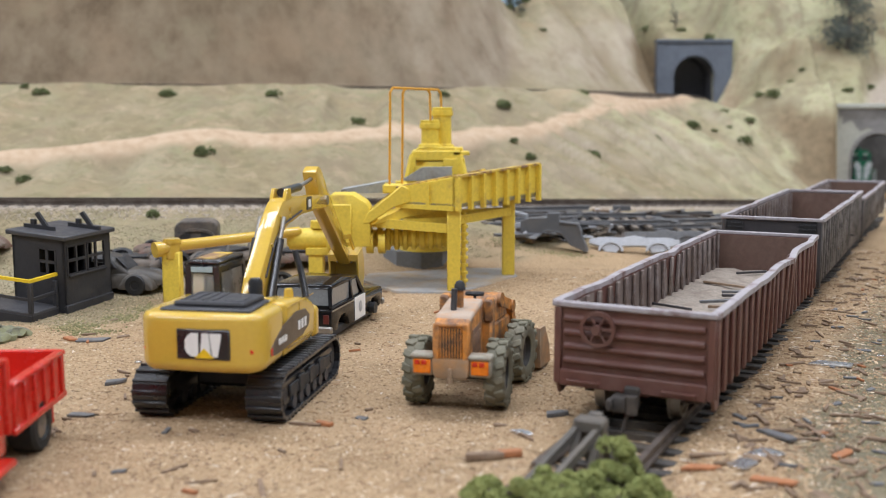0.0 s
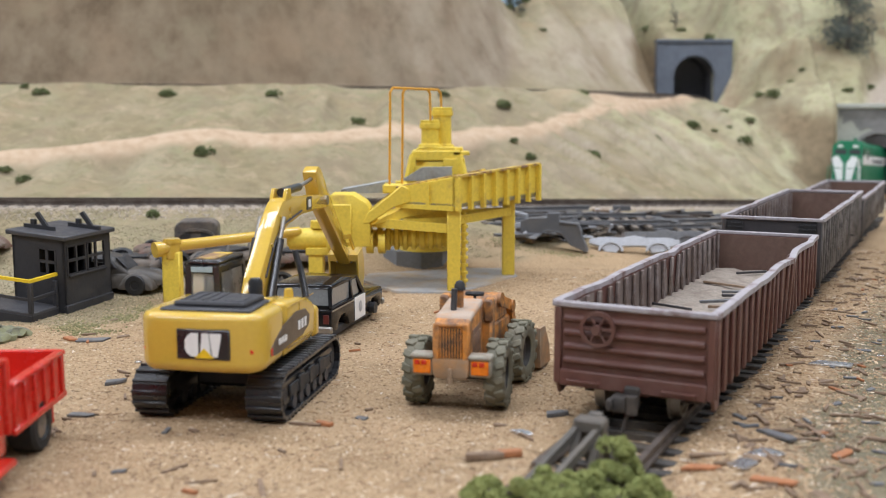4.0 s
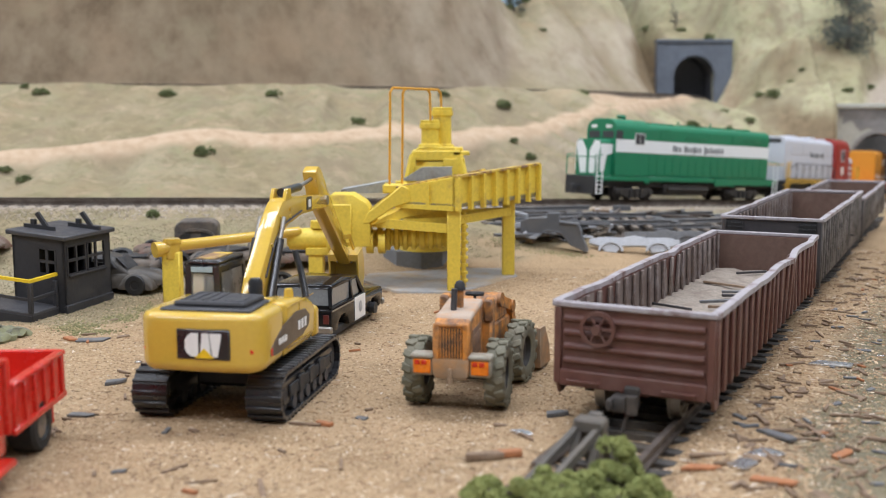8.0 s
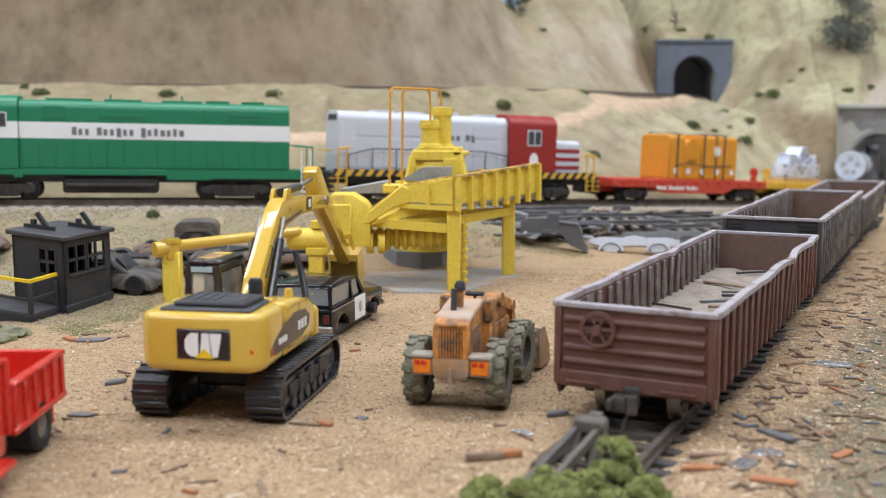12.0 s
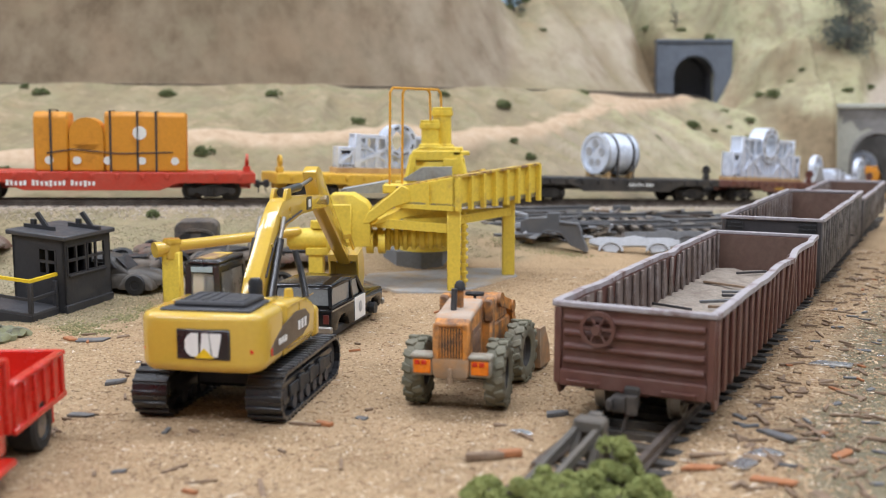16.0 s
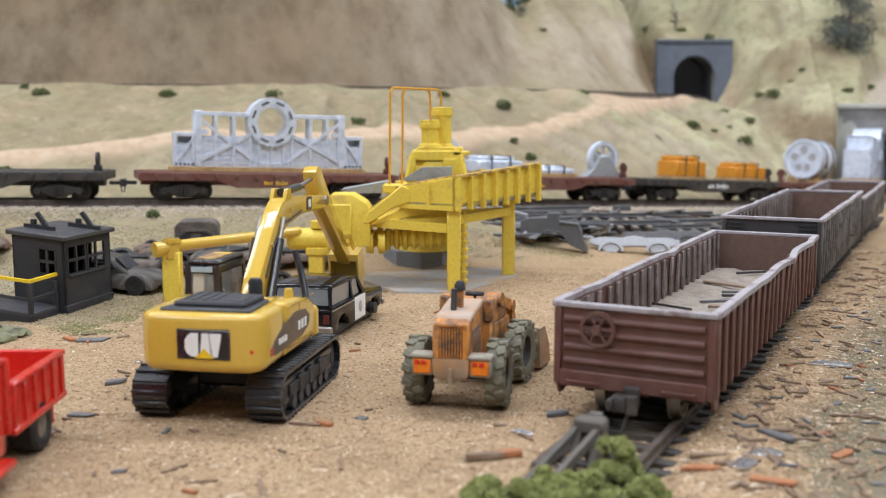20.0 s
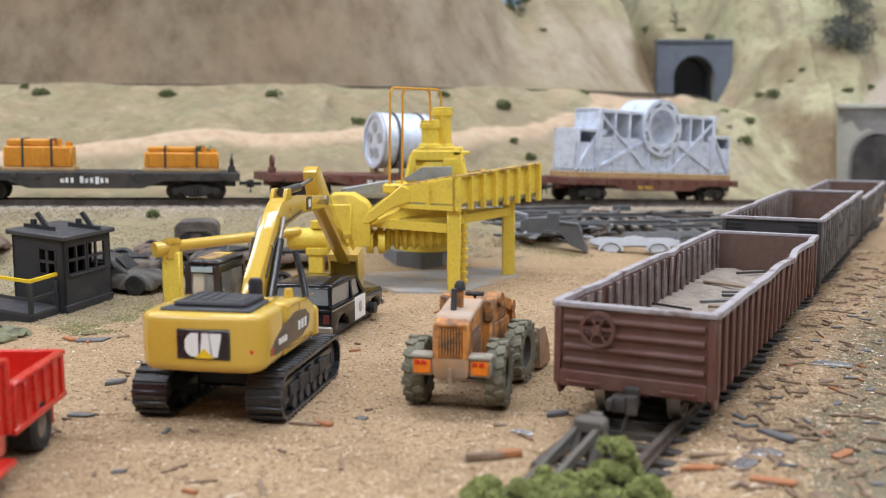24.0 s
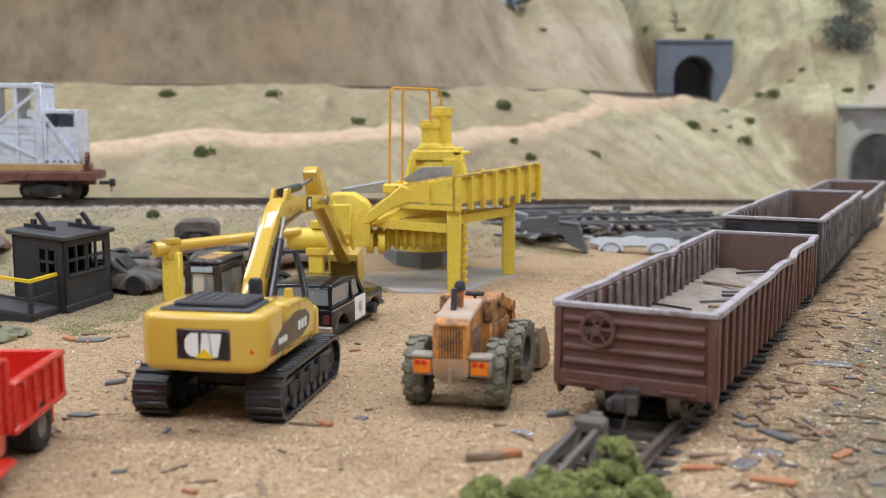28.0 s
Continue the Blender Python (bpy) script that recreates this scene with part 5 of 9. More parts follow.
def wheel_stand(x):
    t = thing("flywheel_load", "spoked silver wheel on a dull silver stand", "wheel load")
    bm = nb()
    prism(bm, [(-15, 0), (15, 0), (9, 5), (4.5, 13), (-4.5, 13), (-9, 5)], -4, 4, "y", 0.4)
    part("stand", bm, CONCRETE, t, "dull grey-brown stand")
    bm = nb()
    m = Matrix.Translation((0, 0, 11.5)) @ Matrix.Rotation(math.pi / 2, 4, "X")
    lathe(bm, [(8.6, -2.2), (11.0, -2.2), (11.0, 2.2), (8.6, 2.2), (8.6, -2.2)], m, 32)
    lathe(bm, [(0, -2.6), (2.4, -2.6), (2.4, 2.6), (0, 2.6)], m, 16)
    for i in range(6):
        a = i * math.pi / 3 + 0.5
        bar(bm, (0, 0, 11.5), (9.2 * math.cos(a), 0, 11.5 + 9.2 * math.sin(a)), 1.2, 1.6, (0, 1, 0))
    part("wheel", bm, SILVER, t)
    return load_at(t, x)


def motor_case(x, L, h, mat, label, name="generator_load"):
    t = thing(name, label, "generator load")
    bm = nb()
    box(bm, -L / 2 - 1, L / 2 + 1, -9.5, 9.5, 0, 1.8, 0.2)
    part("skid", bm, WOOD, t, "timber skid")
    bm = nb()
    box(bm, -L / 2, L / 2, -8.5, 8.5, 1.8, h * 0.78, 0.7)
    box(bm, -L / 2 + 1.5, L * 0.2, -7, 7, h * 0.78, h, 0.7)
    part("casing", bm, mat, t)
    bm = nb()
    for i in range(6):
        xx = -L / 2 + 3 + i * (L - 6) / 5
        box(bm, xx - 0.5, xx + 0.5, -8.9, -8.4, 3, h * 0.7, 0.1)
    rod(bm, (L * 0.3, -4, h * 0.78), (L * 0.3, -4, h * 1.02), 1.3)
    rod(bm, (L * 0.42, 2, h * 0.78), (L * 0.42, 2, h * 0.92), 1.8)
    part("ribs", bm, mat, t)
    bm = nb()
    straps(bm, (-L * 0.22, L * 0.2), 8.8, h + 0.2)
    part("straps", bm, STRAP, t, "black straps")
    return load_at(t, x)


TRAIN = []      # thing, its middle's place in the train, half the distance between its bogies


def build_train():
    TRAIN.append((green_loco(), 888.0, 57))
    TRAIN.append((grey_loco(), 1080.0, 51))

    def consist(car, mid, half, loads):
        TRAIN.append((car, mid, half))
        for ob in loads:
            RIDERS.append((ob, ob.matrix_basis.copy(), car, mid, half))

    c = flatcar(160, FLAT_RED, "bright red flat car with a lowered middle", depth=5.2, belly=7.5)
    bars_text(c, (5, 8, 6), -40, 7.6, 3.4, -14.7, WHITE, 0.7)
    consist(c, 1257.0, 58, [orange_crates(9)])
    c = flatcar(140, FLAT_YELLOW, "yellow flat car with worn lettering", depth=5.2, belly=7.5, wheel_end=-1)
    consist(c, 1415.0, 48, [ring_frame(4, 36.5, 9.3, 5.8, 18.5, 27, 36.5, 21.5, 14.5, 4.5, "silver cast machine frame with a bored ring")])
    c = flatcar(169, FLAT_BLACK, "black flat car carrying a steel drum", belly=6.5)
    bars_text(c, (4, 3, 4), 0, 9.6, 2.6, -14.7, STRIPE_WHITE, 0.8)
    consist(c, 1576.5, 62, [steel_drum(-3.5, 13, 27, "silver steel drum with black straps")])
    c = flatcar(137, FLAT_BROWN, "brown flat car carrying a cast frame", wheel_end=1)
    bars_text(c, (3, 4), -6, 8.4, 2.4, -14.7, FLAT_YELLOW, 0.8)
    consist(c, 1742.0, 46, [ring_frame(0, 50.5, 12.8, 8.0, 26.5, 40, 50.5, 31.0, 20.0, 4.5, "long silver cast machine frame with a bored ring", 2.5)])
    c = flatcar(153, FLAT_BROWN, "brown flat car carrying wheels and motor parts", wheel_end=1)
    bars_text(c, (3, 4), -6, 8.4, 2.4, -14.7, FLAT_YELLOW, 0.8)
    consist(c, 1900.0, 55, [wheel_stand(-57), wheel_stand(60), motor_case(-21, 31, 11.5, SILVER, "silver motor casing on a timber skid", "motor_load"), motor_case(19, 27, 6.5, SILVER, "low silver motor casing on a timber skid", "motor_load")])
    c = flatcar(150, FLAT_BLACK, "black flat car carrying two orange generators", belly=6.5)
    bars_text(c, (3, 6), -12, 9.0, 4.0, -14.7, STRIPE_WHITE, 0.7)
    consist(c, 2060.0, 54, [motor_case(-23, 32, 15.5, ORANGE_CRATE, "orange generator casing strapped on a timber skid"), motor_case(46, 37, 12.5, ORANGE_CRATE, "lower orange generator casing strapped on a timber skid")])
    c = flatcar(170, FLAT_BROWN, "brown flat car carrying a large steel drum", wheel_end=-1)
    bars_text(c, (2, 5, 8), -30, 9.4, 2.6, -14.7, STRIPE_WHITE, 0.8)
    consist(c, 2231.5, 63, [steel_drum(-5, 15.5, 32, "large silver steel drum with black straps", 3.0)])
    c = flatcar(159, FLAT_BROWN, "brown flat car at the end of the train", wheel_end=1)
    bars_text(c, (3, 4), -20, 8.0, 2.6, -14.7, FLAT_YELLOW, 0.8)
    consist(c, 2409.5, 56, [ring_frame(1.0, 71.5, 18.3, 11.6, 33.0, 55, 71.5, 42.5, 30.0, 11.0, "huge silver cast machine frame with a bored ring", 3.5, 0.8)])


RIDERS = []
build_train()


# ---- gondolas on the spur ----
def spur_pose(y, x=0.0, z=0.0):
    m = SPUR @ Matrix.Translation((x, y, z))
    m.translation *= MM
    return m


def wavy_bar(bm, pts, w, h):
    """A bar along a bent line, as one closed strip."""
    rings = []
    for p in pts:
        x, y, z = p
        rings.append([bm.verts.new((x + dx, y, z + dz)) for dx, dz in ((-w / 2, 0), (w / 2, 0), (w / 2, h), (-w / 2, h))])
    for a, b in zip(rings, rings[1:]):
        for i in range(4):
            bm.faces.new((a[i], b[i], b[(i + 1) % 4], a[(i + 1) % 4]))
    bm.faces.new(rings[0])
    bm.faces.new(rings[-1][::-1])


def gondola(label, out, inside, seed, dents, y0, L=160.3, sand=True, tall=0.0):
    rng = random.Random(seed)
    t = thing("gondola_car", label, "gondola car", spur_pose(y0), "gondola cars on the spur")
    W, zb, zt = 17.6, 6.6, 24.9 + tall
    bm = nb()
    box(bm, -W + 0.6, W - 0.6, 1.2, L - 1.2, zb + 1.5, zb + 3.2)
    box(bm, -3, 3, 2, L - 2, zb - 1.6, zb + 1.4)
    for y in np.arange(14, L - 10, 14):
        box(bm, -W + 1, W - 1, y - 0.7, y + 0.7, zb - 0.4, zb + 1.45)
    part("floor", bm, out, t)

    def lean(y, side):
        return sum(a * math.exp(-((y - c) / w) ** 2) for s, c, w, a in dents if s == side)
    n = 21
    for side in (-1, 1):
        bm = nb()
        steps = 84
        outer, inner = [], []
        for i in range(steps + 1):
            y = 0.6 + (L - 1.2) * i / steps
            bulge = 0.35 * abs(math.sin(math.pi * n * i / steps))
            row_o, row_i = [], []
            for z, k in ((zb, 0), (zb + 2, 0.1), (zb + 9, 0.5), (zt - 0.9, 1.0)):
                x = side * (W - 0.55 + bulge) + lean(y, side) * k
                row_o.append(bm.verts.new((x, y, z)))
                row_i.append(bm.verts.new((x - side * 0.9, y, z)))
            outer.append(row_o)
            inner.append(row_i)
        for i in range(steps):
            for j in range(3):
                bm.faces.new((outer[i][j], outer[i + 1][j], outer[i + 1][j + 1], outer[i][j + 1]))
                bm.faces.new((inner[i][j], inner[i][j + 1], inner[i + 1][j + 1], inner[i + 1][j]))
            bm.faces.new((outer[i][0], inner[i][0], inner[i + 1][0], outer[i + 1][0]))
            bm.faces.new((outer[i][3], outer[i + 1][3], inner[i + 1][3], inner[i][3]))
        part("side_wall", bm, out, t)
        for i in range(n + 1):
            y = 1.6 + (L - 3.2) * i / n
            k = lean(y, side)
            bm = nb()
            bar(bm, (side * (W - 0.05), y, zb), (side * (W - 0.05) + k, y, zt - 1.0), 0.9, 1.7, (0, 1, 0), 0.25)
            part("side_stake", bm, out if out is GONDOLA_BROWN else GONDOLA_WORN, t)
            bm = nb()
            bar(bm, (side * (W - 2.0), y, zb + 3.2), (side * (W - 2.0) + k, y, zt - 1.2), 0.9, 1.9, (0, 1, 0), 0.25)
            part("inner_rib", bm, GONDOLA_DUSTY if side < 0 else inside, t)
        bm = nb()
        box(bm, min(side * (W - 1.7), side * (W - 1.5)), max(side * (W - 1.7), side * (W - 1.5)), 2.2, L - 2.2, zb + 3.2, zt - 1.4)
        for v in bm.verts:
            v.co.x += 0.3 * side if v.co.z > zt - 3 else 0.0
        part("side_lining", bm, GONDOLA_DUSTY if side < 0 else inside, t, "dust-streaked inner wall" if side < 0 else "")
        bm = nb()
        pts = []
        for i in range(81):
            y = L * i / 80
            pts.append((side * (W - 0.25) + lean(y, side) + 0.16 * noise.noise((y * 0.12, side * 9, seed)), y, zt - 1.0 + 0.3 * noise.noise((y * 0.09, side * 4, seed + 3)) - abs(lean(y, side)) * 0.22))
        wavy_bar(bm, pts, 1.9, 1.3)
        part("top_rail", bm, RIM_WORN, t, "dented worn top rail")
    for y, k in ((0.0, -1), (L, 1)):
        bm = nb()
        a, b = sorted((y, y - k * 1.1))
        box(bm, -W, W, a, b, zb, zt - 1)
        end = part("end_wall", bm, out, t)
        for i in range(4):
            z = zb + 4.6 + i * 3.1
            bm = nb()
            prism(bm, [(y, z), (y + k * 0.9, z + 0.5), (y + k * 0.9, z + 1.2), (y, z + 1.9)], -W + 2.2, W - 2.2, "x", 0.15)
            part("end_rib", bm, out, end)
        for x in (-W, W - 1.6):
            bm = nb()
            box(bm, x, x + 1.6, min(y, y + k * 0.7), max(y, y + k * 0.7), zb, zt - 1.0, 0.2)
            part("corner_post", bm, out, end)
        if out is not GONDOLA_BROWN:
            for x in (-W + 1.8, W - 7.8):
                bm = nb()
                box(bm, x, x + 6.0, min(y + k * 0.9, y + k * 1.1), max(y + k * 0.9, y + k * 1.1), zt - 6.0, zt - 1.6)
                for i in range(3):
                    box(bm, x, x + 6.0, min(y + k * 1.0, y + k * 1.5), max(y + k * 1.0, y + k * 1.5), zt - 5.6 + i * 1.5, zt - 5.1 + i * 1.5)
                part("louvre", bm, BLACK_DULL, end)
        bm = nb()
        box(bm, -W + 1.5, W - 1.5, min(y, y + k * 1.1), max(y, y + k * 1.1), zb - 0.2, zb + 3.4, 0.25)
        part("end_sill", bm, out, end)
        bm = nb()
        box(bm, -W - 0.3, W + 0.3, min(y + k * 0.9, y - k * 0.8), max(y + k * 0.9, y - k * 0.8), zt - 1.0, zt + 0.25, 0.25)
        part("end_rail", bm, RIM_WORN, t)
        bm = nb()
        box(bm, -W + 1.2, W - 1.2, min(y - k * 1.2, y - k * 1.5), max(y - k * 1.2, y - k * 1.5), zb + 3, zt - 1.2)
        part("end_lining", bm, inside, t)
        for x in (-W + 3.5, W - 10.5):
            bm = nb()
            wire(bm, [(x, y, zb + 1.2), (x, y + k * 1.9, zb + 1.2), (x + 7, y + k * 1.9, zb + 1.2), (x + 7, y, zb + 1.2)], 0.3, 6)
            part("grab_iron", bm, out, t)
        bm = nb()
        box(bm, -2.0, 2.0, min(y, y + k * 3.0), max(y, y + k * 3.0), zb - 3.4, zb - 0.3, 0.4)
        box(bm, -2.9, 0.6, min(y + k * 2.6, y + k * 6.4), max(y + k * 2.6, y + k * 6.4), zb - 3.3, zb + 0.2, 0.7, seg=2)
        box(bm, -3.4, -2.0, min(y + k * 5.4, y + k * 7.4), max(y + k * 5.4, y + k * 7.4), zb - 2.9, zb - 0.2, 0.4)
        box(bm, -1.0, 2.4, min(y + k * 1.0, y + k * 2.4), max(y + k * 1.0, y + k * 2.4), zb - 0.6, zb + 1.6, 0.4)
        rod(bm, (1.6, y + k * 5.0, zb - 3.4), (1.6, y + k * 5.0, zb + 0.4), 1.3, n=12)
        rod(bm, (1.0, y + k * 4, zb - 2), (-0.4, y + k * 5.0, zb - 7.6), 0.45, n=6)
        part("coupler", bm, COUPLER_GREY, t, "worn grey knuckle coupler")
        for x in (-W + 0.5, W - 0.5):
            bm = nb()
            yy = y - k * 1.6
            wire(bm, [(x, yy, zb), (x, yy, zb - 2.2), (x, yy - k * 4, zb - 2.2), (x, yy - k * 4, zb)], 0.3, 6)
            part("stirrup", bm, out, t)
            bm = nb()
            a, b = sorted((y - k * 0.3, y - k * 5.5))
            s = 1 if x > 0 else -1
            prism(bm, [(a, zb + 0.3), (b, zb + 0.3), (b - 1.4, zb - 2.6), (a + 1.4, zb - 2.6)], min(s * (W - 0.9), s * (W - 0.1)), max(s * (W - 0.9), s * (W - 0.1)), "x", 0.12)
            part("corner_plate", bm, out, t)
    bm = nb()
    m = Matrix.Translation((-7.3, -1.6, 19.8)) @ Matrix.Rotation(math.pi / 2, 4, "X")
    lathe(bm, [(3.2, -0.35), (3.95, -0.35), (3.95, 0.35), (3.2, 0.35), (3.2, -0.35)], m, 28)
    lathe(bm, [(0, -0.5), (1.0, -0.5), (1.0, 1.4), (0, 1.4)], m, 12)
    for a in range(6):
        rod(bm, m @ Vector((0, 0, 0)), m @ Vector((3.4 * math.cos(a * 1.047), 3.4 * math.sin(a * 1.047), 0)), 0.3, n=6)
    part("brake_wheel", bm, out, t)
    # sand and rubbish in the bottom
    bm = nb()
    nx, ny = 10, 60
    vs = [[bm.verts.new((-W + 1.0 + (2 * W - 2.0) * i / nx, 1.6 + (L - 3.2) * j / ny,
                         zb + 4.6 + 1.0 * noise.noise((i * 0.5, j * 0.33, seed)) + 0.5 * noise.noise((i * 1.7, j * 1.3, seed + 5)) + 0.8 * abs(i / nx - 0.5) * 2)) for i in range(nx + 1)] for j in range(ny + 1)]
    for j in range(ny):
        for i in range(nx):
            f = bm.faces.new((vs[j][i], vs[j][i + 1], vs[j + 1][i + 1], vs[j + 1][i]))
            f.smooth = True
    tagged(part("sand", bm, SAND_LOAD, t, "dusty grey-brown sand in the bottom"), kind="stuff")
    for y in (18.5, L - 18.5):
        b = share("bogie", FRAME_ME, t, P(0, y, 0, rz=90))
        for k in (-10, 10):
            share("wheelset", BRIGHT_WHEEL_ME, b, P(k, 0, 4.9), "polished steel wheelset")
    # rubbish
    for i in range(14):
        y = rng.uniform(30, L - 8)
        x = rng.uniform(-13, 13)
        Lc = rng.uniform(3, 17) if i % 3 else rng.uniform(12, 24)
        s = thing("scrap_stick", "dark broken stick lying in the gondola", "scrap", group="scrap in the gondolas")
        bm = nb()
        bar(bm, (-Lc / 2, 0, 0), (Lc / 2, 0, 0), rng.uniform(0.5, 1.4), rng.uniform(0.5, 1.0), (0, 0, 1), 0.12)
        part("stick", bm, rng.choice((PLANK_BROWN, STRAP, SLATE)), s)
        m = SPUR @ M(x, y0 + y, zb + 5.6 + rng.uniform(0, 0.3), rng.uniform(-4, 4), rng.uniform(-3, 3), rng.uniform(0, 180) if Lc < 12 else rng.uniform(-20, 60))
        m.translation *= MM
        s.matrix_basis = m
    return t


gondola("reddish-brown gondola car with dented worn rims and sand inside", GONDOLA_BROWN, GONDOLA_INSIDE, 3,
        [(1, 96, 9, 1.0), (1, 118, 8, -0.6), (1, 60, 12, 0.5), (1, 140, 6, 0.6), (-1, 96, 7, 0.9), (-1, 30, 8, 0.5), (-1, 18, 4, -0.4)], 0.0)
gondola("weathered black gondola car with a rusty brown inside", GONDOLA_BLACK, GONDOLA_INSIDE, 8, [(1, 100, 9, 0.6), (-1, 60, 10, 0.4)], 174.0, tall=4.3)
gondola("weathered dark brown gondola car with pale worn rims", GONDOLA_BLACK, GONDOLA_INSIDE, 12, [(1, 70, 9, 0.6)], 348.0)


# ---- the yellow excavator ----
def track_path(h, L, n):
    """Points and directions round a track belt, in y and z."""
    r = h / 2
    straight = L - h
    per = 2 * straight + 2 * math.pi * r
    out = []
    for i in range(n):
        s = per * i / n
        if s < straight:
            out.append((-straight / 2 + s, h, 0.0))
        elif s < straight + math.pi * r:
            a = (s - straight) / r
            out.append((straight / 2 + r * math.sin(a), r + r * math.cos(a), -a))
        elif s < 2 * straight + math.pi * r:
            out.append((straight / 2 - (s - straight - math.pi * r), 0.0, math.pi))
        else:
            a = (s - 2 * straight - math.pi * r) / r
            out.append((-straight / 2 - r * math.sin(a), r - r * math.cos(a), math.pi - a))
    return out


def excavator():
    t = thing("excavator", "glossy yellow crawler excavator with black tracks and engine cover", "excavator", P(-50.0, 246.0, 0.4, rz=-10))
    bm = nb()
    box(bm, -9.5, 9.5, -8, 8, 4, 10, 1.0)
    lathe(bm, [(0, 10), (9.5, 10), (9.5, 13.2), (0, 13.2)], None, 28)
    part("undercarriage", bm, BLACK_DULL, t)
    bm = nb()
    box(bm, -4.3, 4.3, -1.3, 1.3, -0.75, 0.1, 0.12)
    box(bm, -4.3, 4.3, -0.9, -0.1, 0.0, 0.7, 0.2)
    shoe = link_mesh("track_shoe", bm, BLACK_GLOSS)
    for side in (-1, 1):
        bm = nb()
        prism(bm, [(-19, 3), (-21.5, 6), (-19, 9), (19, 9), (21.5, 6), (19, 3)], side * 13.8 - 3.2, side * 13.8 + 3.2, "x", 0.4)
        frame_ = part("track_frame", bm, BLACK_GLOSS, t)
        for y, z, a in track_path(11.0, 48.5, 44):
            share("track_shoe", shoe, frame_, P(side * 13.8, y, z + 0.3, rx=math.degrees(a)))
        for y in (-19.2, 19.2):
            bm = nb()
            lathe(bm, [(0, -3.5), (1.6, -3.5), (1.8, -2.8), (4.4, -2.8), (4.6, 2.8), (0, 2.8)], Matrix.Translation((side * 13.8, y, 5.8)) @ Matrix.Rotation(-side * math.pi / 2, 4, "Y"), 18)
            part("sprocket", bm, BLACK_DULL, frame_)
        for i in range(6):
            bm = nb()
            y = -13 + i * 5.2
            rod(bm, (side * (13.8 - 3.7), y, 2.6), (side * (13.8 + 3.7), y, 2.6), 1.6, n=12)
            part("roller", bm, DARK_GREY, frame_)
        bm = nb()
        box(bm, side * 17.3 - 0.3, side * 17.3 + 0.3, -16, 16, 4.4, 7.4, 0.2)
        for y in (-8, 0, 8):
            box(bm, side * 17.5 - 0.4, side * 17.5 + 0.4, y - 2, y + 2, 4.0, 8.2, 0.2)
        part("track_guard", bm, BLACK_DULL, frame_)
    # house
    bm = nb()
    rounded_block(bm, -13.0, 16.2, -30.6, -13.5, 13.2, 26.6, 4.2, 2.6, 1.8, 0.9)
    cw = part("counterweight", bm, CAT_YELLOW, t)
    bm = nb()
    box(bm, -12.6, 15.6, -14.5, 13.0, 13.8, 19.0, 0.7, seg=2)
    prism(bm, [(-14.0, 14.6), (8.6, 14.6), (9.2, 16.0), (9.0, 21.4), (7.6, 23.2), (4.0, 24.6), (-3.0, 26.0), (-14.0, 26.5)], 7.6, 16.0, "x", 1.3, seg=4)
    box(bm, -12.6, 8.2, -14.5, -5.5, 18.6, 26.4, 0.8, seg=2)
    box(bm, 9.0, 12.6, -14.5, -11.5, 26, 27.4, 0.5)
    part("house", bm, CAT_YELLOW, t)
    bm = nb()
    rounded_block(bm, 11.6, 16.2, 7.6, 12.4, 13.6, 21.6, 1.8, 1.0, 1.6, 0.0, 5)
    part("fuel_tank", bm, CAT_YELLOW, t)
    bm = nb()
    lathe(bm, [(0, 28.2), (1.0, 28.0), (1.2, 27.0), (1.2, 25.4), (0, 25.4)], Matrix.Translation((13.2, -3.5, 0)), 14)
    part("filler_cap", bm, CAT_YELLOW, t)
    bm = nb()
    for z in (15.6, 25.2):
        box(bm, 16.02, 16.2, -13.0, 7.0, z - 0.12, z + 0.12)
    box(bm, 16.0, 16.18, -4.2, -3.9, 15.6, 25.2)
    part("door_seam", bm, CRUSHER_RUST, t)
    bm = nb()
    prism(bm, [(-8.6, -28.4), (13.0, -28.4), (12.4, -14.0), (-5.5, -12.6)], 26.4, 27.3, "z", 0.4)
    prism(bm, [(-6.2, -26.4), (10.8, -26.4), (11.4, -14.8), (-4.6, -13.6)], 27.2, 28.6, "z", 0.7, seg=2)
    box(bm, 5.6, 10.0, -25.6, -20.6, 28.5, 28.9, 0.2)
    for i in range(4):
        box(bm, -4.6 + i * 2.4, -3.8 + i * 2.4, -25.2, -15, 28.5, 28.8)
    part("engine_cover", bm, DARK_GREY, t, "dark grey engine cover")
    bm = nb()
    lathe(bm, [(0, 32.0), (1.2, 31.8), (1.7, 30.8), (1.7, 27), (0, 27)], Matrix.Translation((8.0, -12.0, 0)), 16)
    part("exhaust_stub", bm, BLACK_GLOSS, t, "short black exhaust stub")
    # panel with plain shapes in place of the maker's mark
    bm = nb()
    box(bm, -3.2, 9.2, -31.75, -30.4, 16.5, 23.4, 0.35)
    panel = part("rear_panel", bm, BLACK_GLOSS, cw, "black panel with a white and yellow mark")
    for pts in ([(0.4, 17.3), (2.0, 17.3), (2.0, 22.5), (0.4, 22.5), (-0.5, 21.9), (-1.1, 20.9), (-1.1, 18.9), (-0.5, 17.9)],
                [(2.4, 17.3), (4.9, 17.3), (4.4, 22.5), (2.9, 22.5)],
                [(5.3, 17.3), (6.4, 17.3), (7.3, 21.4), (7.3, 22.5), (4.7, 22.5), (4.7, 21.4)]):
        bm = nb()
        prism(bm, pts, -31.95, -31.7, "y")
        part("mark_block", bm, WHITE, panel, "white block of the mark")
    bm = nb()
    prism(bm, [(1.2, 17.0), (5.6, 17.0), (3.4, 19.2)], -32.1, -31.93, "y")
    part("mark_triangle", bm, CAT_MARK, panel)
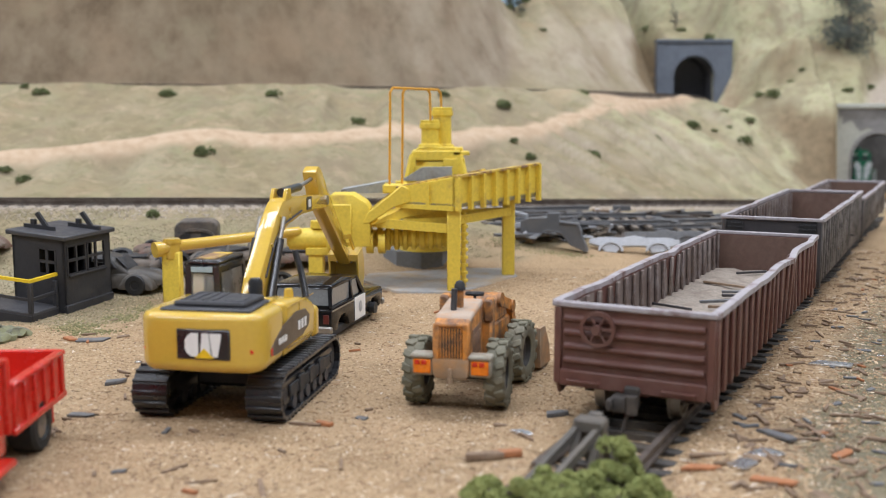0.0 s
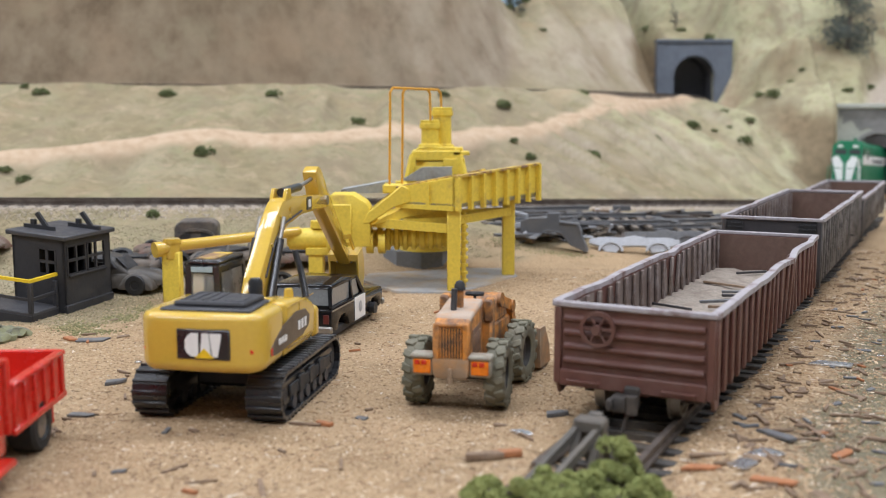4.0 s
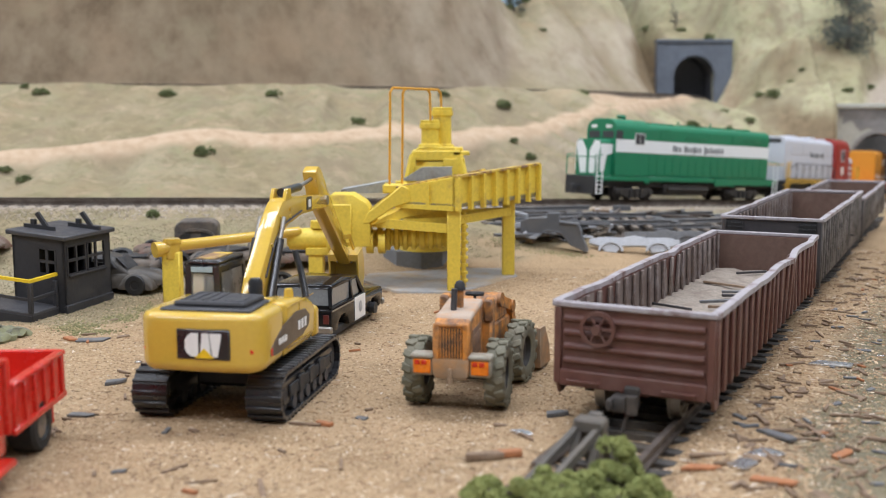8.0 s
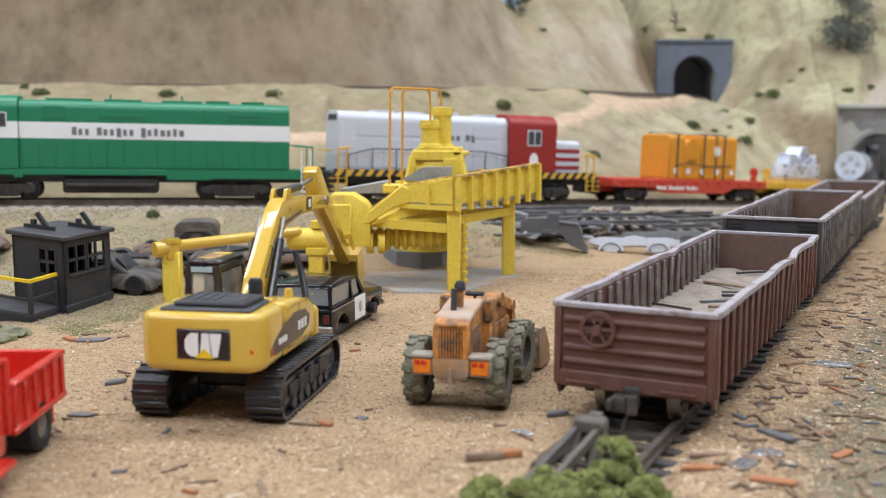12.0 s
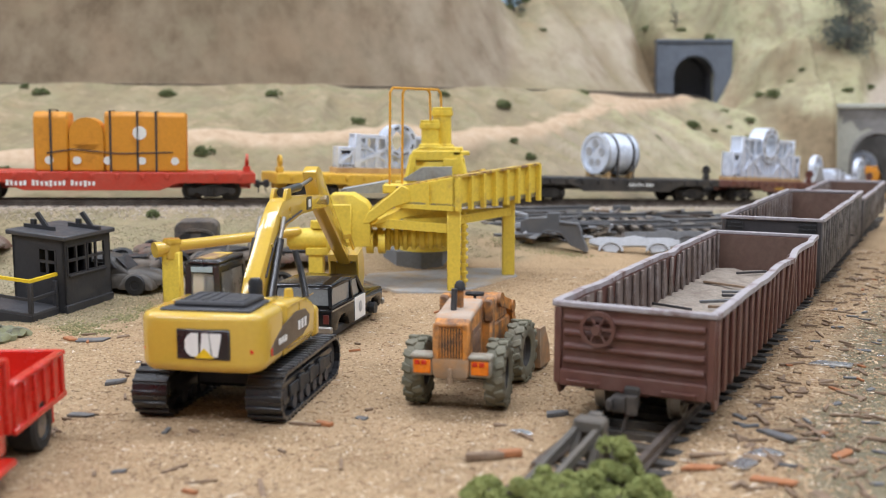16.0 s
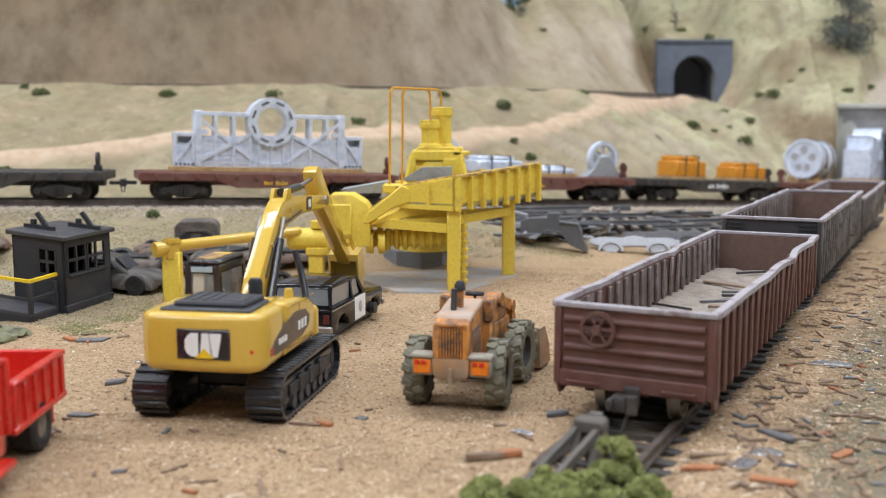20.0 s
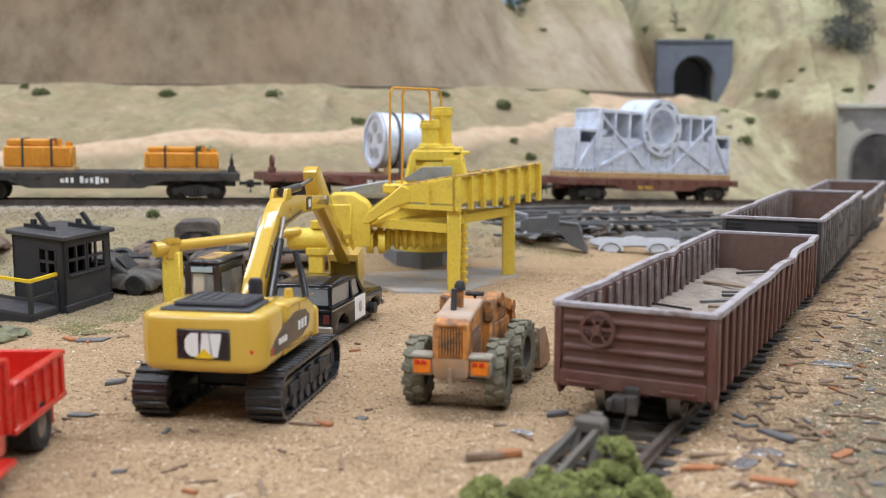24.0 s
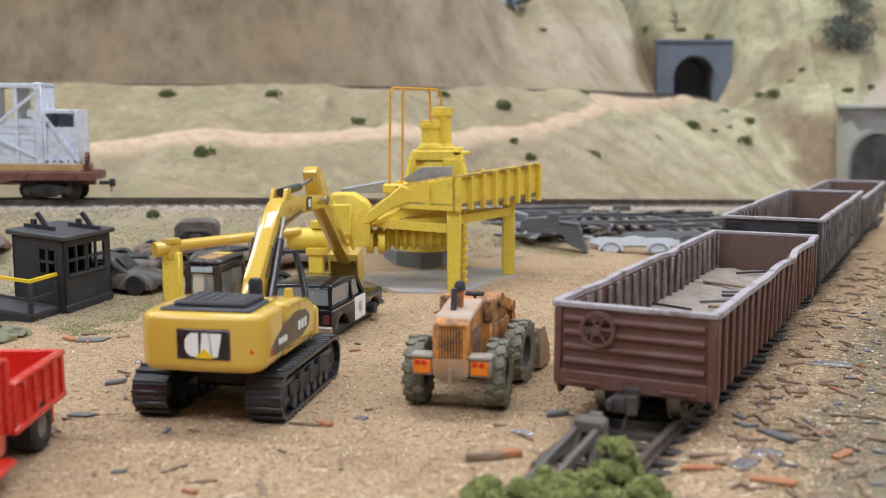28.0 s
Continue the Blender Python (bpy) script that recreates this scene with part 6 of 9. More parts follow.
    for x, y in ((-11.2, -29.4), (13.6, -30.2)):
        bm = nb()
        lathe(bm, [(0, 0.45), (0.5, 0.4), (0.55, 0), (0, 0)], Matrix.Translation((x, y, 18.4)) @ Matrix.Rotation(math.pi / 2, 4, "X"), 12)
        part("tail_lamp", bm, RED_LENS, cw)
    bm = nb()
    prism(bm, [(-25.5, 16.4), (-21, 15.8), (-2.0, 16.6), (2.6, 18.2), (3.4, 20.4), (0, 22.6), (-7, 23.2), (-16, 21.8), (-22, 19.6), (-25.5, 17.8)], 16.0, 16.3, "x", 0.1)
    side = part("side_panel", bm, SIDE_DECAL, t, "dark brown side decal")
    bm = nb()
    box(bm, 16.25, 16.42, -25.2, -24.2, 16.4, 18.0)
    part("side_badge", bm, RED_LENS, side)
    for y in (-20.0, -18.0, -16.0, -6.0, -3.6, -1.2):
        bm = nb()
        box(bm, 16.25, 16.42, y, y + 1.5, 17.8 if y < -10 else 18.4, 19.2 if y < -10 else 20.6)
        part("side_mark", bm, WHITE, side)
    # cab
    bm = nb()
    x0, x1, y0, y1, z0, z1 = -13.4, -3.9, -4.5, 13.5, 16.0, 34.6
    box(bm, x0, x1, y0, y1, z0, z0 + 7.0, 0.5)
    for x in (x0 + 0.7, x1 - 0.7):
        for y in (y0 + 0.7, y1 - 0.7):
            bar(bm, (x, y, z0 + 6), (x + (0.5 if x < -10 else -0.4), y + (0.3 if y < 5 else -0.6), z1 - 1.2), 1.5, 1.5)
    box(bm, x0 + 0.4, x1 - 0.3, y0 + 0.2, y1 - 0.6, z1 - 3.4, z1 - 1.3, 0.4)
    cab = part("cab", bm, BLACK_GLOSS, t, "glossy black cab frame")
    bm = nb()
    box(bm, x0 + 0.5, x1 - 0.4, y0 + 0.3, y1 - 0.8, z1 - 1.4, z1, 0.5)
    roof_ = part("cab_roof", bm, BLACK_GLOSS, cab)
    # Yellow reflection on the glossy black roof, built as a thin painted panel.
    bm = nb()
    box(bm, x0 + 2.4, x1 - 2.2, y0 + 2.2, y1 - 4.0, z1 - 0.2, z1 + 0.25, 0.1)
    part("roof_hatch", bm, CRUSHER_RUST, roof_, "thin yellow panel for the reflection on the cab roof")
    bm = nb()
    box(bm, x0 + 2.0, x1 - 2.0, y0 - 0.1, y0 + 0.12, z1 - 3.0, z1 - 1.7)
    part("cab_sign", bm, BLUE_TINT, cab, "pale sign with unreadable writing")
    bm = nb()
    box(bm, x0 + 1.6, x1 - 1.5, y0 + 0.5, y0 + 0.8, z0 + 7, z1 - 3.4)
    part("rear_pane", bm, CAB_PANE, cab)
    bm = nb()
    box(bm, x1 - 0.8, x1 - 0.55, y0 + 1.6, y1 - 1.6, z0 + 7, z1 - 3.4)
    part("side_pane", bm, CAB_GLASS, cab)
    bm = nb()
    box(bm, -9.4, -6.0, y0 + 2.0, y0 + 3.6, z0 + 6.5, z0 + 14.6, 0.7, seg=2)
    part("seat", bm, BLACK_DULL, cab)
    # boom: base, elbow, tip in y and z
    bm = nb()
    prism(bm, [(-3.0, 22.0), (4.5, 20.5), (11.5, 29.0), (18.0, 35.5), (22.5, 38.4), (28, 40.2), (42, 41.8), (69.5, 41.4), (71.6, 43.4), (69.8, 45.6), (56, 46.4), (42, 47.2), (31, 47.8), (26.0, 47.8), (22.5, 46.8), (18.6, 44.4), (14.0, 40.8), (8.0, 35.2), (1.5, 29.4)], -1.3, 3.1, "x", 0.6, seg=2)
    boom = part("boom", bm, CAT_YELLOW, t)
    bm = nb()
    box(bm, 3.1, 3.3, 46, 51.0, 42.6, 46.4, 0.05)
    part("boom_badge", bm, BLACK_GLOSS, boom, "small black badge")
    bm = nb()
    box(bm, 3.3, 3.45, 47.2, 49.6, 43.4, 45.6)
    part("badge_mark", bm, WHITE, boom)
    for x, z in ((12, 34.5), (20, 43.0), (29, 44.5), (12, 36.5), (20, 40.5), (29, 42.5)):
        bm = nb()
        rod(bm, (3.0, x, z), (3.5, x, z), 0.55, n=6)
        part("bolt", bm, CAT_YELLOW, boom)
    for x in (-2.4, 4.1):
        bm = nb()
        rod(bm, (x, 4.5, 20.0), (x, 16.0, 37.5), 1.15, n=14)
        cyl = part("boom_cylinder", bm, BLACK_GLOSS, t)
        bm = nb()
        rod(bm, (x, 15.8, 37.2), (x, 20.0, 43.0), 0.6, n=10)
        part("cylinder_rod", bm, STEEL, cyl)
    bm = nb()
    rod(bm, (0.8, 28.5, 49.0), (0.8, 46, 49.4), 1.2, n=14)
    cyl = part("stick_cylinder", bm, BLACK_GLOSS, boom)
    bm = nb()
    rod(bm, (0.8, 46, 49.4), (0.8, 60.5, 51.0), 0.6, n=10)
    part("cylinder_rod", bm, STEEL, cyl)
    for x in (-0.9, 2.7):
        bm = nb()
        prism(bm, [(24.5, 46.8), (31, 47.0), (30.0, 50.2), (26.5, 50.2)], x - 0.5, x + 0.5, "x", 0.2)
        part("cylinder_lug", bm, CAT_YELLOW, boom)
    bm = nb()
    wire(bm, [(3.3, 6, 29), (3.4, 14, 37), (3.4, 22, 41), (3.3, 40, 43)], 0.3, 6)
    part("hose", bm, STRAP, boom)
    # stick
    bm = nb()
    prism(bm, [(58.5, 53.0), (62.0, 54.8), (65.0, 54.0), (74.0, 46.4), (104.5, 21.6), (103.0, 18.4), (69.0, 40.5), (64.0, 43.0)], -1.7, 2.7, "x", 0.5, seg=2)
    stick = part("stick", bm, CAT_YELLOW, t)
    bm = nb()
    rod(bm, (0.5, 70, 51.0), (0.5, 91, 34.6), 1.1, n=12)
    part("bucket_cylinder", bm, BLACK_GLOSS, stick)
    bm = nb()
    rod(bm, (-2.5, 69.6, 43.8), (3.5, 69.6, 43.8), 1.5, n=14)
    rod(bm, (-2.3, 103.2, 20.2), (3.3, 103.2, 20.2), 1.2, n=14)
    part("pin", bm, STEEL, stick)
    bm = nb()
    for x in (-2.4, 3.4):
        bar(bm, (x, 91, 29.5), (x, 99, 29.0), 0.7, 1.6)
        bar(bm, (x, 99, 29.0), (x, 107, 22.4), 0.7, 1.6)
    part("bucket_link", bm, CAT_YELLOW, stick)
    bm = nb()
    prof = [(100.6, 22.3), (107.6, 24.3), (110.6, 19.8), (111.1, 13.8), (108.1, 8.4), (107.4, 8.5), (109.4, 13.8), (108.8, 18.8), (106.6, 21.8), (101.2, 19.6)]
    prism(bm, prof, -4.8, 5.8, "x", 0.25)
    prism(bm, [(100.6, 22.3), (107.6, 24.3), (110.6, 19.8), (111.1, 13.8), (108.1, 8.4), (102.6, 13.3)], -4.9, -4.1, "x", 0.15)
    prism(bm, [(100.6, 22.3), (107.6, 24.3), (110.6, 19.8), (111.1, 13.8), (108.1, 8.4), (102.6, 13.3)], 5.1, 5.9, "x", 0.15)
    bucket = part("bucket", bm, CAT_YELLOW, t)
    for i in range(5):
        bm = nb()
        x = -4.2 + i * 2.35
        prism(bm, [(108.6, 9.4), (107.6, 9), (106.2, 6.4), (106.8, 6.4)], x - 0.5, x + 0.5, "x")
        part("tooth", bm, BLACK_DULL, bucket)
    # mirrors and grab rail
    bm = nb()
    wire(bm, [(16.0, 1.5, 25), (14.2, 3.5, 31), (12.4, 4.4, 36.2)], 0.85, 10)
    part("exhaust", bm, BLACK_GLOSS, t, "slanting black pipe")
    swing = P(0.9, 0, 0, rz=2.2)
    for ob in t.children:
        if ob.name.split(".")[0] in ("boom", "stick", "bucket", "boom_cylinder", "stick_cylinder"):
            ob.matrix_basis = swing
    return t


excavator()


# ---- the wheel loader ----
def big_wheel(parent, x, y, r, w):
    m = Matrix.Translation((x, y, r)) @ Matrix.Rotation(math.pi / 2, 4, "Y")
    bm = nb()
    lathe(bm, [(r * 0.5, -w / 2 + 0.5), (r * 0.62, -w / 2 + 0.1), (r * 0.78, -w / 2), (r * 0.9, -w / 2 + 0.35), (r * 0.94, -w / 2 + 1.0), (r * 0.95, 0), (r * 0.94, w / 2 - 1.0), (r * 0.9, w / 2 - 0.35), (r * 0.78, w / 2), (r * 0.62, w / 2 - 0.1), (r * 0.5, w / 2 - 0.5), (r * 0.5, -w / 2 + 0.5)], m, 32)
    tyre = part("tyre", bm, TYRE, parent, "chunky dusty tyre")
    bm = nb()
    for i in range(14):
        a = i * math.pi / 7
        for s, off in ((-1, 0.0), (1, math.pi / 14)):
            mm = Matrix.Translation((x, y, r)) @ Matrix.Rotation(a + off, 4, "X") @ Matrix.Translation((s * w * 0.26, 0, r * 0.95)) @ Matrix.Rotation(s * 0.42, 4, "Z")
            box(bm, -w * 0.27, w * 0.25, -0.85, 0.85, -0.6, 0.4, 0.22, mm)
            mm = Matrix.Translation((x, y, r)) @ Matrix.Rotation(a + off + s * 0.09, 4, "X") @ Matrix.Translation((s * (w / 2 - 0.15), 0, r * 0.88))
            box(bm, -0.3, 0.3, -0.75, 0.75, -0.7, 0.75, 0.2, mm)
    part("tread", bm, TYRE, tyre)
    bm = nb()
    lathe(bm, [(0, -w / 2 + 2.0), (r * 0.2, -w / 2 + 1.4), (r * 0.24, -w / 2 + 1.8), (r * 0.4, -w / 2 + 1.8), (r * 0.48, -w / 2 + 0.7), (r * 0.51, -w / 2 + 0.7), (r * 0.51, w / 2 - 0.7), (r * 0.48, w / 2 - 0.7), (r * 0.4, w / 2 - 1.8), (r * 0.24, w / 2 - 1.8), (r * 0.2, w / 2 - 1.4), (0, w / 2 - 2.0)], m, 24)
    part("rim", bm, TRUCK_BLACK, tyre, "dark recessed rim")
    return tyre


def loader():
    """Two frames joined by a hinge: the front one, with arms and bucket, is steered to the right."""
    t = thing("wheel_loader", "rusty orange wheel loader with dusty green-grey tyres", "wheel loader", P(3.9, 238.6, 0.2, rz=-12))
    steer = Matrix.Translation((0, 13 * MM, 0)) @ Matrix.Rotation(math.radians(-9), 4, "Z") @ Matrix.Translation((0, -13 * MM, 0))

    def front(ob):
        ob.matrix_basis = steer
        return ob
    for x in (-9.9, 9.9):
        big_wheel(t, x, 0, 8.3, 4.8)
        front(big_wheel(t, x, 26.0, 8.3, 4.8))
    bm = nb()
    prism(bm, [(-9.6, 9.5), (-9.6, 20.6), (-9.0, 21.8), (-7.4, 22.8), (9.5, 24.2), (9.5, 9.5)], -4.3, 4.3, "x", 0.8, seg=3)
    hood_ = part("engine_hood", bm, LOADER_ORANGE, t)
    bm = nb()
    prism(bm, [(-8.4, 21.6), (9.2, 22.8), (9.2, 24.7), (-7.0, 23.3)], -4.4, 4.4, "x", 0.7, seg=3)
    part("hood_top", bm, LOADER_DUST, hood_, "sun-bleached dusty hood top")
    bm = nb()
    box(bm, -2.7, 2.7, -10.0, -9.5, 13.6, 20.9, 0.2)
    part("grille", bm, BLACK_DULL, hood_, "dark grille")
    for i in range(8):
        bm = nb()
        x = -2.4 + i * 0.686
        box(bm, x - 0.15, x + 0.15, -10.4, -9.95, 13.7, 20.8)
        part("grille_bar", bm, LOADER_ORANGE, hood_)
    bm = nb()
    for x in (-3.5, 3.5):
        box(bm, x - 0.8, x + 0.8, -10.4, -9.3, 12.4, 21.6, 0.3)
    box(bm, -4.2, 4.2, -10.4, -9.3, 20.8, 22.0, 0.4)
    part("grille_frame", bm, LOADER_ORANGE, hood_)
    bm = nb()
    for x in (-4.45, 4.3):
        box(bm, x, x + 0.15, -5.5, 5.5, 12.5, 19.5)
    for i in range(5):
        box(bm, 4.4, 4.62, -4.5 + i * 2.0, -3.4 + i * 2.0, 14.0, 18.0, 0.1)
    part("hood_side_vent", bm, RUST_BROWN, hood_, "rusty brown side vent")
    bm = nb()
    prism(bm, [(-4.6, 13.6), (4.6, 13.6), (4.3, 9.6), (3.6, 8.6), (-3.6, 8.6), (-4.3, 9.6)], -10.6, -4, "y", 0.6, seg=2)
    part("rear_frame", bm, LOADER_WORN, t, "dusty lower rear casting")
    bm = nb()
    box(bm, -0.5, 0.5, -11.6, -10.4, 8.4, 11.4, 0.25)
    rod(bm, (0, -11.0, 7.8), (0, -11.0, 9.0), 0.8, n=12)
    part("tow_hitch", bm, LOADER_WORN, t)
    bm = nb()
    box(bm, -5.6, 5.6, -2.4, 2.4, 7.0, 10.0, 0.5)
    rod(bm, (-9, 0, 8.3), (9, 0, 8.3), 2.0, n=12)
    part("rear_axle", bm, TRUCK_BLACK, t)
    bm = nb()
    rod(bm, (-9, 26, 8.3), (9, 26, 8.3), 2.0, n=12)
    front(part("front_axle", bm, TRUCK_BLACK, t))
    for x in (-6.9, 6.9):
        bm = nb()
        box(bm, x - 2.6, x + 2.6, -10.0, -6.6, 9.2, 13.8, 0.4)
        box(bm, x - 2.8, x + 2.8, -10.7, -6.4, 13.4, 14.5, 0.35)
        lamp = part("lamp_box", bm, LAMP_GREY, t, "dusty lamp housing")
        bm = nb()
        box(bm, x - 2.1, x + 2.1, -10.45, -9.9, 9.8, 13.2, 0.25)
        part("orange_lamp", bm, TAIL_LENS, lamp)
        for dx in (-1.1, 0.5):
            bm = nb()
            box(bm, x + dx - 0.6, x + dx + 0.6, -10.7, -10.35, 11.9, 13.0, 0.15)
            part("red_lamp", bm, RED_LENS, lamp)
    bm = nb()
    rod(bm, (-0.9, -2.4, 23.4), (-0.7, -2.2, 28.8), 0.75, n=12)
    part("exhaust_stack", bm, DARK_GREY, t, "dull grey exhaust stack")
    bm = nb()
    rod(bm, (0.1, 0.4, 23.6), (0.1, 0.4, 28.4), 0.95, n=14)
    pipe = part("air_cleaner", bm, LOADER_ORANGE, t)
    bm = nb()
    lathe(bm, [(0, 30.5), (0.8, 30.3), (1.35, 29.3), (1.4, 28.1), (0, 27.9)], Matrix.Translation((0.1, 0.4, 0)), 16)
    part("air_cleaner_cap", bm, BLACK_DULL, pipe, "black rounded cap")
    bm = nb()
    box(bm, -6.6, 6.6, 9.4, 14.5, 9.5, 19.0, 0.6)
    box(bm, -6.8, -4.4, 8.6, 13.0, 18.6, 25.2, 0.5)
    box(bm, 4.4, 6.8, 8.6, 13.0, 18.6, 24.4, 0.5)
    part("operator_platform", bm, LOADER_ORANGE, t)
    bm = nb()
    box(bm, -2.2, 2.2, 10.0, 13, 19.0, 21.4, 0.6)
    box(bm, -2.2, 2.2, 9.4, 10.4, 20.5, 24, 0.5)
    part("seat", bm, BLACK_DULL, t)
    bm = nb()
    m = Matrix.Translation((1.4, 13.6, 25.0)) @ Matrix.Rotation(-0.12, 4, "X")
    lathe(bm, [(0, -0.45), (1.2, -0.5), (2.3, -0.5), (2.5, 0.0), (2.3, 0.5), (1.2, 0.3), (0, 0.3)], m, 22)
    rod(bm, (1.4, 14.6, 19), (1.4, 13.6, 25.0), 0.4, n=8)
    part("steering_wheel", bm, BLACK_DULL, t)
    bm = nb()
    box(bm, -5.2, 5.2, 18.0, 32.0, 8.6, 17.0, 0.7)
    prism(bm, [(17.5, 16.5), (18.5, 22.0), (20.5, 24.0), (25.0, 23.8), (30, 17)], -5.2, 5.2, "x", 0.6)
    front(part("front_frame", bm, LOADER_ORANGE, t))
    bm = nb()
    rod(bm, (0, 13, 9), (0, 13, 17), 1.8, n=14)
    box(bm, -2.4, 2.4, 9, 19, 10, 15.5, 0.5)
    part("hinge", bm, RUST_BROWN, t)
    for x in (-4.6, 4.6):
        bm = nb()
        bar(bm, (x, 22, 22.4), (x, 33, 19.0), 1.6, 2.8)
        bar(bm, (x, 33, 19.0), (x, 39, 7.0), 1.6, 2.6)
        rod(bm, (x - 1.5, 22, 22.4), (x + 1.5, 22, 22.4), 1.9, n=16)
        rod(bm, (x - 1.3, 33, 18.8), (x + 1.3, 33, 18.8), 1.7, n=16)
        front(part("lift_arm", bm, LOADER_ORANGE, t))
    bm = nb()
    rod(bm, (0, 22, 19), (0, 34, 16), 1.1, n=12)
    front(part("tilt_cylinder", bm, TRUCK_BLACK, t))
    bm = nb()
    prism(bm, [(37.5, 0.9), (47.5, 0.9), (47.5, 1.6), (39.4, 2.1), (38.2, 5), (38.6, 11.9), (37.8, 12.2), (36.8, 5)], -12.2, 12.2, "x", 0.15)
    for x in (-12.4, 11.8):
        prism(bm, [(37.5, 0.9), (47.5, 0.9), (46.5, 6), (41.6, 12.2), (36.8, 12.2), (36.4, 6)], x, x + 0.6, "x")
    bucket = front(part("bucket", bm, LOADER_WORN, t, "dusty worn bucket"))
    for x in (-8, -3, 3, 8):
        bm = nb()
        prism(bm, [(36.9, 2), (36.2, 5), (36.9, 11.2), (37.9, 11.2)], x - 0.5, x + 0.5, "x")
        part("bucket_rib", bm, LOADER_ORANGE, bucket)
    return t


loader()

# ---- the black and white car under the bucket ----
def patrol_car():
    t = thing("patrol_car", "black off-road car with a white door and missing wheels", "car", P(-38.0, 330.7, 0.0, rz=-14))
    bm = nb()
    prism(bm, [(-26, 4.6), (-26, 10.6), (-25, 11.6), (5, 11.8), (7, 11.4), (24.5, 10.6), (26, 9.2), (26, 4.4), (22, 3.6), (20.9, 6.2), (18.2, 7.8), (14.6, 7.8), (12.0, 6.2), (11, 3.4), (-9.5, 3.4), (-10.6, 6.2), (-13.2, 7.8), (-16.8, 7.8), (-19.4, 6.2), (-20.6, 3.6)], -10.3, 10.3, "x", 0.5, seg=2)
    body = part("body", bm, CAR_BLACK, t)
    bm = nb()
    y0, y1 = -25.4, 5.8
    for x in (-1, 1):
        for a, b in (((9.7, y0), (8.7, y0 + 1.8)), ((9.7, -6.0), (8.7, -6.0)), ((9.7, y1), (8.7, y1 - 5))):
            bar(bm, (x * a[0], a[1], 11.2), (x * b[0], b[1], 17.6), 1.1, 1.3)
    prism(bm, [(y0 + 1.2, 17.0), (y1 - 4.4, 17.2), (y1 - 5.0, 18.2), (-8, 18.7), (y0 + 2.4, 18.4)], -9.4, 9.4, "x", 0.5, seg=2)
    box(bm, -9.8, 9.8, y0, y0 + 0.9, 11.2, 12.2)
    part("roof", bm, CAR_BLACK, t)
    bm = nb()
    prism(bm, [(y0 + 0.4, 12), (y0 + 1.6, 17.2), (y0 + 1.9, 17.2), (y0 + 0.7, 12)], -8.8, 8.8, "x")
    part("rear_window", bm, CAR_GLASS, t, "smoky rear window")
    for x in (-9.2, 9.0):
        for a, b in ((y0 + 2.4, -7.0), (-5.0, 2.6)):
            bm = nb()
            prism(bm, [(a, 11.8), (b, 11.8), (b - (2.8 if b > 0 else 0), 17.1), (a + 1.0, 17.1)], x, x + 0.25, "x")
            part("side_window", bm, CAR_GLASS, t)
    bm = nb()
    prism(bm, [(5.5, 11.6), (1.2, 17.2), (0.9, 17.2), (5.1, 11.6)], -8.6, 8.6, "x")
    part("windscreen", bm, CAR_GLASS, t)
    for x in (-10.55, 10.35):
        bm = nb()
        box(bm, x, x + 0.2, -4.6, 6.0, 3.6, 11.3, 0.08)
        door = part("door", bm, WHITE, t, "white door with a grey shield")
        bm = nb()
        s = 0.14 if x > 0 else -0.14
        lathe(bm, [(0, 0), (1.5, 0), (1.5, 0.12), (0, 0.12)], Matrix.Translation((x + 0.1 + s, 0.6, 7.6)) @ Matrix.Rotation(math.pi / 2, 4, "Y") @ Matrix.Diagonal((1.25, 1, 1, 1)), 12)
        part("shield", bm, SILVER_SHADE, door)
    bm = nb()
    for x in (-10.4, 10.25):
        box(bm, x, x + 0.15, -25.5, -4.7, 10.3, 10.8)
    part("trim", bm, STEEL, t)
    for y, k in ((-26.9, -1), (26.4, 1)):
        bm = nb()
        box(bm, -10.6, 10.6, y, y + 1.4, 3.6, 5.8, 0.4)
        part("bumper", bm, STEEL, t, "chrome bumper")
    for x in (-9.4, 7.6):
        bm = nb()
        box(bm, x, x + 1.8, -26.35, -25.8, 6.6, 9.4, 0.1)
        part("tail_lamp", bm, TAIL_DULL, t)
    bm = nb()
    box(bm, -8.5, 8.5, -24, 24, 1.2, 4.0, 0.4)
    rod(bm, (-8, -15, 2.6), (8, -15, 2.6), 1.2, n=10)
    rod(bm, (-8, 16.4, 2.6), (8, 16.4, 2.6), 1.2, n=10)
    box(bm, -7.0, -5.0, -24, -21, 0, 1.4)
    box(bm, 5.0, 7.0, -24, -21, 0, 1.4)
    box(bm, -7.0, -5.0, 21, 24, 0, 1.4)
    box(bm, 5.0, 7.0, 21, 24, 0, 1.4)
    part("chassis", bm, BLACK_DULL, t)
    bm = nb()
    rod(bm, (8.2, 16.4, 4.2), (10.9, 16.4, 4.2), 2.0, n=16)
    part("brake_drum", bm, BLACK_DULL, t)
    return t


patrol_car()


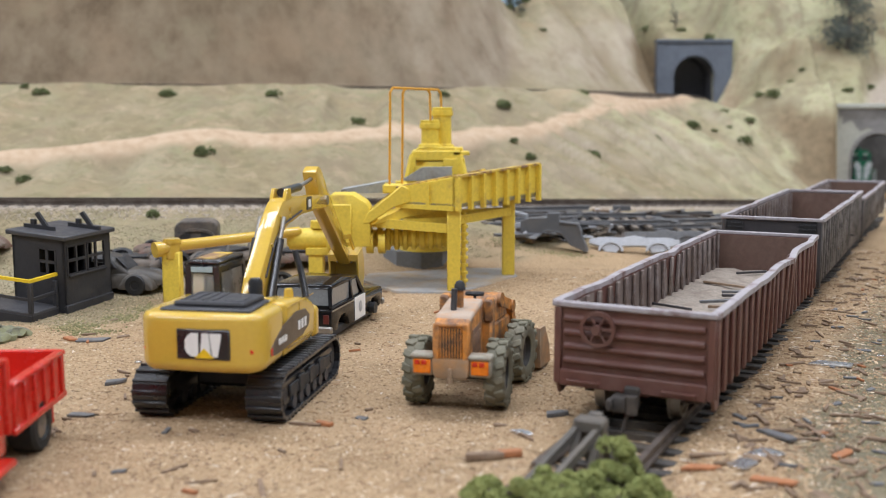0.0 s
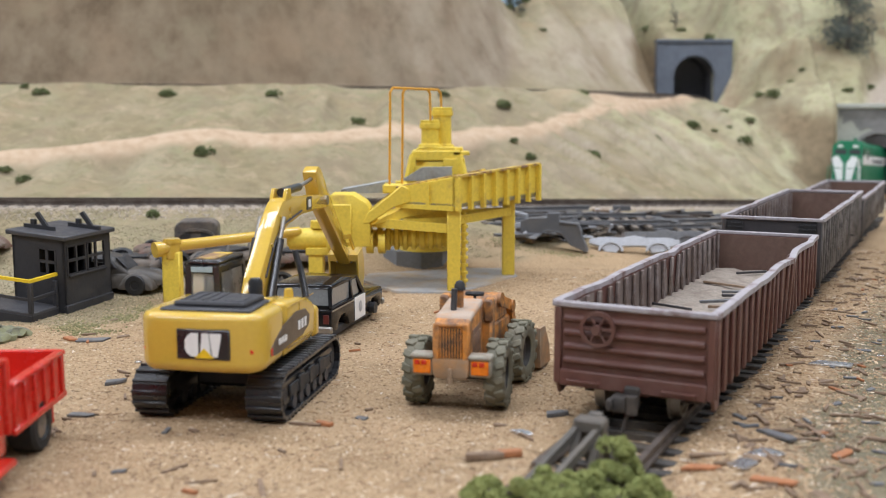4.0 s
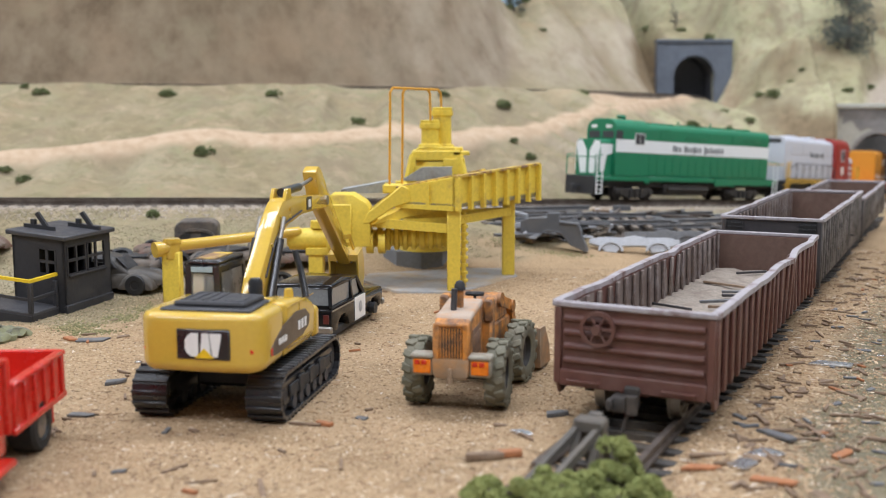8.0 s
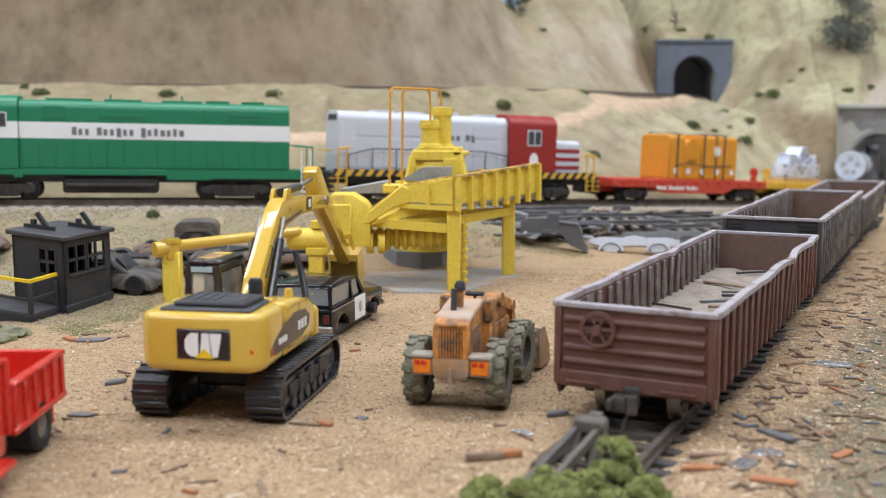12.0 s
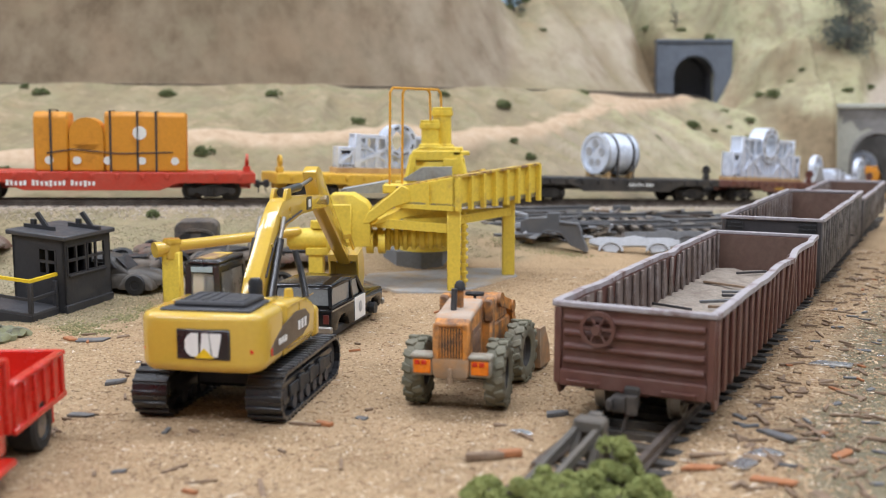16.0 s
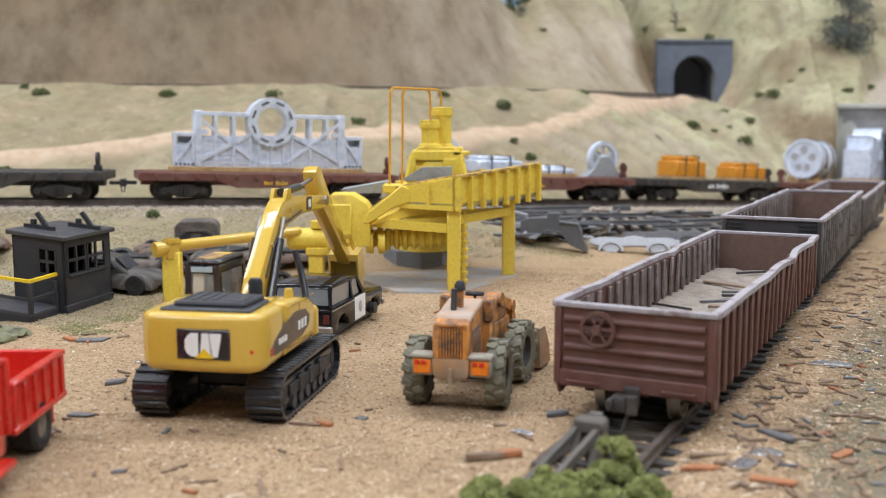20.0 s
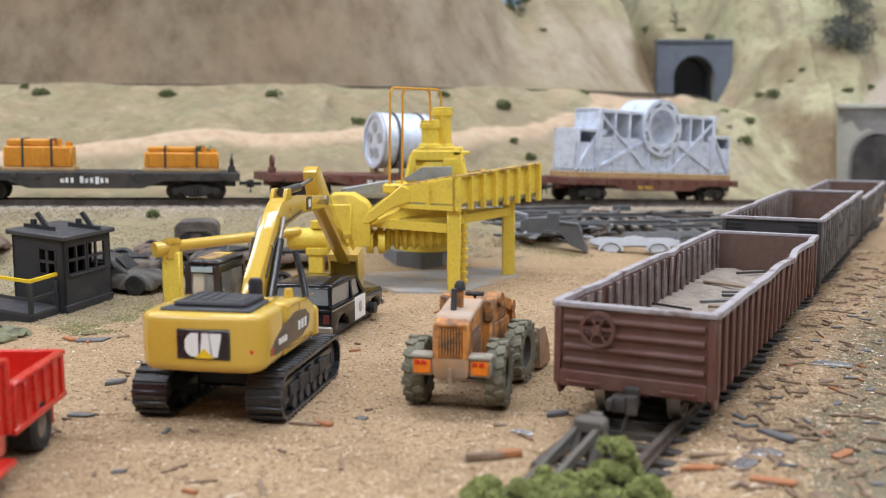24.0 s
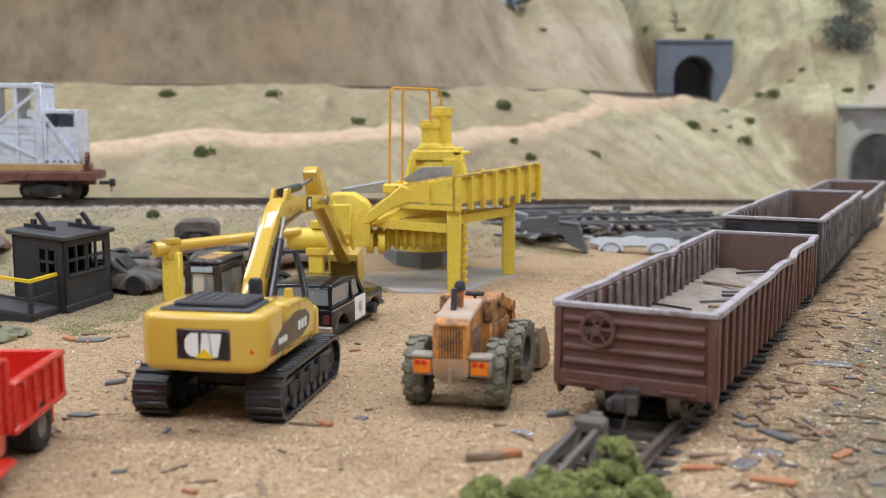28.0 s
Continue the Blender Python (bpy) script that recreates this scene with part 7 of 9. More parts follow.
# ---- the yellow crushing plant ----
def crusher():
    t = thing("crushing_plant", "weathered yellow rock crushing plant on a concrete slab", "crushing plant", P(0, 430, 0))

    def W(x, y, z):
        return (x, y - 430, z)
    Y = CRUSHER_YELLOW
    bm = nb()
    prism(bm, [(-36, -2), (-19, -33), (6, -35.5), (33, 9), (30, 30), (-30, 32)], -1.5, 1.0, "z", 0.2)
    part("slab", bm, DUSTY_SLAB, t, "thin grey concrete slab strewn with sand")
    bm = nb()
    lathe(bm, [(0, 1.0), (15.5, 1.0), (15.5, 9.2), (0, 9.2)], Matrix.Translation((-13, 40, 0)) @ Matrix.Rotation(0.2, 4, "Z"), 8, False)
    part("plinth", bm, PLINTH_GREY, t, "eight-sided concrete plinth")
    # posts
    for x, y, h in ((4.4, 399.5, 35.0), (29.0, 441, 35.2)):
        bm = nb()
        box(bm, x - 2.7, x + 2.7, y - 432.7, y - 427.3, 0.9, h, 0.35)
        part("post", bm, Y, t)
    bm = nb()
    bar(bm, W(4.4, 402, 29.0), W(29, 439, 29.5), 2.2, 3.6)
    part("beam", bm, Y, t)
    bm = nb()
    bar(bm, W(-31, 415, 27.0), W(2, 399.5, 26.0), 2.4, 3.6)
    part("beam", bm, Y, t)
    bm = nb()
    bar(bm, W(29, 439, 29.5), W(-16, 431, 28.5), 2.0, 3.2)
    part("beam", bm, Y, t)
    bm = nb()
    wire(bm, [W(8.5, 408, 1), W(8.5, 408, 32)], 1.0)
    for i in range(9):
        rod(bm, W(8.5, 408, 3 + i * 3.2), W(8.5, 408, 4.2 + i * 3.2), 1.9, n=10)
    part("chain_leg", bm, Y, t)
    # feeder trough: corner a, long side to b, short side to c
    a, b, c = Vector(W(4.7, 395, 0)), Vector(W(42.7, 450, 0)), Vector(W(-18.3, 411, 0))
    u = (b - a).normalized()
    v = (c - a).normalized()
    Lu, Lv = (b - a).length, (c - a).length

    def at(p, q, z):
        return a + u * p + v * q + Vector((0, 0, z))

    def slab4(bm, p):
        vs = [bm.verts.new(q) for q in p]
        for f in ((0, 1, 2, 3), (7, 6, 5, 4), (0, 4, 5, 1), (1, 5, 6, 2), (2, 6, 7, 3), (3, 7, 4, 0)):
            bm.faces.new([vs[i] for i in f])
    bm = nb()
    slab4(bm, [at(0, 0, 34.4), at(Lu, 0, 35.0), at(Lu, Lv, 35.0), at(0, Lv, 34.4), at(0, 0, 36.0), at(Lu, 0, 37.0), at(Lu, Lv, 37.0), at(0, Lv, 36.0)])
    part("trough_floor", bm, CONCRETE, t, "grey trough floor")
    for q, zn, zf in ((0.0, 46.6, 49.6), (Lv - 1.2, 41.5, 46.0)):
        bm = nb()
        slab4(bm, [at(0, q, 34.4), at(Lu, q, 35.0), at(Lu, q + 1.2, 35.0), at(0, q + 1.2, 34.4), at(0, q, zn), at(Lu, q, zf), at(Lu, q + 1.2, zf), at(0, q + 1.2, zn)])
        wall = part("trough_side", bm, Y, t)
        bm = nb()
        d = -1.4 if q == 0 else 2.4
        slab4(bm, [at(0, q + d, zn - 0.2), at(Lu, q + d, zf - 0.2), at(Lu, q + 1.2, zf - 0.2), at(0, q + 1.2, zn - 0.2), at(0, q + d, zn + 0.7), at(Lu, q + d, zf + 0.7), at(Lu, q + 1.2, zf + 0.7), at(0, q + 1.2, zn + 0.7)])
        part("trough_flange", bm, CRUSHER_RUST, wall, "rusty top flange")
        for i in range(8):
            p = 1.0 + i * (Lu - 2) / 7
            z1 = zn + (zf - zn) * p / Lu
            bm = nb()
            lo, hi = (q - 1.9, q) if q == 0 else (q + 1.2, q + 3.0)
            slab4(bm, [at(p - 0.9, lo, 33.4), at(p + 0.9, lo, 33.4), at(p + 0.9, hi, 33.4), at(p - 0.9, hi, 33.4), at(p - 0.9, lo, z1), at(p + 0.9, lo, z1), at(p + 0.9, hi, z1), at(p - 0.9, hi, z1)])
            part("trough_rib", bm, Y, wall)
    bm = nb()
    slab4(bm, [at(0, 0, 34.4), at(1.2, 0, 34.4), at(1.2, Lv, 34.4), at(0, Lv, 34.4), at(0, 0, 46.4), at(1.2, 0, 46.4), at(1.2, Lv, 42.0), at(0, Lv, 42.0)])
    slab4(bm, [at(-1.0, 0.4, 33.4), at(0.2, 0.4, 33.4), at(0.2, Lv, 33.4), at(-1.0, Lv, 33.4), at(-1.0, 0.4, 35.2), at(0.2, 0.4, 35.2), at(0.2, Lv, 35.2), at(-1.0, Lv, 35.2)])
    slab4(bm, [at(-0.9, 12, 35), at(0, 12, 35), at(0, 13.6, 35), at(-0.9, 13.6, 35), at(-0.9, 12, 43.6), at(0, 12, 43.6), at(0, 13.6, 43.3), at(-0.9, 13.6, 43.3)])
    part("trough_end", bm, Y, t)
    # sloping underside and throat
    bm = nb()
    prism(bm, [(-30, 26.0), (4, 33.2), (4, 34.2), (-14, 34.4), (-24, 30.0)], -20, 4, "y", 0.3)
    part("throat", bm, Y, t)
    for y in (-22.5, 2.5):
        bm = nb()
        prism(bm, [(-33, 27), (-31, 31.5), (-22, 38.6), (-17, 42.8), (-14, 41.5), (-13, 36.0), (-20, 33.8), (-30, 27.2)], y, y + 1.6, "y", 0.4)
        part("cheek_plate", bm, Y, t)
    # gear case and its feet
    bm = nb()
    prism(bm, [(-48, 16.5), (-48, 34), (-46, 39.0), (-37, 39.0), (-31.5, 35.5), (-30, 33), (-30, 17.5)], -22, -6, "y", 0.6, seg=2)
    case = part("gear_case", bm, Y, t)
    bm = nb()
    box(bm, -45.5, -37.5, -23.0, -21.8, 19, 35, 0.4)
    part("case_cover", bm, Y, case)
    bm = nb()
    rod(bm, (-64, -14, 19.8), (-47, -14, 19.8), 4.6, n=20)
    rod(bm, (-65, -14, 19.8), (-62, -14, 19.8), 3.2, n=20)
    rod(bm, (-52, -14, 24.5), (-52, -14, 27.5), 3.4, n=16)
    part("motor", bm, Y, t)
    bm = nb()
    box(bm, -57, -38, -19, -9, 13.4, 16.6, 0.4)
    box(bm, -56, -50, -18, -10, -1, 13.5, 0.4)
    box(bm, -42, -37, -18, -10, -1, 13.5, 0.4)
    part("motor_stand", bm, Y, t)
    # ribbed screw drum
    bm = nb()
    prof = [(0, 0), (4.2, 0)]
    for i in range(9):
        z = 4 + i * 3.6
        prof += [(3.6, z), (5.3 - i * 0.1, z + 0.4), (5.3 - i * 0.1, z + 2.0), (3.6, z + 2.5)]
    prof += [(3.2, 38), (0, 38)]
    lathe(bm, prof, Matrix.Translation((-32, -8, 19.4)) @ Matrix.Rotation(math.pi / 2, 4, "Y"), 22)
    part("screw_drum", bm, Y, t)
    for x in (-30.5, -25.5):
        bm = nb()
        rod(bm, (x - 1.4, -14.5, 18.2), (x + 1.4, -14.5, 18.2), 4.4, n=22)
        part("pulley", bm, Y, t)
    # tower
    bm = nb()
    lathe(bm, [(0, 9.2), (12.5, 9.2), (12, 14), (10.5, 22), (11, 36), (14.5, 41), (0, 41)], Matrix.Translation((-8, 36, 0)), 20)
    part("crusher_bowl", bm, Y, t)
    bm = nb()
    for s in ((-1, -1), (1, -1), (1, 1), (-1, 1)):
        bar(bm, (-3 + s[0] * 13.4, 30 + s[1] * 11, 40.5), (-3 + s[0] * 10.4, 30 + s[1] * 9, 53.5), 2.4, 2.4)
    box(bm, -16.5, 10.5, 19, 41, 40.2, 43.0, 0.3)
    box(bm, -14.5, 9.0, 20.6, 39, 46.6, 48.6, 0.3)
    box(bm, -14, 8, 21.0, 39, 51.0, 55.6, 0.5)
    box(bm, 0, 9.8, 20.0, 22, 42.5, 52, 0.2)
    box(bm, -15.0, -12.4, 20.4, 22, 42.5, 52, 0.2)
    tower = part("tower", bm, Y, t)
    bm = nb()
    prism(bm, [(-13, 55.4), (7, 55.4), (5, 57.2), (-11, 57.2)], 22, 38, "y", 0.3)
    box(bm, 0, 9, 24, 36, 55.3, 57.0, 0.3)
    box(bm, 4.5, 12.0, 21, 33, 53.5, 55.2, 0.3)
    part("tower_cap", bm, Y, tower)
    bm = nb()
    lathe(bm, [(0, 42.8), (12.0, 42.8), (10, 50.5), (0, 50.5)], Matrix.Translation((-3, 31, 0)), 18)
    part("tower_core", bm, Y, tower)
    for x, y, r, z0, z1 in ((-5.9, 27, 4.1, 57.0, 69.2), (-0.4, 34, 4.4, 56.8, 75.0)):
        bm = nb()
        lathe(bm, [(0, z0), (r + 1.2, z0), (r + 1.0, z0 + 1.2), (r - 0.1, z0 + 1.6), (r - 0.2, z1 - 4.2), (r + 0.6, z1 - 3.6), (r + 0.6, z1 - 1.6), (r + 0.2, z1 - 1.4), (r + 0.3, z1 - 0.2), (r - 0.4, z1), (0, z1)], Matrix.Translation((x, y, 0)), 20)
        part("chimney", bm, Y, tower, "turned yellow stack with a collar")
    # grey hopper plates
    bm = nb()
    prism(bm, [(-19, 42.5), (4, 42.5), (4, 48.6), (-9, 48.6)], 13, 16, "y")
    part("hopper_plate", bm, CONCRETE, t, "grey sloping plate")
    bm = nb()
    prism(bm, [(-44, 37.6), (-23, 38.0), (-23, 43.2), (-44, 39.4)], 2, 14, "y")
    part("belt", bm, CONCRETE, t, "grey conveyor belt")
    # wire hoops
    for x0, y0, x1, y1 in ((-22.6, 423, -1.0, 452), (-17.6, 430, -5.8, 449)):
        bm = nb()
        top = 82.6
        pts = [W(x0, y0, 41.5), W(x0 + 0.5, y0, top - 2), W(x0 + 1.6, y0 + 1, top), W(x1 - 1.2, y1 - 1, top), W(x1, y1, top - 1.6), W(x1 + 0.2, y1, 69 if x1 < -3 else 75)]
        wire(bm, pts, 0.52, 8)
        part("hoop", bm, WIRE_ORANGE, t, "orange-yellow wire hoop")
    bm = nb()
    box(bm, -25.5, -15.5, -9, 2, 38.5, 42.2, 0.5)
    part("hoop_foot", bm, Y, t)
    # feed pipe on its post
    bm = nb()
    rod(bm, W(-103, 377, 21.6), W(-60, 414, 23.2), 2.15, n=18)
    pipe = part("feed_pipe", bm, CAT_YELLOW, t, "clean yellow feed pipe")
    bm = nb()
    box(bm, -106.4, -99.6, -55.6, -50.4, -1, 19.6, 0.5)
    part("pipe_post", bm, CRUSHER_YELLOW, t)
    bm = nb()
    rod(bm, W(-107.6, 373.2, 20.8), W(-103, 377, 21.4), 2.4, n=18)
    rod(bm, W(-103, 377, 17), W(-103, 377, 24.6), 3.1, n=18)
    rod(bm, W(-103, 377, 23.0), W(-103, 377, 24.0), 3.5, n=18)
    rod(bm, W(-108.4, 372.5, 20.7), W(-106.4, 374.2, 20.9), 3.0, n=18)
    part("pipe_tee", bm, CAT_YELLOW, pipe)


crusher()


# ---- the black shed ----
def wall_with_holes(bm, L, z0, z1, th, holes, put):
    """A wall of length L with rectangular openings (a, b, za, zb); put maps (along, across, up) into the thing."""
    xs = sorted({0.0, L, *[h[0] for h in holes], *[h[1] for h in holes]})
    for a, b in zip(xs, xs[1:]):
        mid = (a + b) / 2
        cut = sorted([(h[2], h[3]) for h in holes if h[0] < mid < h[1]])
        z = z0
        for za, zb in cut + [(z1, z1)]:
            if za > z:
                put(bm, a, b, 0, th, z, za)
            z = zb


def shed():
    t = thing("shed", "small matt black yard shed with paned windows and flat roof", "shed", P(-135.3, 353.7, ground_z(-140, 360), rz=-12))
    bm = nb()
    wall_with_holes(bm, 20.5, 0, 26.5, 0.9, [(10.0, 17.4, 13.2, 23.0)], lambda b, x0, x1, y0, y1, z0, z1: box(b, x0 - 20.5, x1 - 20.5, y0, y1, z0, z1))
    part("front_wall", bm, SHED_BLACK, t)
    bm = nb()
    wall_with_holes(bm, 31.0, 0, 26.5, 0.9, [(1.6, 13.8, 13.4, 24.4), (14.6, 26.8, 13.4, 24.4)], lambda b, x0, x1, y0, y1, z0, z1: box(b, -y1, -y0, x0, x1, z0, z1))
    part("side_wall", bm, SHED_BLACK, t)
    bm = nb()
    wall_with_holes(bm, 31.0, 0, 26.5, 0.9, [], lambda b, x0, x1, y0, y1, z0, z1: box(b, -20.5 + y0, -20.5 + y1, x0, x1, z0, z1))
    part("side_wall", bm, SHED_BLACK, t)
    bm = nb()
    wall_with_holes(bm, 20.5, 0, 26.5, 0.9, [(12.8, 18.6, 14.0, 24.4)], lambda b, x0, x1, y0, y1, z0, z1: box(b, x0 - 20.5, x1 - 20.5, 31 - y1, 31 - y0, z0, z1))
    part("back_wall", bm, SHED_BLACK, t)

    def window(y0, y1, z0, z1, x, axis):
        bm = nb()

        def bx(a, b, za, zb):
            if axis == "y":
                box(bm, x - 0.5, x + 0.25, a, b, za, zb)
            else:
                box(bm, a, b, x - 0.25, x + 0.5, za, zb)
        bx(y0, y0 + 0.8, z0, z1)
        bx(y1 - 0.6, y1, z0, z1)
        bx(y0, y1, z0, z0 + 0.7)
        bx(y0, y1, z1 - 0.6, z1)
        bx((y0 + y1) / 2 - 0.5, (y0 + y1) / 2 + 0.5, z0, z1)
        bx(y0, y1, (z0 + z1) / 2 - 0.5, (z0 + z1) / 2 + 0.5)
        part("window_frame", bm, SHED_BLACK, t)
    window(1.6, 13.8, 13.4, 24.4, 0.0, "y")
    window(14.6, 26.8, 13.4, 24.4, 0.0, "y")
    window(-10.5, -3.1, 13.2, 23.0, 0.0, "x")
    bm = nb()
    box(bm, -0.6, 0.7, 2.4, 27.2, 12.8, 13.6, 0.15)
    part("window_sill", bm, SHED_BLACK, t)
    bm = nb()
    box(bm, -22.1, 1.6, -1.6, 32.6, 26.5, 28.2, 0.35)
    part("roof", bm, DARK_GREY, t, "flat dark roof with an overhang")
    for x, y, w, lean_ in ((-14.5, 8.0, 12, 40), (-5.0, 22.0, 13, 52)):
        bm = nb()
        bar(bm, (x - w / 2, y, 28.9), (x + w / 2, y, 28.9), 1.4, 1.4)
        bar(bm, (x + 3.2, y, 28.8), (x + 3.2 - 4.0, y, 34.0), 1.3, 1.6)
        bar(bm, (x - 2.6, y + 0.4, 29), (x - 2.6, y + 0.4, 31.4), 1.6, 1.6, (0, 1, 0))
        part("roof_brace", bm, SHED_BLACK, t)
    bm = nb()
    box(bm, -20.4, 0, 0.9, 31, 0.1, 1.0)
    part("shed_floor", bm, SHED_BLACK, t)
    # deck and railing
    bm = nb()
    box(bm, -40, -2.6, -16.4, -0.2, 1.6, 2.8, 0.2)
    part("deck", bm, DARK_GREY, t, "grey plank deck")
    bm = nb()
    box(bm, -40, -2.8, -16.8, -16.0, -5.0, 1.8)
    box(bm, -3.4, -2.6, -16, -0.3, -3.0, 1.8)
    part("deck_skirt", bm, SHED_BLACK, t)
    for x, y in ((-3.2, -16.0), (-17, -16.0), (-31, -16.0), (-3.2, -1.2)):
        bm = nb()
        box(bm, x - 0.75, x + 0.75, y - 0.75, y + 0.75, 2.6, 13.4 if y < -2 else 12.0, 0.15)
        part("deck_post", bm, SHED_BLACK, t)
    bm = nb()
    bar(bm, (-40, -16.0, 7.4), (-3.2, -16.0, 7.4), 0.8, 1.0)
    part("middle_rail", bm, SHED_BLACK, t)
    bm = nb()
    bar(bm, (-3.2, -16.0, 7.4), (-3.2, -0.5, 7.8), 0.8, 1.0)
    part("middle_rail", bm, SHED_BLACK, t)
    bm = nb()
    bar(bm, (-40, -16.0, 13.9), (-2.8, -16.0, 13.9), 1.0, 1.1)
    part("hand_rail", bm, YELLOW_RAIL, t, "yellow hand rail")
    bm = nb()
    bar(bm, (-3.2, -16.5, 13.9), (-3.2, -0.2, 14.2), 1.0, 1.1)
    part("hand_rail", bm, YELLOW_RAIL, t, "yellow hand rail")
    bm = nb()
    box(bm, -0.5, 0.8, -0.4, 31.2, 0.0, 3.0, 0.2)
    part("base_board", bm, SHED_BLACK, t)
    for ob in t.children:               # the shed was glued together out of level: it rises away from its corner
        for v in ob.data.vertices:
            v.co.z -= 0.1 * v.co.x


shed()


# ---- the red dump truck ----
def dump_truck():
    t = thing("dump_truck", "glossy red toy dump truck with a ribbed tipping bed", "dump truck", P(-94.4, 203.5, 0, rz=2))
    R = DUMP_RED
    bm = nb()
    box(bm, -10, 10, -15.5, 12.5, 8.4, 9.6, 0.2)
    part("bed_floor", bm, R, t)
    for x in (-1, 1):
        bm = nb()
        box(bm, min(x * 9.4, x * 10.4), max(x * 9.4, x * 10.4), -15.8, 12.8, 8.6, 17.8, 0.2)
        wall = part("bed_side", bm, R, t)
        bm = nb()
        box(bm, min(x * 9.2, x * 11.2), max(x * 9.2, x * 11.2), -16, 13, 17.6, 18.8, 0.3)
        part("top_rail", bm, R, wall)
        bm = nb()
        box(bm, min(x * 10.2, x * 11.2), max(x * 10.2, x * 11.2), -16, 13, 8.2, 9.6, 0.25)
        part("bottom_rail", bm, R, wall)
        for i in range(6):
            y = -14.6 + i * 5.3
            bm = nb()
            box(bm, min(x * 10.3, x * 11.0), max(x * 10.3, x * 11.0), y - 0.7, y + 0.7, 9.4, 17.8, 0.2)
            part("bed_rib", bm, R, wall)
    bm = nb()
    box(bm, -10.2, 10.2, 12.0, 13.4, 8.6, 18.8, 0.25)
    part("tailgate", bm, R, t)
    bm = nb()
    box(bm, -10.4, 10.4, -17.2, -15.6, 8.6, 23.8, 0.5, seg=2)
    box(bm, -10.0, 10.0, -24, -16.6, 22.6, 24.0, 0.4)
    part("headboard", bm, R, t)
    bm = nb()
    prism(bm, [(-17.5, 5.0), (-17.5, 23.0), (-19, 24.2), (-31, 23.6), (-35, 15.0), (-50, 14.0), (-52, 12.0), (-52, 5.0)], -9.8, 9.8, "x", 0.9, seg=3)
    cab = part("cab", bm, R, t)
    bm = nb()
    prism(bm, [(-20.5, 15.5), (-20.5, 21.8), (-29.5, 21.5), (-32.4, 15.5)], 9.75, 10.0, "x")
    part("side_window", bm, WIN_GLASS, cab)
    bm = nb()
    box(bm, 9.7, 10.5, -24.0, -21.4, 13.2, 14.0, 0.2)
    part("door_handle", bm, STEEL, cab)
    bm = nb()
    box(bm, 8.0, 12.4, -34, -19.0, 3.4, 5.0, 0.5)
    part("running_board", bm, R, t)
    bm = nb()
    box(bm, 9.2, 10.2, 6.0, 7.0, 4.0, 9.0, 0.1)
    part("mud_flap", bm, R, t)
    bm = nb()
    box(bm, -4.5, 4.5, -48, 12, 5.0, 8.3, 0.4)
    part("chassis", bm, BLACK_DULL, t)
    for y in (0.0, -41.0):
        for x in (-7.6, 7.6):
            bm = nb()
            m = Matrix.Translation((x, y, 5.6)) @ Matrix.Rotation(math.pi / 2, 4, "Y")
            lathe(bm, [(0, -2.4), (2.8, -2.4), (3.2, -2.9), (5.0, -2.9), (5.6, -2.2), (5.6, 2.2), (5.0, 2.9), (3.2, 2.9), (2.8, 2.4), (0, 2.4)], m, 28)
            w = part("wheel", bm, BLACK_TYRE, t)
            bm = nb()
            k = 1 if x > 0 else -1
            lathe(bm, [(0, 2.0), (1.2, 2.9), (2.7, 2.45), (2.7, 2.0)], m @ (Matrix.Identity(4) if k > 0 else Matrix.Rotation(math.pi, 4, "X")), 18)
            part("hub", bm, STEEL, w)


dump_truck()


# ---- scrapped cars and parts by the shed ----
def shell(bm, stations, n=14, power=2.6):
    """A rounded body through cross-sections (x, half width, bottom, top)."""
    rings = []
    for x, hw, z0, z1 in stations:
        ring = []
        for i in range(n + 1):
            a = math.pi * i / n
            c, q = math.cos(a), math.sin(a)
            ring.append(bm.verts.new((x, -hw * math.copysign(abs(c) ** (2 / power), c), z0 + (z1 - z0) * q ** (2 / power))))
        rings.append(ring)
    for r0, r1 in zip(rings, rings[1:]):
        for i in range(n):
            bm.faces.new((r0[i], r0[i + 1], r1[i + 1], r1[i]))
        bm.faces.new((r0[n], r0[0], r1[0], r1[n]))
    bm.faces.new(rings[0][::-1])
    bm.faces.new(rings[-1])


def dent(bm, seed, k=0.7):
    for v in bm.verts:
        v.co += Vector((noise.noise(v.co * 0.22 + Vector((seed, 0, 0))), noise.noise(v.co * 0.22 + Vector((0, seed, 0))), noise.noise(v.co * 0.22 + Vector((0, 0, seed))))) * k


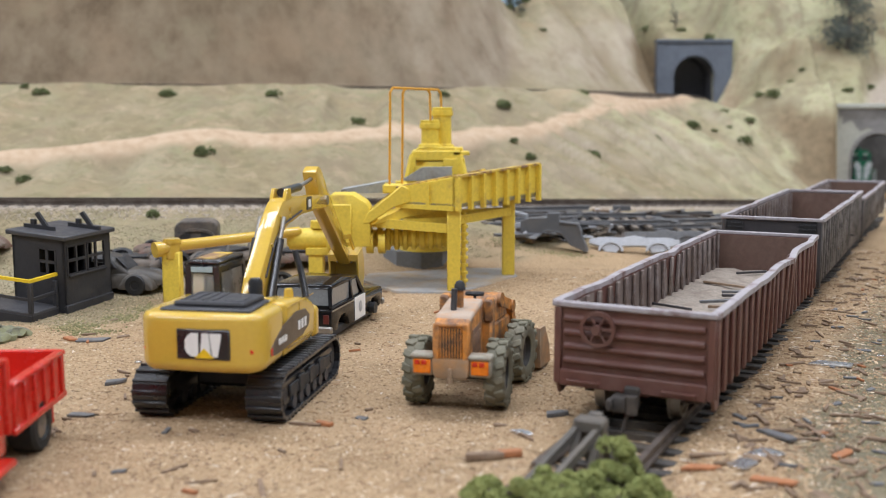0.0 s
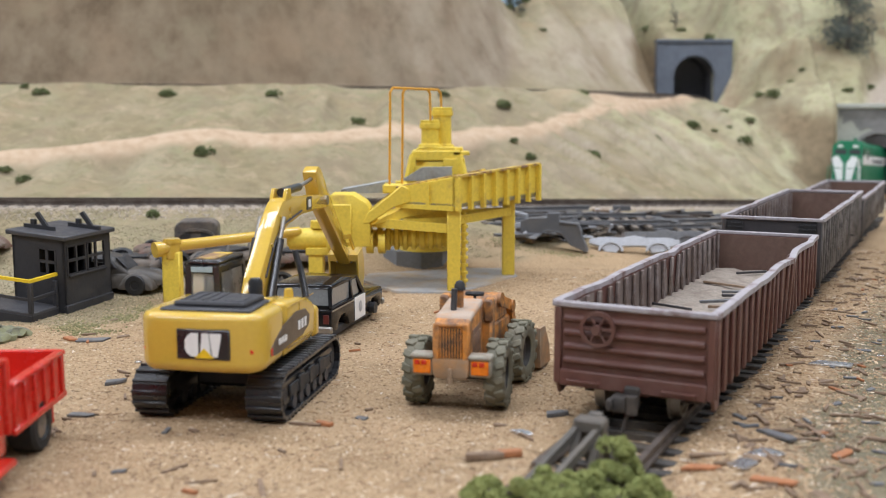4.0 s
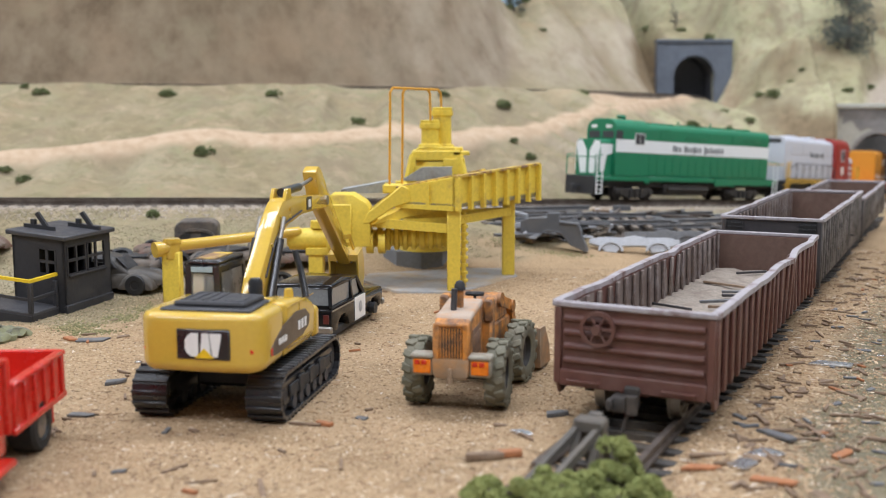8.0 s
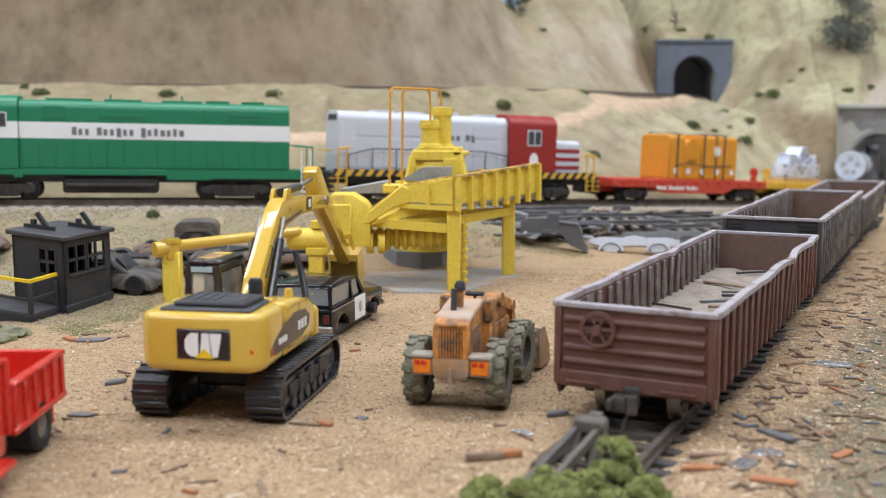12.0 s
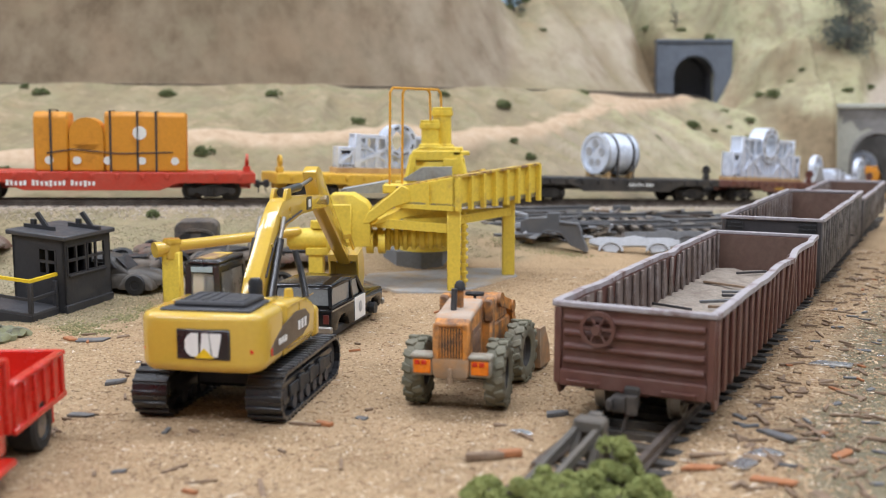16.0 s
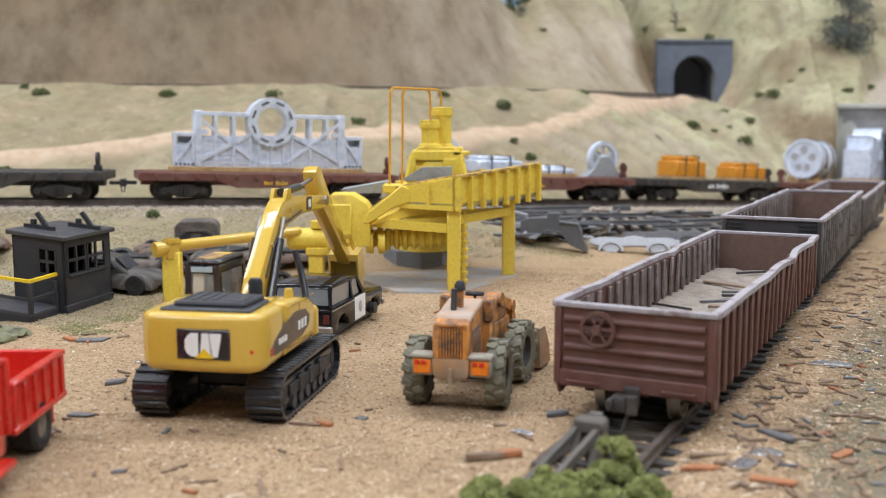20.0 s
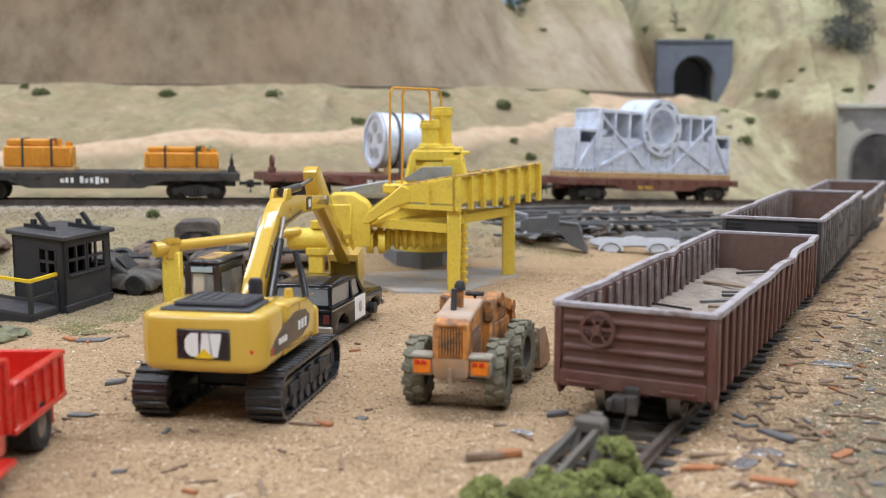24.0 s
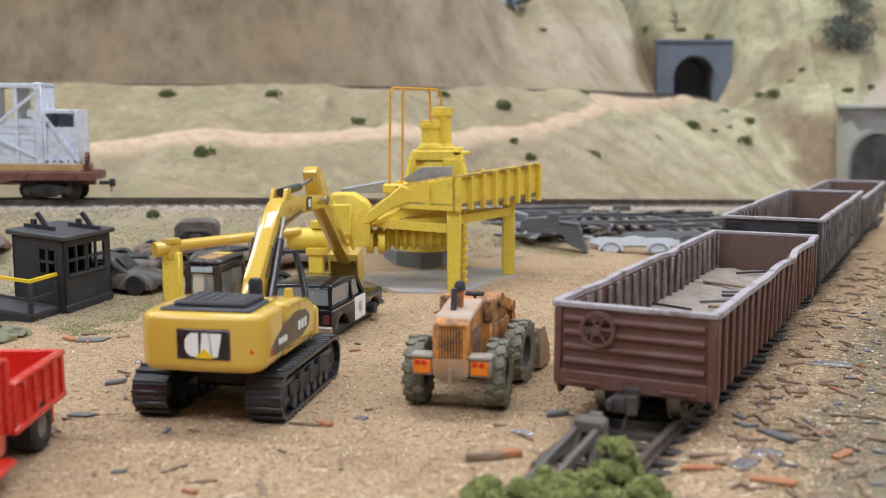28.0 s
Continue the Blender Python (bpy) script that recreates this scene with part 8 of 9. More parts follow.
def wreck(label, mat, m, L=46, h=16.0, wheels=True, seed=1, roof=True):
    t = thing("wrecked_car", label, "wrecked car", m, "wrecked cars")
    q, k = L / 46, h / 16
    bm = nb()
    shell(bm, [(x * q, w, z0, z1 * k) for x, w, z0, z1 in ((-23, 3.4, 3.6, 6), (-21, 6.4, 3, 8.6), (-14, 7.9, 2.5, 10.4), (-2, 8.3, 2.4, 9.8), (7, 7.9, 2.5, 10.2), (12, 6.6, 2.8, 10.0), (17, 5.2, 3, 9.0), (21, 3.8, 3.4, 7.2), (23, 1.8, 4, 5.4))])
    dent(bm, seed)
    part("body", bm, mat, t)
    if roof:
        bm = nb()
        shell(bm, [(x * q, w, 7.5 * k, z1 * k) for x, w, z1 in ((-19, 3.6, 9.2), (-16, 5.6, 12.0), (-11, 6.8, 15.0), (-5, 7.1, 16.2), (1, 7.0, 15.8), (4.4, 6.7, 13.8), (9, 6.2, 9.4))])
        dent(bm, seed + 3, 0.5)
        top = part("roof", bm, mat, t)
        for y in (-1, 1):
            bm = nb()
            y0, y1 = sorted((y * 6.0, y * 7.35))
            prism(bm, [(-7.0 * q, 10.2 * k), (4.6 * q, 10.2 * k), (1.8 * q, 14.0 * k), (-5.5 * q, 14.2 * k)], y0, y1, "y", 0.2)
            part("side_window", bm, BLACK_DULL, top)
        bm = nb()
        prism(bm, [(8.8 * q, 9.9 * k), (4.2 * q, 14.4 * k), (3.4 * q, 14.2 * k), (7.6 * q, 9.6 * k)], -5.2, 5.2, "y", 0.15)
        part("windscreen", bm, BLACK_DULL, top)
    else:
        bm = nb()
        box(bm, -12 * q, 6 * q, -6.4, 6.4, 9.0 * k, 10.6 * k, 0.3)
        part("interior", bm, BLACK_DULL, t)
        for x, y in ((-12, -6.4), (-12, 6.4), (5, -6.4), (5, 6.4)):
            bm = nb()
            bar(bm, (x * q, y, 9.5 * k), ((x + 2) * q, y * 0.9, 13.2 * k), 0.9, 0.7)
            part("pillar", bm, mat, t)
    for y in (-1, 1):
        for x in (-13.5 * q, 13.5 * q):
            bm = nb()
            shell(bm, [(x + dx, 2.7, 2.2, 2.3 + 6.6 * k * math.sqrt(max(0, 1 - (dx / 7.2) ** 2))) for dx in (-7.0, -6, -4.5, -2.5, 0, 2.5, 4.5, 6, 7.0)], 10, 2.4)
            bmesh.ops.translate(bm, vec=(0, y * 7.4, 0), verts=bm.verts)
            fender = part("fender", bm, mat, t)
            bm = nb()
            lathe(bm, [(0, -1.0), (1.6, -1.0), (2.0, -1.4), (3.9, -1.4), (4.2, -0.8), (4.2, 0.8), (3.9, 1.4), (2.0, 1.4), (1.6, 1.0), (0, 1.0)], Matrix.Translation((x, y * 9.3, 4.0)) @ Matrix.Rotation(math.pi / 2, 4, "X"), 18)
            if wheels:
                part("wheel", bm, BLACK_DULL, t)
            else:
                # No wheel here: a black plug paints the shade in the empty arch.
                bmesh.ops.scale(bm, vec=(0.85, 0.85, 0.85), verts=bm.verts)
                part("wheel_well", bm, BLACK_DULL, fender)
    return t


def loose_tyre(x, y, r, w, tilt, turn, label="rusty loose car wheel lying on the scrap", z=None, mat=None):
    t = thing("spare_wheel_scrap", label, "scrap", P(x, y, ground_z(x, y) + 0.1 + abs(math.sin(math.radians(tilt))) * r if z is None else z, rx=tilt, rz=turn), "scrapped tyres")
    bm = nb()
    lathe(bm, [(r * 0.55, 0), (r * 0.9, 0), (r, w * 0.25), (r, w * 0.75), (r * 0.9, w), (r * 0.55, w), (r * 0.5, w * 0.5), (r * 0.55, 0)], None, 24)
    part("tyre", bm, mat or BLACK_DULL, t)
    bm = nb()
    lathe(bm, [(0, w * 0.4), (r * 0.2, w * 0.4), (r * 0.2, w * 0.6), (0, w * 0.6)], None, 12)
    for i in range(5):
        a = i * 1.2566
        bar(bm, (0, 0, w * 0.5), (r * 0.56 * math.cos(a), r * 0.56 * math.sin(a), w * 0.5), r * 0.16, w * 0.25)
    part("spokes", bm, JUNK_GREY, t)


def truck_cab(x, y):
    t = thing("scrapped_truck", "rusty grey old truck cab turned on its scrap pile", "wrecked truck", P(x, y, ground_z(x, y) - 1.0, rz=8))
    bm = nb()
    hood(bm, -7.5, 7.5, 9.3, 0, 16.0, 3.6, 0.5)
    bmesh.ops.transform(bm, matrix=Matrix.Rotation(math.pi / 2, 4, "Z"), verts=bm.verts)
    part("shell", bm, JUNK_GREY, t)
    # Solid black plates: the shade inside the window openings, put into colour.
    bm = nb()
    for x0, x1 in ((-7.5, -2.6), (2.0, 7.5)):
        box(bm, x0, x1, -8.1, -7.4, 4.4, 11.0, 0.3)
    part("window_hole", bm, BLACK_DULL, t)
    bm = nb()
    n = 10
    for i in range(n):
        a0, a1 = math.pi * i / n, math.pi * (i + 1) / n
        prism(bm, [(8.6 * math.cos(a0), 8 + 4.6 * math.sin(a0)), (8.6 * math.cos(a1), 8 + 4.6 * math.sin(a1)), (7.4 * math.cos(a1), 8 + 3.4 * math.sin(a1)), (7.4 * math.cos(a0), 8 + 3.4 * math.sin(a0))], -8.6, -7.2, "y")
    part("visor", bm, JUNK_GREY, t)


def at_ground(x, y, rz, rx=0, ry=0, up=0.0):
    return P(x, y, ground_z(x, y) + up, rx=rx, ry=ry, rz=rz)


wreck("dusty black old coupe with round fenders beside the shed", JUNK_BLACK, at_ground(-134, 402, -7, up=-0.4), 46, 16.0, seed=1)
wreck("rusty grey wrecked car body on the scrap heap", JUNK_GREY, at_ground(-132, 425, 20, up=-0.5), 42, 10.5, False, 5, False)
wreck("faded red wrecked car without wheels", JUNK_RED, at_ground(-121, 441, 25, up=-0.8), 28, 8.0, False, 9, False)
wreck("dark red crushed car behind the crushing plant", JUNK_RED, at_ground(-66, 448, 15, up=-0.6), 36, 11.0, False, 13, False)
wreck("crushed grey car lying against the scrapped truck", JUNK_GREY, at_ground(-94, 440, 62, up=-0.6), 38, 12.0, False, 21, False)
wreck("rusty brown crushed car beyond the shed", JUNK_RED, at_ground(-209, 425, -10, up=-0.5), 46, 14.0, False, 17, False)
truck_cab(-110, 446)
loose_tyre(-122.0, 428, 5.4, 3.0, 62, 20, z=8.5)
loose_tyre(-139, 428, 5.6, 3.0, 24, 10, z=9.5)
loose_tyre(-113, 424, 5.0, 3.0, 70, 60)
loose_tyre(-116.5, 429, 4.6, 2.6, 35, 20)
loose_tyre(-128, 434, 5.2, 3.0, 75, -30, z=9.0)
loose_tyre(-119, 420, 4.6, 2.6, 75, 100)
loose_tyre(-66.5, 407, 5.0, 3.0, 30, 40, "worn black tyre lying on the sand", mat=BLACK_TYRE)
loose_tyre(-104, 430, 4.8, 3.0, 40, 40)


# ---- scrap iron behind the crushing plant ----
BRACKET = paint("blue_grey_steel_plate", (0.09, 0.1, 0.115), rough=0.55, dust=0.15, shift=0.08)


def bracket_scrap():
    x, y = 57, 506
    t = thing("steel_bracket", "dark grey arched steel bracket dumped on the ground", "steel bracket", P(x, y, ground_z(57, 500) - 0.6, rz=-14))
    bm = nb()
    prism(bm, [(-17.5, 3), (-15.5, 5), (-3.4, 11.2), (3.6, 10.0), (9.2, 3.4), (16.4, 0), (17.2, 1.4), (13.4, 9.8), (11.6, 14.4), (2.6, 15.2), (2.4, 20.0), (-3.8, 20.0), (-4, 17.6), (-13, 17.2), (-17.5, 15.6)], -2.2, 2.2, "y", 0.3)
    part("plate", bm, BRACKET, t)
    for pts in ([(-17.8, 2.6), (-16.0, 4.4), (-3.4, 10.6), (3.6, 9.4), (9.0, 3.0), (9.4, 3.8), (3.8, 10.4), (-3.5, 11.6), (-16.2, 5.6), (-18, 3.6)], [(2.6, 14.8), (11.4, 14.0), (13.0, 9.6), (13.8, 10.0), (12.0, 15.0), (2.6, 15.8)]):
        bm = nb()
        prism(bm, pts, -3.2, 3.2, "y", 0.15)
        part("flange", bm, BRACKET, t)


bracket_scrap()


def sideframe_scrap(x, y, rz, label, mat=None, s=1.0):
    t = thing("truck_sideframe", label, "truck sideframe", P(x, y, ground_z(x, y) + 0.1, rz=rz, rx=-22), "scrapped truck sideframes")
    bm = nb()
    prism(bm, [(-23, 5), (-23, 7.5), (-17, 8.6), (-6, 8.4), (0, 9.6), (6, 8.4), (17, 8.6), (23, 7.2), (23, 4.6), (18, 3.6), (15, 0.6), (9, 0.2), (6, 3.8), (-6, 3.8), (-9, 0.2), (-15, 0.6), (-18, 3.6)], -1.4, 1.4, "y", 0.4)
    part("frame", bm, mat or SILVER_SHADE, t)
    for cx in (-12, 12):
        bm = nb()
        n = 10
        arc = [(cx + q * math.cos(math.pi * i / n), 1 + (q - 1.0) * math.sin(math.pi * i / n)) for q, order in ((6.4, 1), (5.2, -1)) for i in list(range(n + 1))[::order]]
        prism(bm, arc, -2.4, 1.0, "y")
        part("spring_arch", bm, mat or SILVER_SHADE, t)


sideframe_scrap(98, 508, -6, "silver-grey truck sideframe lying on the ground")
sideframe_scrap(118, 528, 8, "dull grey truck sideframe lying on the scrap", SLATE)


def track_panel(x, y, rz, lift, tilt, n=13):
    t = thing("track_panel", "dark grey old track panel thrown on the scrap pile", "track panel", P(x, y, ground_z(x, y) + lift, rx=tilt, rz=rz), "scrapped track panels")
    L = n * 8.0
    for s in (-8.6, 8.6):
        bm = nb()
        prism(bm, [(s - 1.1, 2.0), (s - 1.1, 2.5), (s - 0.4, 2.8), (s - 0.4, 3.6), (s - 0.7, 4.4), (s + 0.7, 4.4), (s + 0.4, 3.6), (s + 0.4, 2.8), (s + 1.1, 2.5), (s + 1.1, 2.0)], -L / 2, L / 2, "x")
        part("rail", bm, SLATE, t)
    bm = nb()
    box(bm, -1.4, 1.4, -15, 15, 0, 2.0, 0.2)
    me = link_mesh("tie", bm, MAIN_TIE)
    for i in range(n):
        share("tie", me, t, P(-L / 2 + 4 + i * 8.0, 0, 0))


track_panel(96, 549, 12, 0.2, 5)
track_panel(138, 566, 26, 0.2, 6)
track_panel(70, 543, 6, 1.4, 8, 11)
track_panel(116, 566, 18, 1.6, 8, 12)
track_panel(162, 592, 33, 0.6, 6, 11)
track_panel(124, 540, -4, 0.4, 3, 9)
track_panel(50, 550, 14, 0.3, 8, 9)


def loose_rail(x, y, rz, L, mat):
    t = thing("loose_rail", "loose dark rail lying on the scrap pile", "rail", P(x, y, ground_z(x, y) + 1.2, rz=rz, ry=random.Random(int(x * 7 + y)).uniform(-3, 3)), "loose rails")
    bm = nb()
    prism(bm, [(-1.1, 0), (-1.1, 0.5), (-0.4, 0.8), (-0.4, 1.6), (-0.7, 2.4), (0.7, 2.4), (0.4, 1.6), (0.4, 0.8), (1.1, 0.5), (1.1, 0)], -L / 2, L / 2, "x")
    part("bar", bm, mat, t)


for q in ((86, 538, 3, 70), (112, 536, -8, 60), (150, 566, 20, 80), (134, 540, 2, 55), (75, 541, 8, 50), (160, 580, 30, 70), (46, 548, -6, 44)):
    loose_rail(*q, SLATE if q[0] % 2 else RAIL_STEEL)


def scrap_bars():
    rng = random.Random(31)
    stock = []
    for L, w, h, mat in ((34, 2.6, 1.4, SLATE), (22, 3.6, 1.0, SLATE), (46, 2.0, 1.8, BRACKET), (14, 4.5, 1.2, MAIN_TIE), (28, 1.6, 1.6, RAIL_STEEL), (18, 6.0, 0.8, SLATE), (10, 3.0, 2.2, PLANK_BROWN), (16, 5.0, 0.7, BRACKET), (12, 1.0, 3.0, SLATE), (14, 1.2, 2.2, SILVER_SHADE), (9, 1.4, 1.2, MAIN_TIE), (24, 0.9, 1.2, RAIL_STEEL), (18, 1.4, 1.0, SILVER_SHADE)):
        bm = nb()
        box(bm, -L / 2, L / 2, -w / 2, w / 2, 0, h, 0.2)
        for v in bm.verts:
            v.co.z += 0.5 * noise.noise(v.co * 0.11 + Vector((L, 0, 0)))
        stock.append(link_mesh("scrap_bar", bm, mat))
    for i in range(210):
        x = rng.uniform(40, 185)
        y = 518 + (x - 46) * 0.5 + rng.uniform(-12, 28)
        t = new("scrap_bar", rng.choice(stock))
        t.matrix_basis = P(x, y, ground_z(x, y) + rng.uniform(0.2, 5.0), rx=rng.uniform(-16, 16), ry=rng.uniform(-7, 7), rz=rng.gauss(10, 30))
        tagged(t, "dark grey iron bar lying in the scrap pile", "scrap", "iron bars in the scrap pile")


scrap_bars()


def rubble():
    rng = random.Random(5)
    for i in range(13):
        x, y = -144 + rng.uniform(-8, 8), 314 + rng.uniform(-9, 9)
        bm = nb()
        lump(bm, (0, 0, 0.6), rng.uniform(1.6, 4.0), i + 3, 0.6, 2, 0.4)
        ob = part("rubble_lump", bm, RUBBLE)
        ob.matrix_basis = P(x, y, ground_z(x, y) + 0.2, rz=rng.uniform(0, 360))
        tagged(ob, "mossy grey-green rubble lump beside the shed", "rubble", "rubble beside the shed")


RUBBLE = paint("mossy_rubble", (0.13, 0.125, 0.095), wear=(0.2, 0.2, 0.11), amount=0.5, rough=0.95, scale=220, bump=0.6, shift=0.3)
rubble()


# ---- bumping post at the spur's end ----
def bumping_post():
    m = SPUR @ M(-2.0, -24, -3.6)
    m.translation *= MM
    t = thing("bumping_post", "grey-brown dusty bumping post at the end of the spur", "bumping post", m)
    mat = paint("dusty_grey_brown_plastic", (0.075, 0.068, 0.06), rough=0.75, dust=0.25)
    bm = nb()
    box(bm, -2.0, 4.2, -2.0, 2.0, 8.0, 10.8, 0.5)
    box(bm, -0.4, 2.6, 1.8, 3.8, 7.6, 11.2, 0.4)
    part("head", bm, mat, t)
    for x in (-0.9, 3.2):
        bm = nb()
        bar(bm, (x, 0, 9.0), (x - 5.0, -24, 0.6), 1.2, 1.7)
        part("long_strut", bm, mat, t)
        bm = nb()
        bar(bm, (x, 0, 9.0), (x + 0.6, 5.0, 0.4), 1.5, 1.7)
        part("short_strut", bm, mat, t)
        bm = nb()
        bar(bm, (x, -0.5, 9.0), (x, -7.0, 0.4), 1.4, 1.6)
        part("middle_strut", bm, mat, t)


bumping_post()


# ---- foam bushes ----
def foam_points(c, r, seed, n, squash=0.9):
    """Points over a foam ball, thinning towards its foot."""
    rng = np.random.RandomState(seed)
    a = rng.rand(n) * 6.283
    h = rng.rand(n) * 1.3 - 0.3
    k = np.sqrt(np.clip(1 - h * h, 0, 1)) * (0.75 + 0.3 * rng.rand(n))
    return np.stack([c[0] + r * k * np.cos(a), c[1] + r * k * np.sin(a), c[2] + r * squash * h], -1)


def front_bush(x, y, r, h, seed):
    t = thing("bush", "bright green foam bush at the table's front edge", "bush", P(x, y, ground_z(x, y) - 0.6), "foam bushes at the front")
    rng = random.Random(seed)
    bm = nb()
    rod(bm, (0, 0, 0), (0.4, 0.2, h * 0.6), 0.9, 0.5, 8)
    part("stem", bm, BARK, t)
    for i in range(5):
        a = i * 1.2566
        bm = nb()
        rod(bm, (0, 0, h * 0.25), (r * 0.6 * math.cos(a), r * 0.6 * math.sin(a), h * 0.6), 0.4, 0.2, 6)
        part("twig", bm, BARK, t)
    balls = []
    for i in range(int(26 * r / 5)):
        a = rng.uniform(0, 6.283)
        k = math.sqrt(rng.uniform(0, 1))
        zz = h * (1 - k * k * 0.75) * rng.uniform(0.5, 0.92)
        b = rng.uniform(1.1, 2.0)
        balls.append(foam_points((r * k * math.cos(a), r * k * math.sin(a), max(0.8, zz - b * 0.5)), b, seed * 57 + i, 150))
    leaf_clumps("foliage", np.concatenate(balls), (0.16, 0.42), FOLIAGE, t, seed)


for i, q in enumerate(((32.0, 178, 5.4, 13.0), (25.5, 174, 5.0, 9.2), (20.0, 171, 5.2, 7.5), (13.5, 169, 4.6, 5.6), (7.5, 170, 3.4, 4.6), (28, 168, 5.0, 8.0), (36, 171, 3.6, 6.5))):
    front_bush(*q, seed=40 + i)



def shrub(x, y, r, seed, name="shrub", label="small dark green foam shrub on the slope", group="shrubs on the slopes"):
    t = thing(name, label, "shrub", P(x, y, ground_z(x, y) - r * 0.25), group)
    bm = nb()
    rod(bm, (0, 0, -r * 0.2), (0.1, 0, r * 0.5), r * 0.14, r * 0.08, 6)
    part("stem", bm, BARK, t)
    rng = random.Random(seed)
    balls = [foam_points((rng.uniform(-0.6, 0.6) * r, rng.uniform(-0.6, 0.6) * r, r * rng.uniform(0.15, 0.55)), r * rng.uniform(0.4, 0.7), seed * 7 + i, 60) for i in range(7)]
    leaf_clumps("foliage", np.concatenate(balls), (r * 0.05, r * 0.14), SHRUB, t, seed)


for i, q in enumerate((
        (-272, 685, 5.4), (-285, 692, 3.4), (-190, 701, 6), (-120, 715, 5.2), (-143, 598, 7), (-233, 555, 4.6), (-245, 561, 3.8), (47, 781, 6.2), (116, 849, 5.6),
        (-59, 695, 5.2), (109, 745, 6.8), (50, 715, 3.8), (61, 700, 4.4), (172, 822, 6.2), (220, 890, 7.4), (277, 924, 7), (315, 1006, 6.2), (293, 958, 5.4),
        (322, 986, 7), (268, 965, 4.4), (1, 771, 4.4), (241, 1208, 6.5), (289, 1098, 7.5), (266, 1142, 5), (345, 1004, 5), (399, 998, 5), (-139, 477, 4.4),
        (269, 949, 3), (252, 935, 3), (96, 982, 4), (84, 1038, 5.5), (65, 1010, 5), (358, 1011, 3.5), (431, 1024, 5))):
    shrub(*q, seed=100 + i)


# ---- trees on the hills ----
def leaf_tree(x, y, h, r, seed, label, many=40):
    t = thing("tree", label, "tree", P(x, y, ground_z(x, y) - 1.0), "trees on the hills")
    rng = random.Random(seed)
    bm = nb()
    top = Vector((0, 0, 0))
    path = [Vector((0, 0, 0))]
    for i in range(1, 6):
        path.append(Vector((rng.uniform(-1, 1) * h * 0.03 * i, rng.uniform(-1, 1) * h * 0.03 * i, h * 0.17 * i)))
    for i, (a, b) in enumerate(zip(path, path[1:])):
        rod(bm, a, b, h * 0.03 * (1 - i * 0.15), h * 0.03 * (1 - (i + 1) * 0.15), 8)
    tips = []
    for i in range(18 if many > 60 else 11):
        k = i % 6 if many > 60 else rng.randint(1, 5)
        a = rng.uniform(0, 6.283)
        tip = path[k] + Vector((math.cos(a) * r * rng.uniform(0.5, 1), math.sin(a) * r * rng.uniform(0.5, 1), h * rng.uniform(-0.02 if many > 60 else 0.04, 0.16)))
        rod(bm, path[k], tip, h * 0.012, h * 0.005, 6)
        tips.append(tip)
    part("trunk", bm, BARK, t)
    pts = []
    for tip in tips + [path[-1]]:
        for j in range(many * 3):
            pts.append(tip + Vector((rng.gauss(0, 1), rng.gauss(0, 1), rng.gauss(0, 0.8))) * r * (0.36 if many > 60 else 0.2))
    leaf_clumps("crown", np.array([tuple(p) for p in pts]), (r * 0.03, r * (0.06 if many > 60 else 0.08)), TREE_DARK, t, seed)


leaf_tree(417, 1048, 84, 19, 5, "dark leafy tree on the green hill", 64)
leaf_tree(71, 1018, 26, 8, 6, "small dark tree on the ridge")
leaf_tree(262, 1150, 34, 6, 7, "thin grey-green tree above the tunnel", 8)


# ---- chips, boards and foil scattered on the soil ----
def chip_mesh(name, L, w, h, mat, seed, ragged=True):
    rng = random.Random(seed)
    bm = nb()
    k = rng.uniform(0.1, 0.35) * L if ragged else 0.0
    pts = [(-L / 2, -w / 2), (L / 2 - k * rng.random(), -w / 2 * rng.uniform(0.6, 1)), (L / 2, w / 2 * rng.uniform(0.2, 1)), (L / 2 - k, w / 2), (-L / 2 + k * rng.random(), w / 2 * rng.uniform(0.7, 1))]
    prism(bm, pts, 0, h, "z", min(h, w) * 0.12)
    for v in bm.verts:
        v.co.z += 0.25 * noise.noise(v.co * 0.4 + Vector((seed, 0, 0)))
    return link_mesh(name, bm, mat)


def chip(x, y, rz, me, label, lift=0.15, tilt=0.0, name="scrap_chip", group="chips and boards scattered on the soil"):
    t = new(name, me)
    t.matrix_basis = P(x, y, ground_z(x, y) + lift, rx=tilt, ry=tilt * 0.6, rz=rz)
    return tagged(t, label, "scrap", group)


LABELS = {"board": ("dark weathered board lying on the sand", PLANK_BROWN), "slate": ("grey slate chip lying on the sand", SLATE),
          "clay": ("orange clay chip lying on the sand", PLANK_ORANGE), "foil": ("crumpled shiny foil scrap lying on the sand", FOIL)}

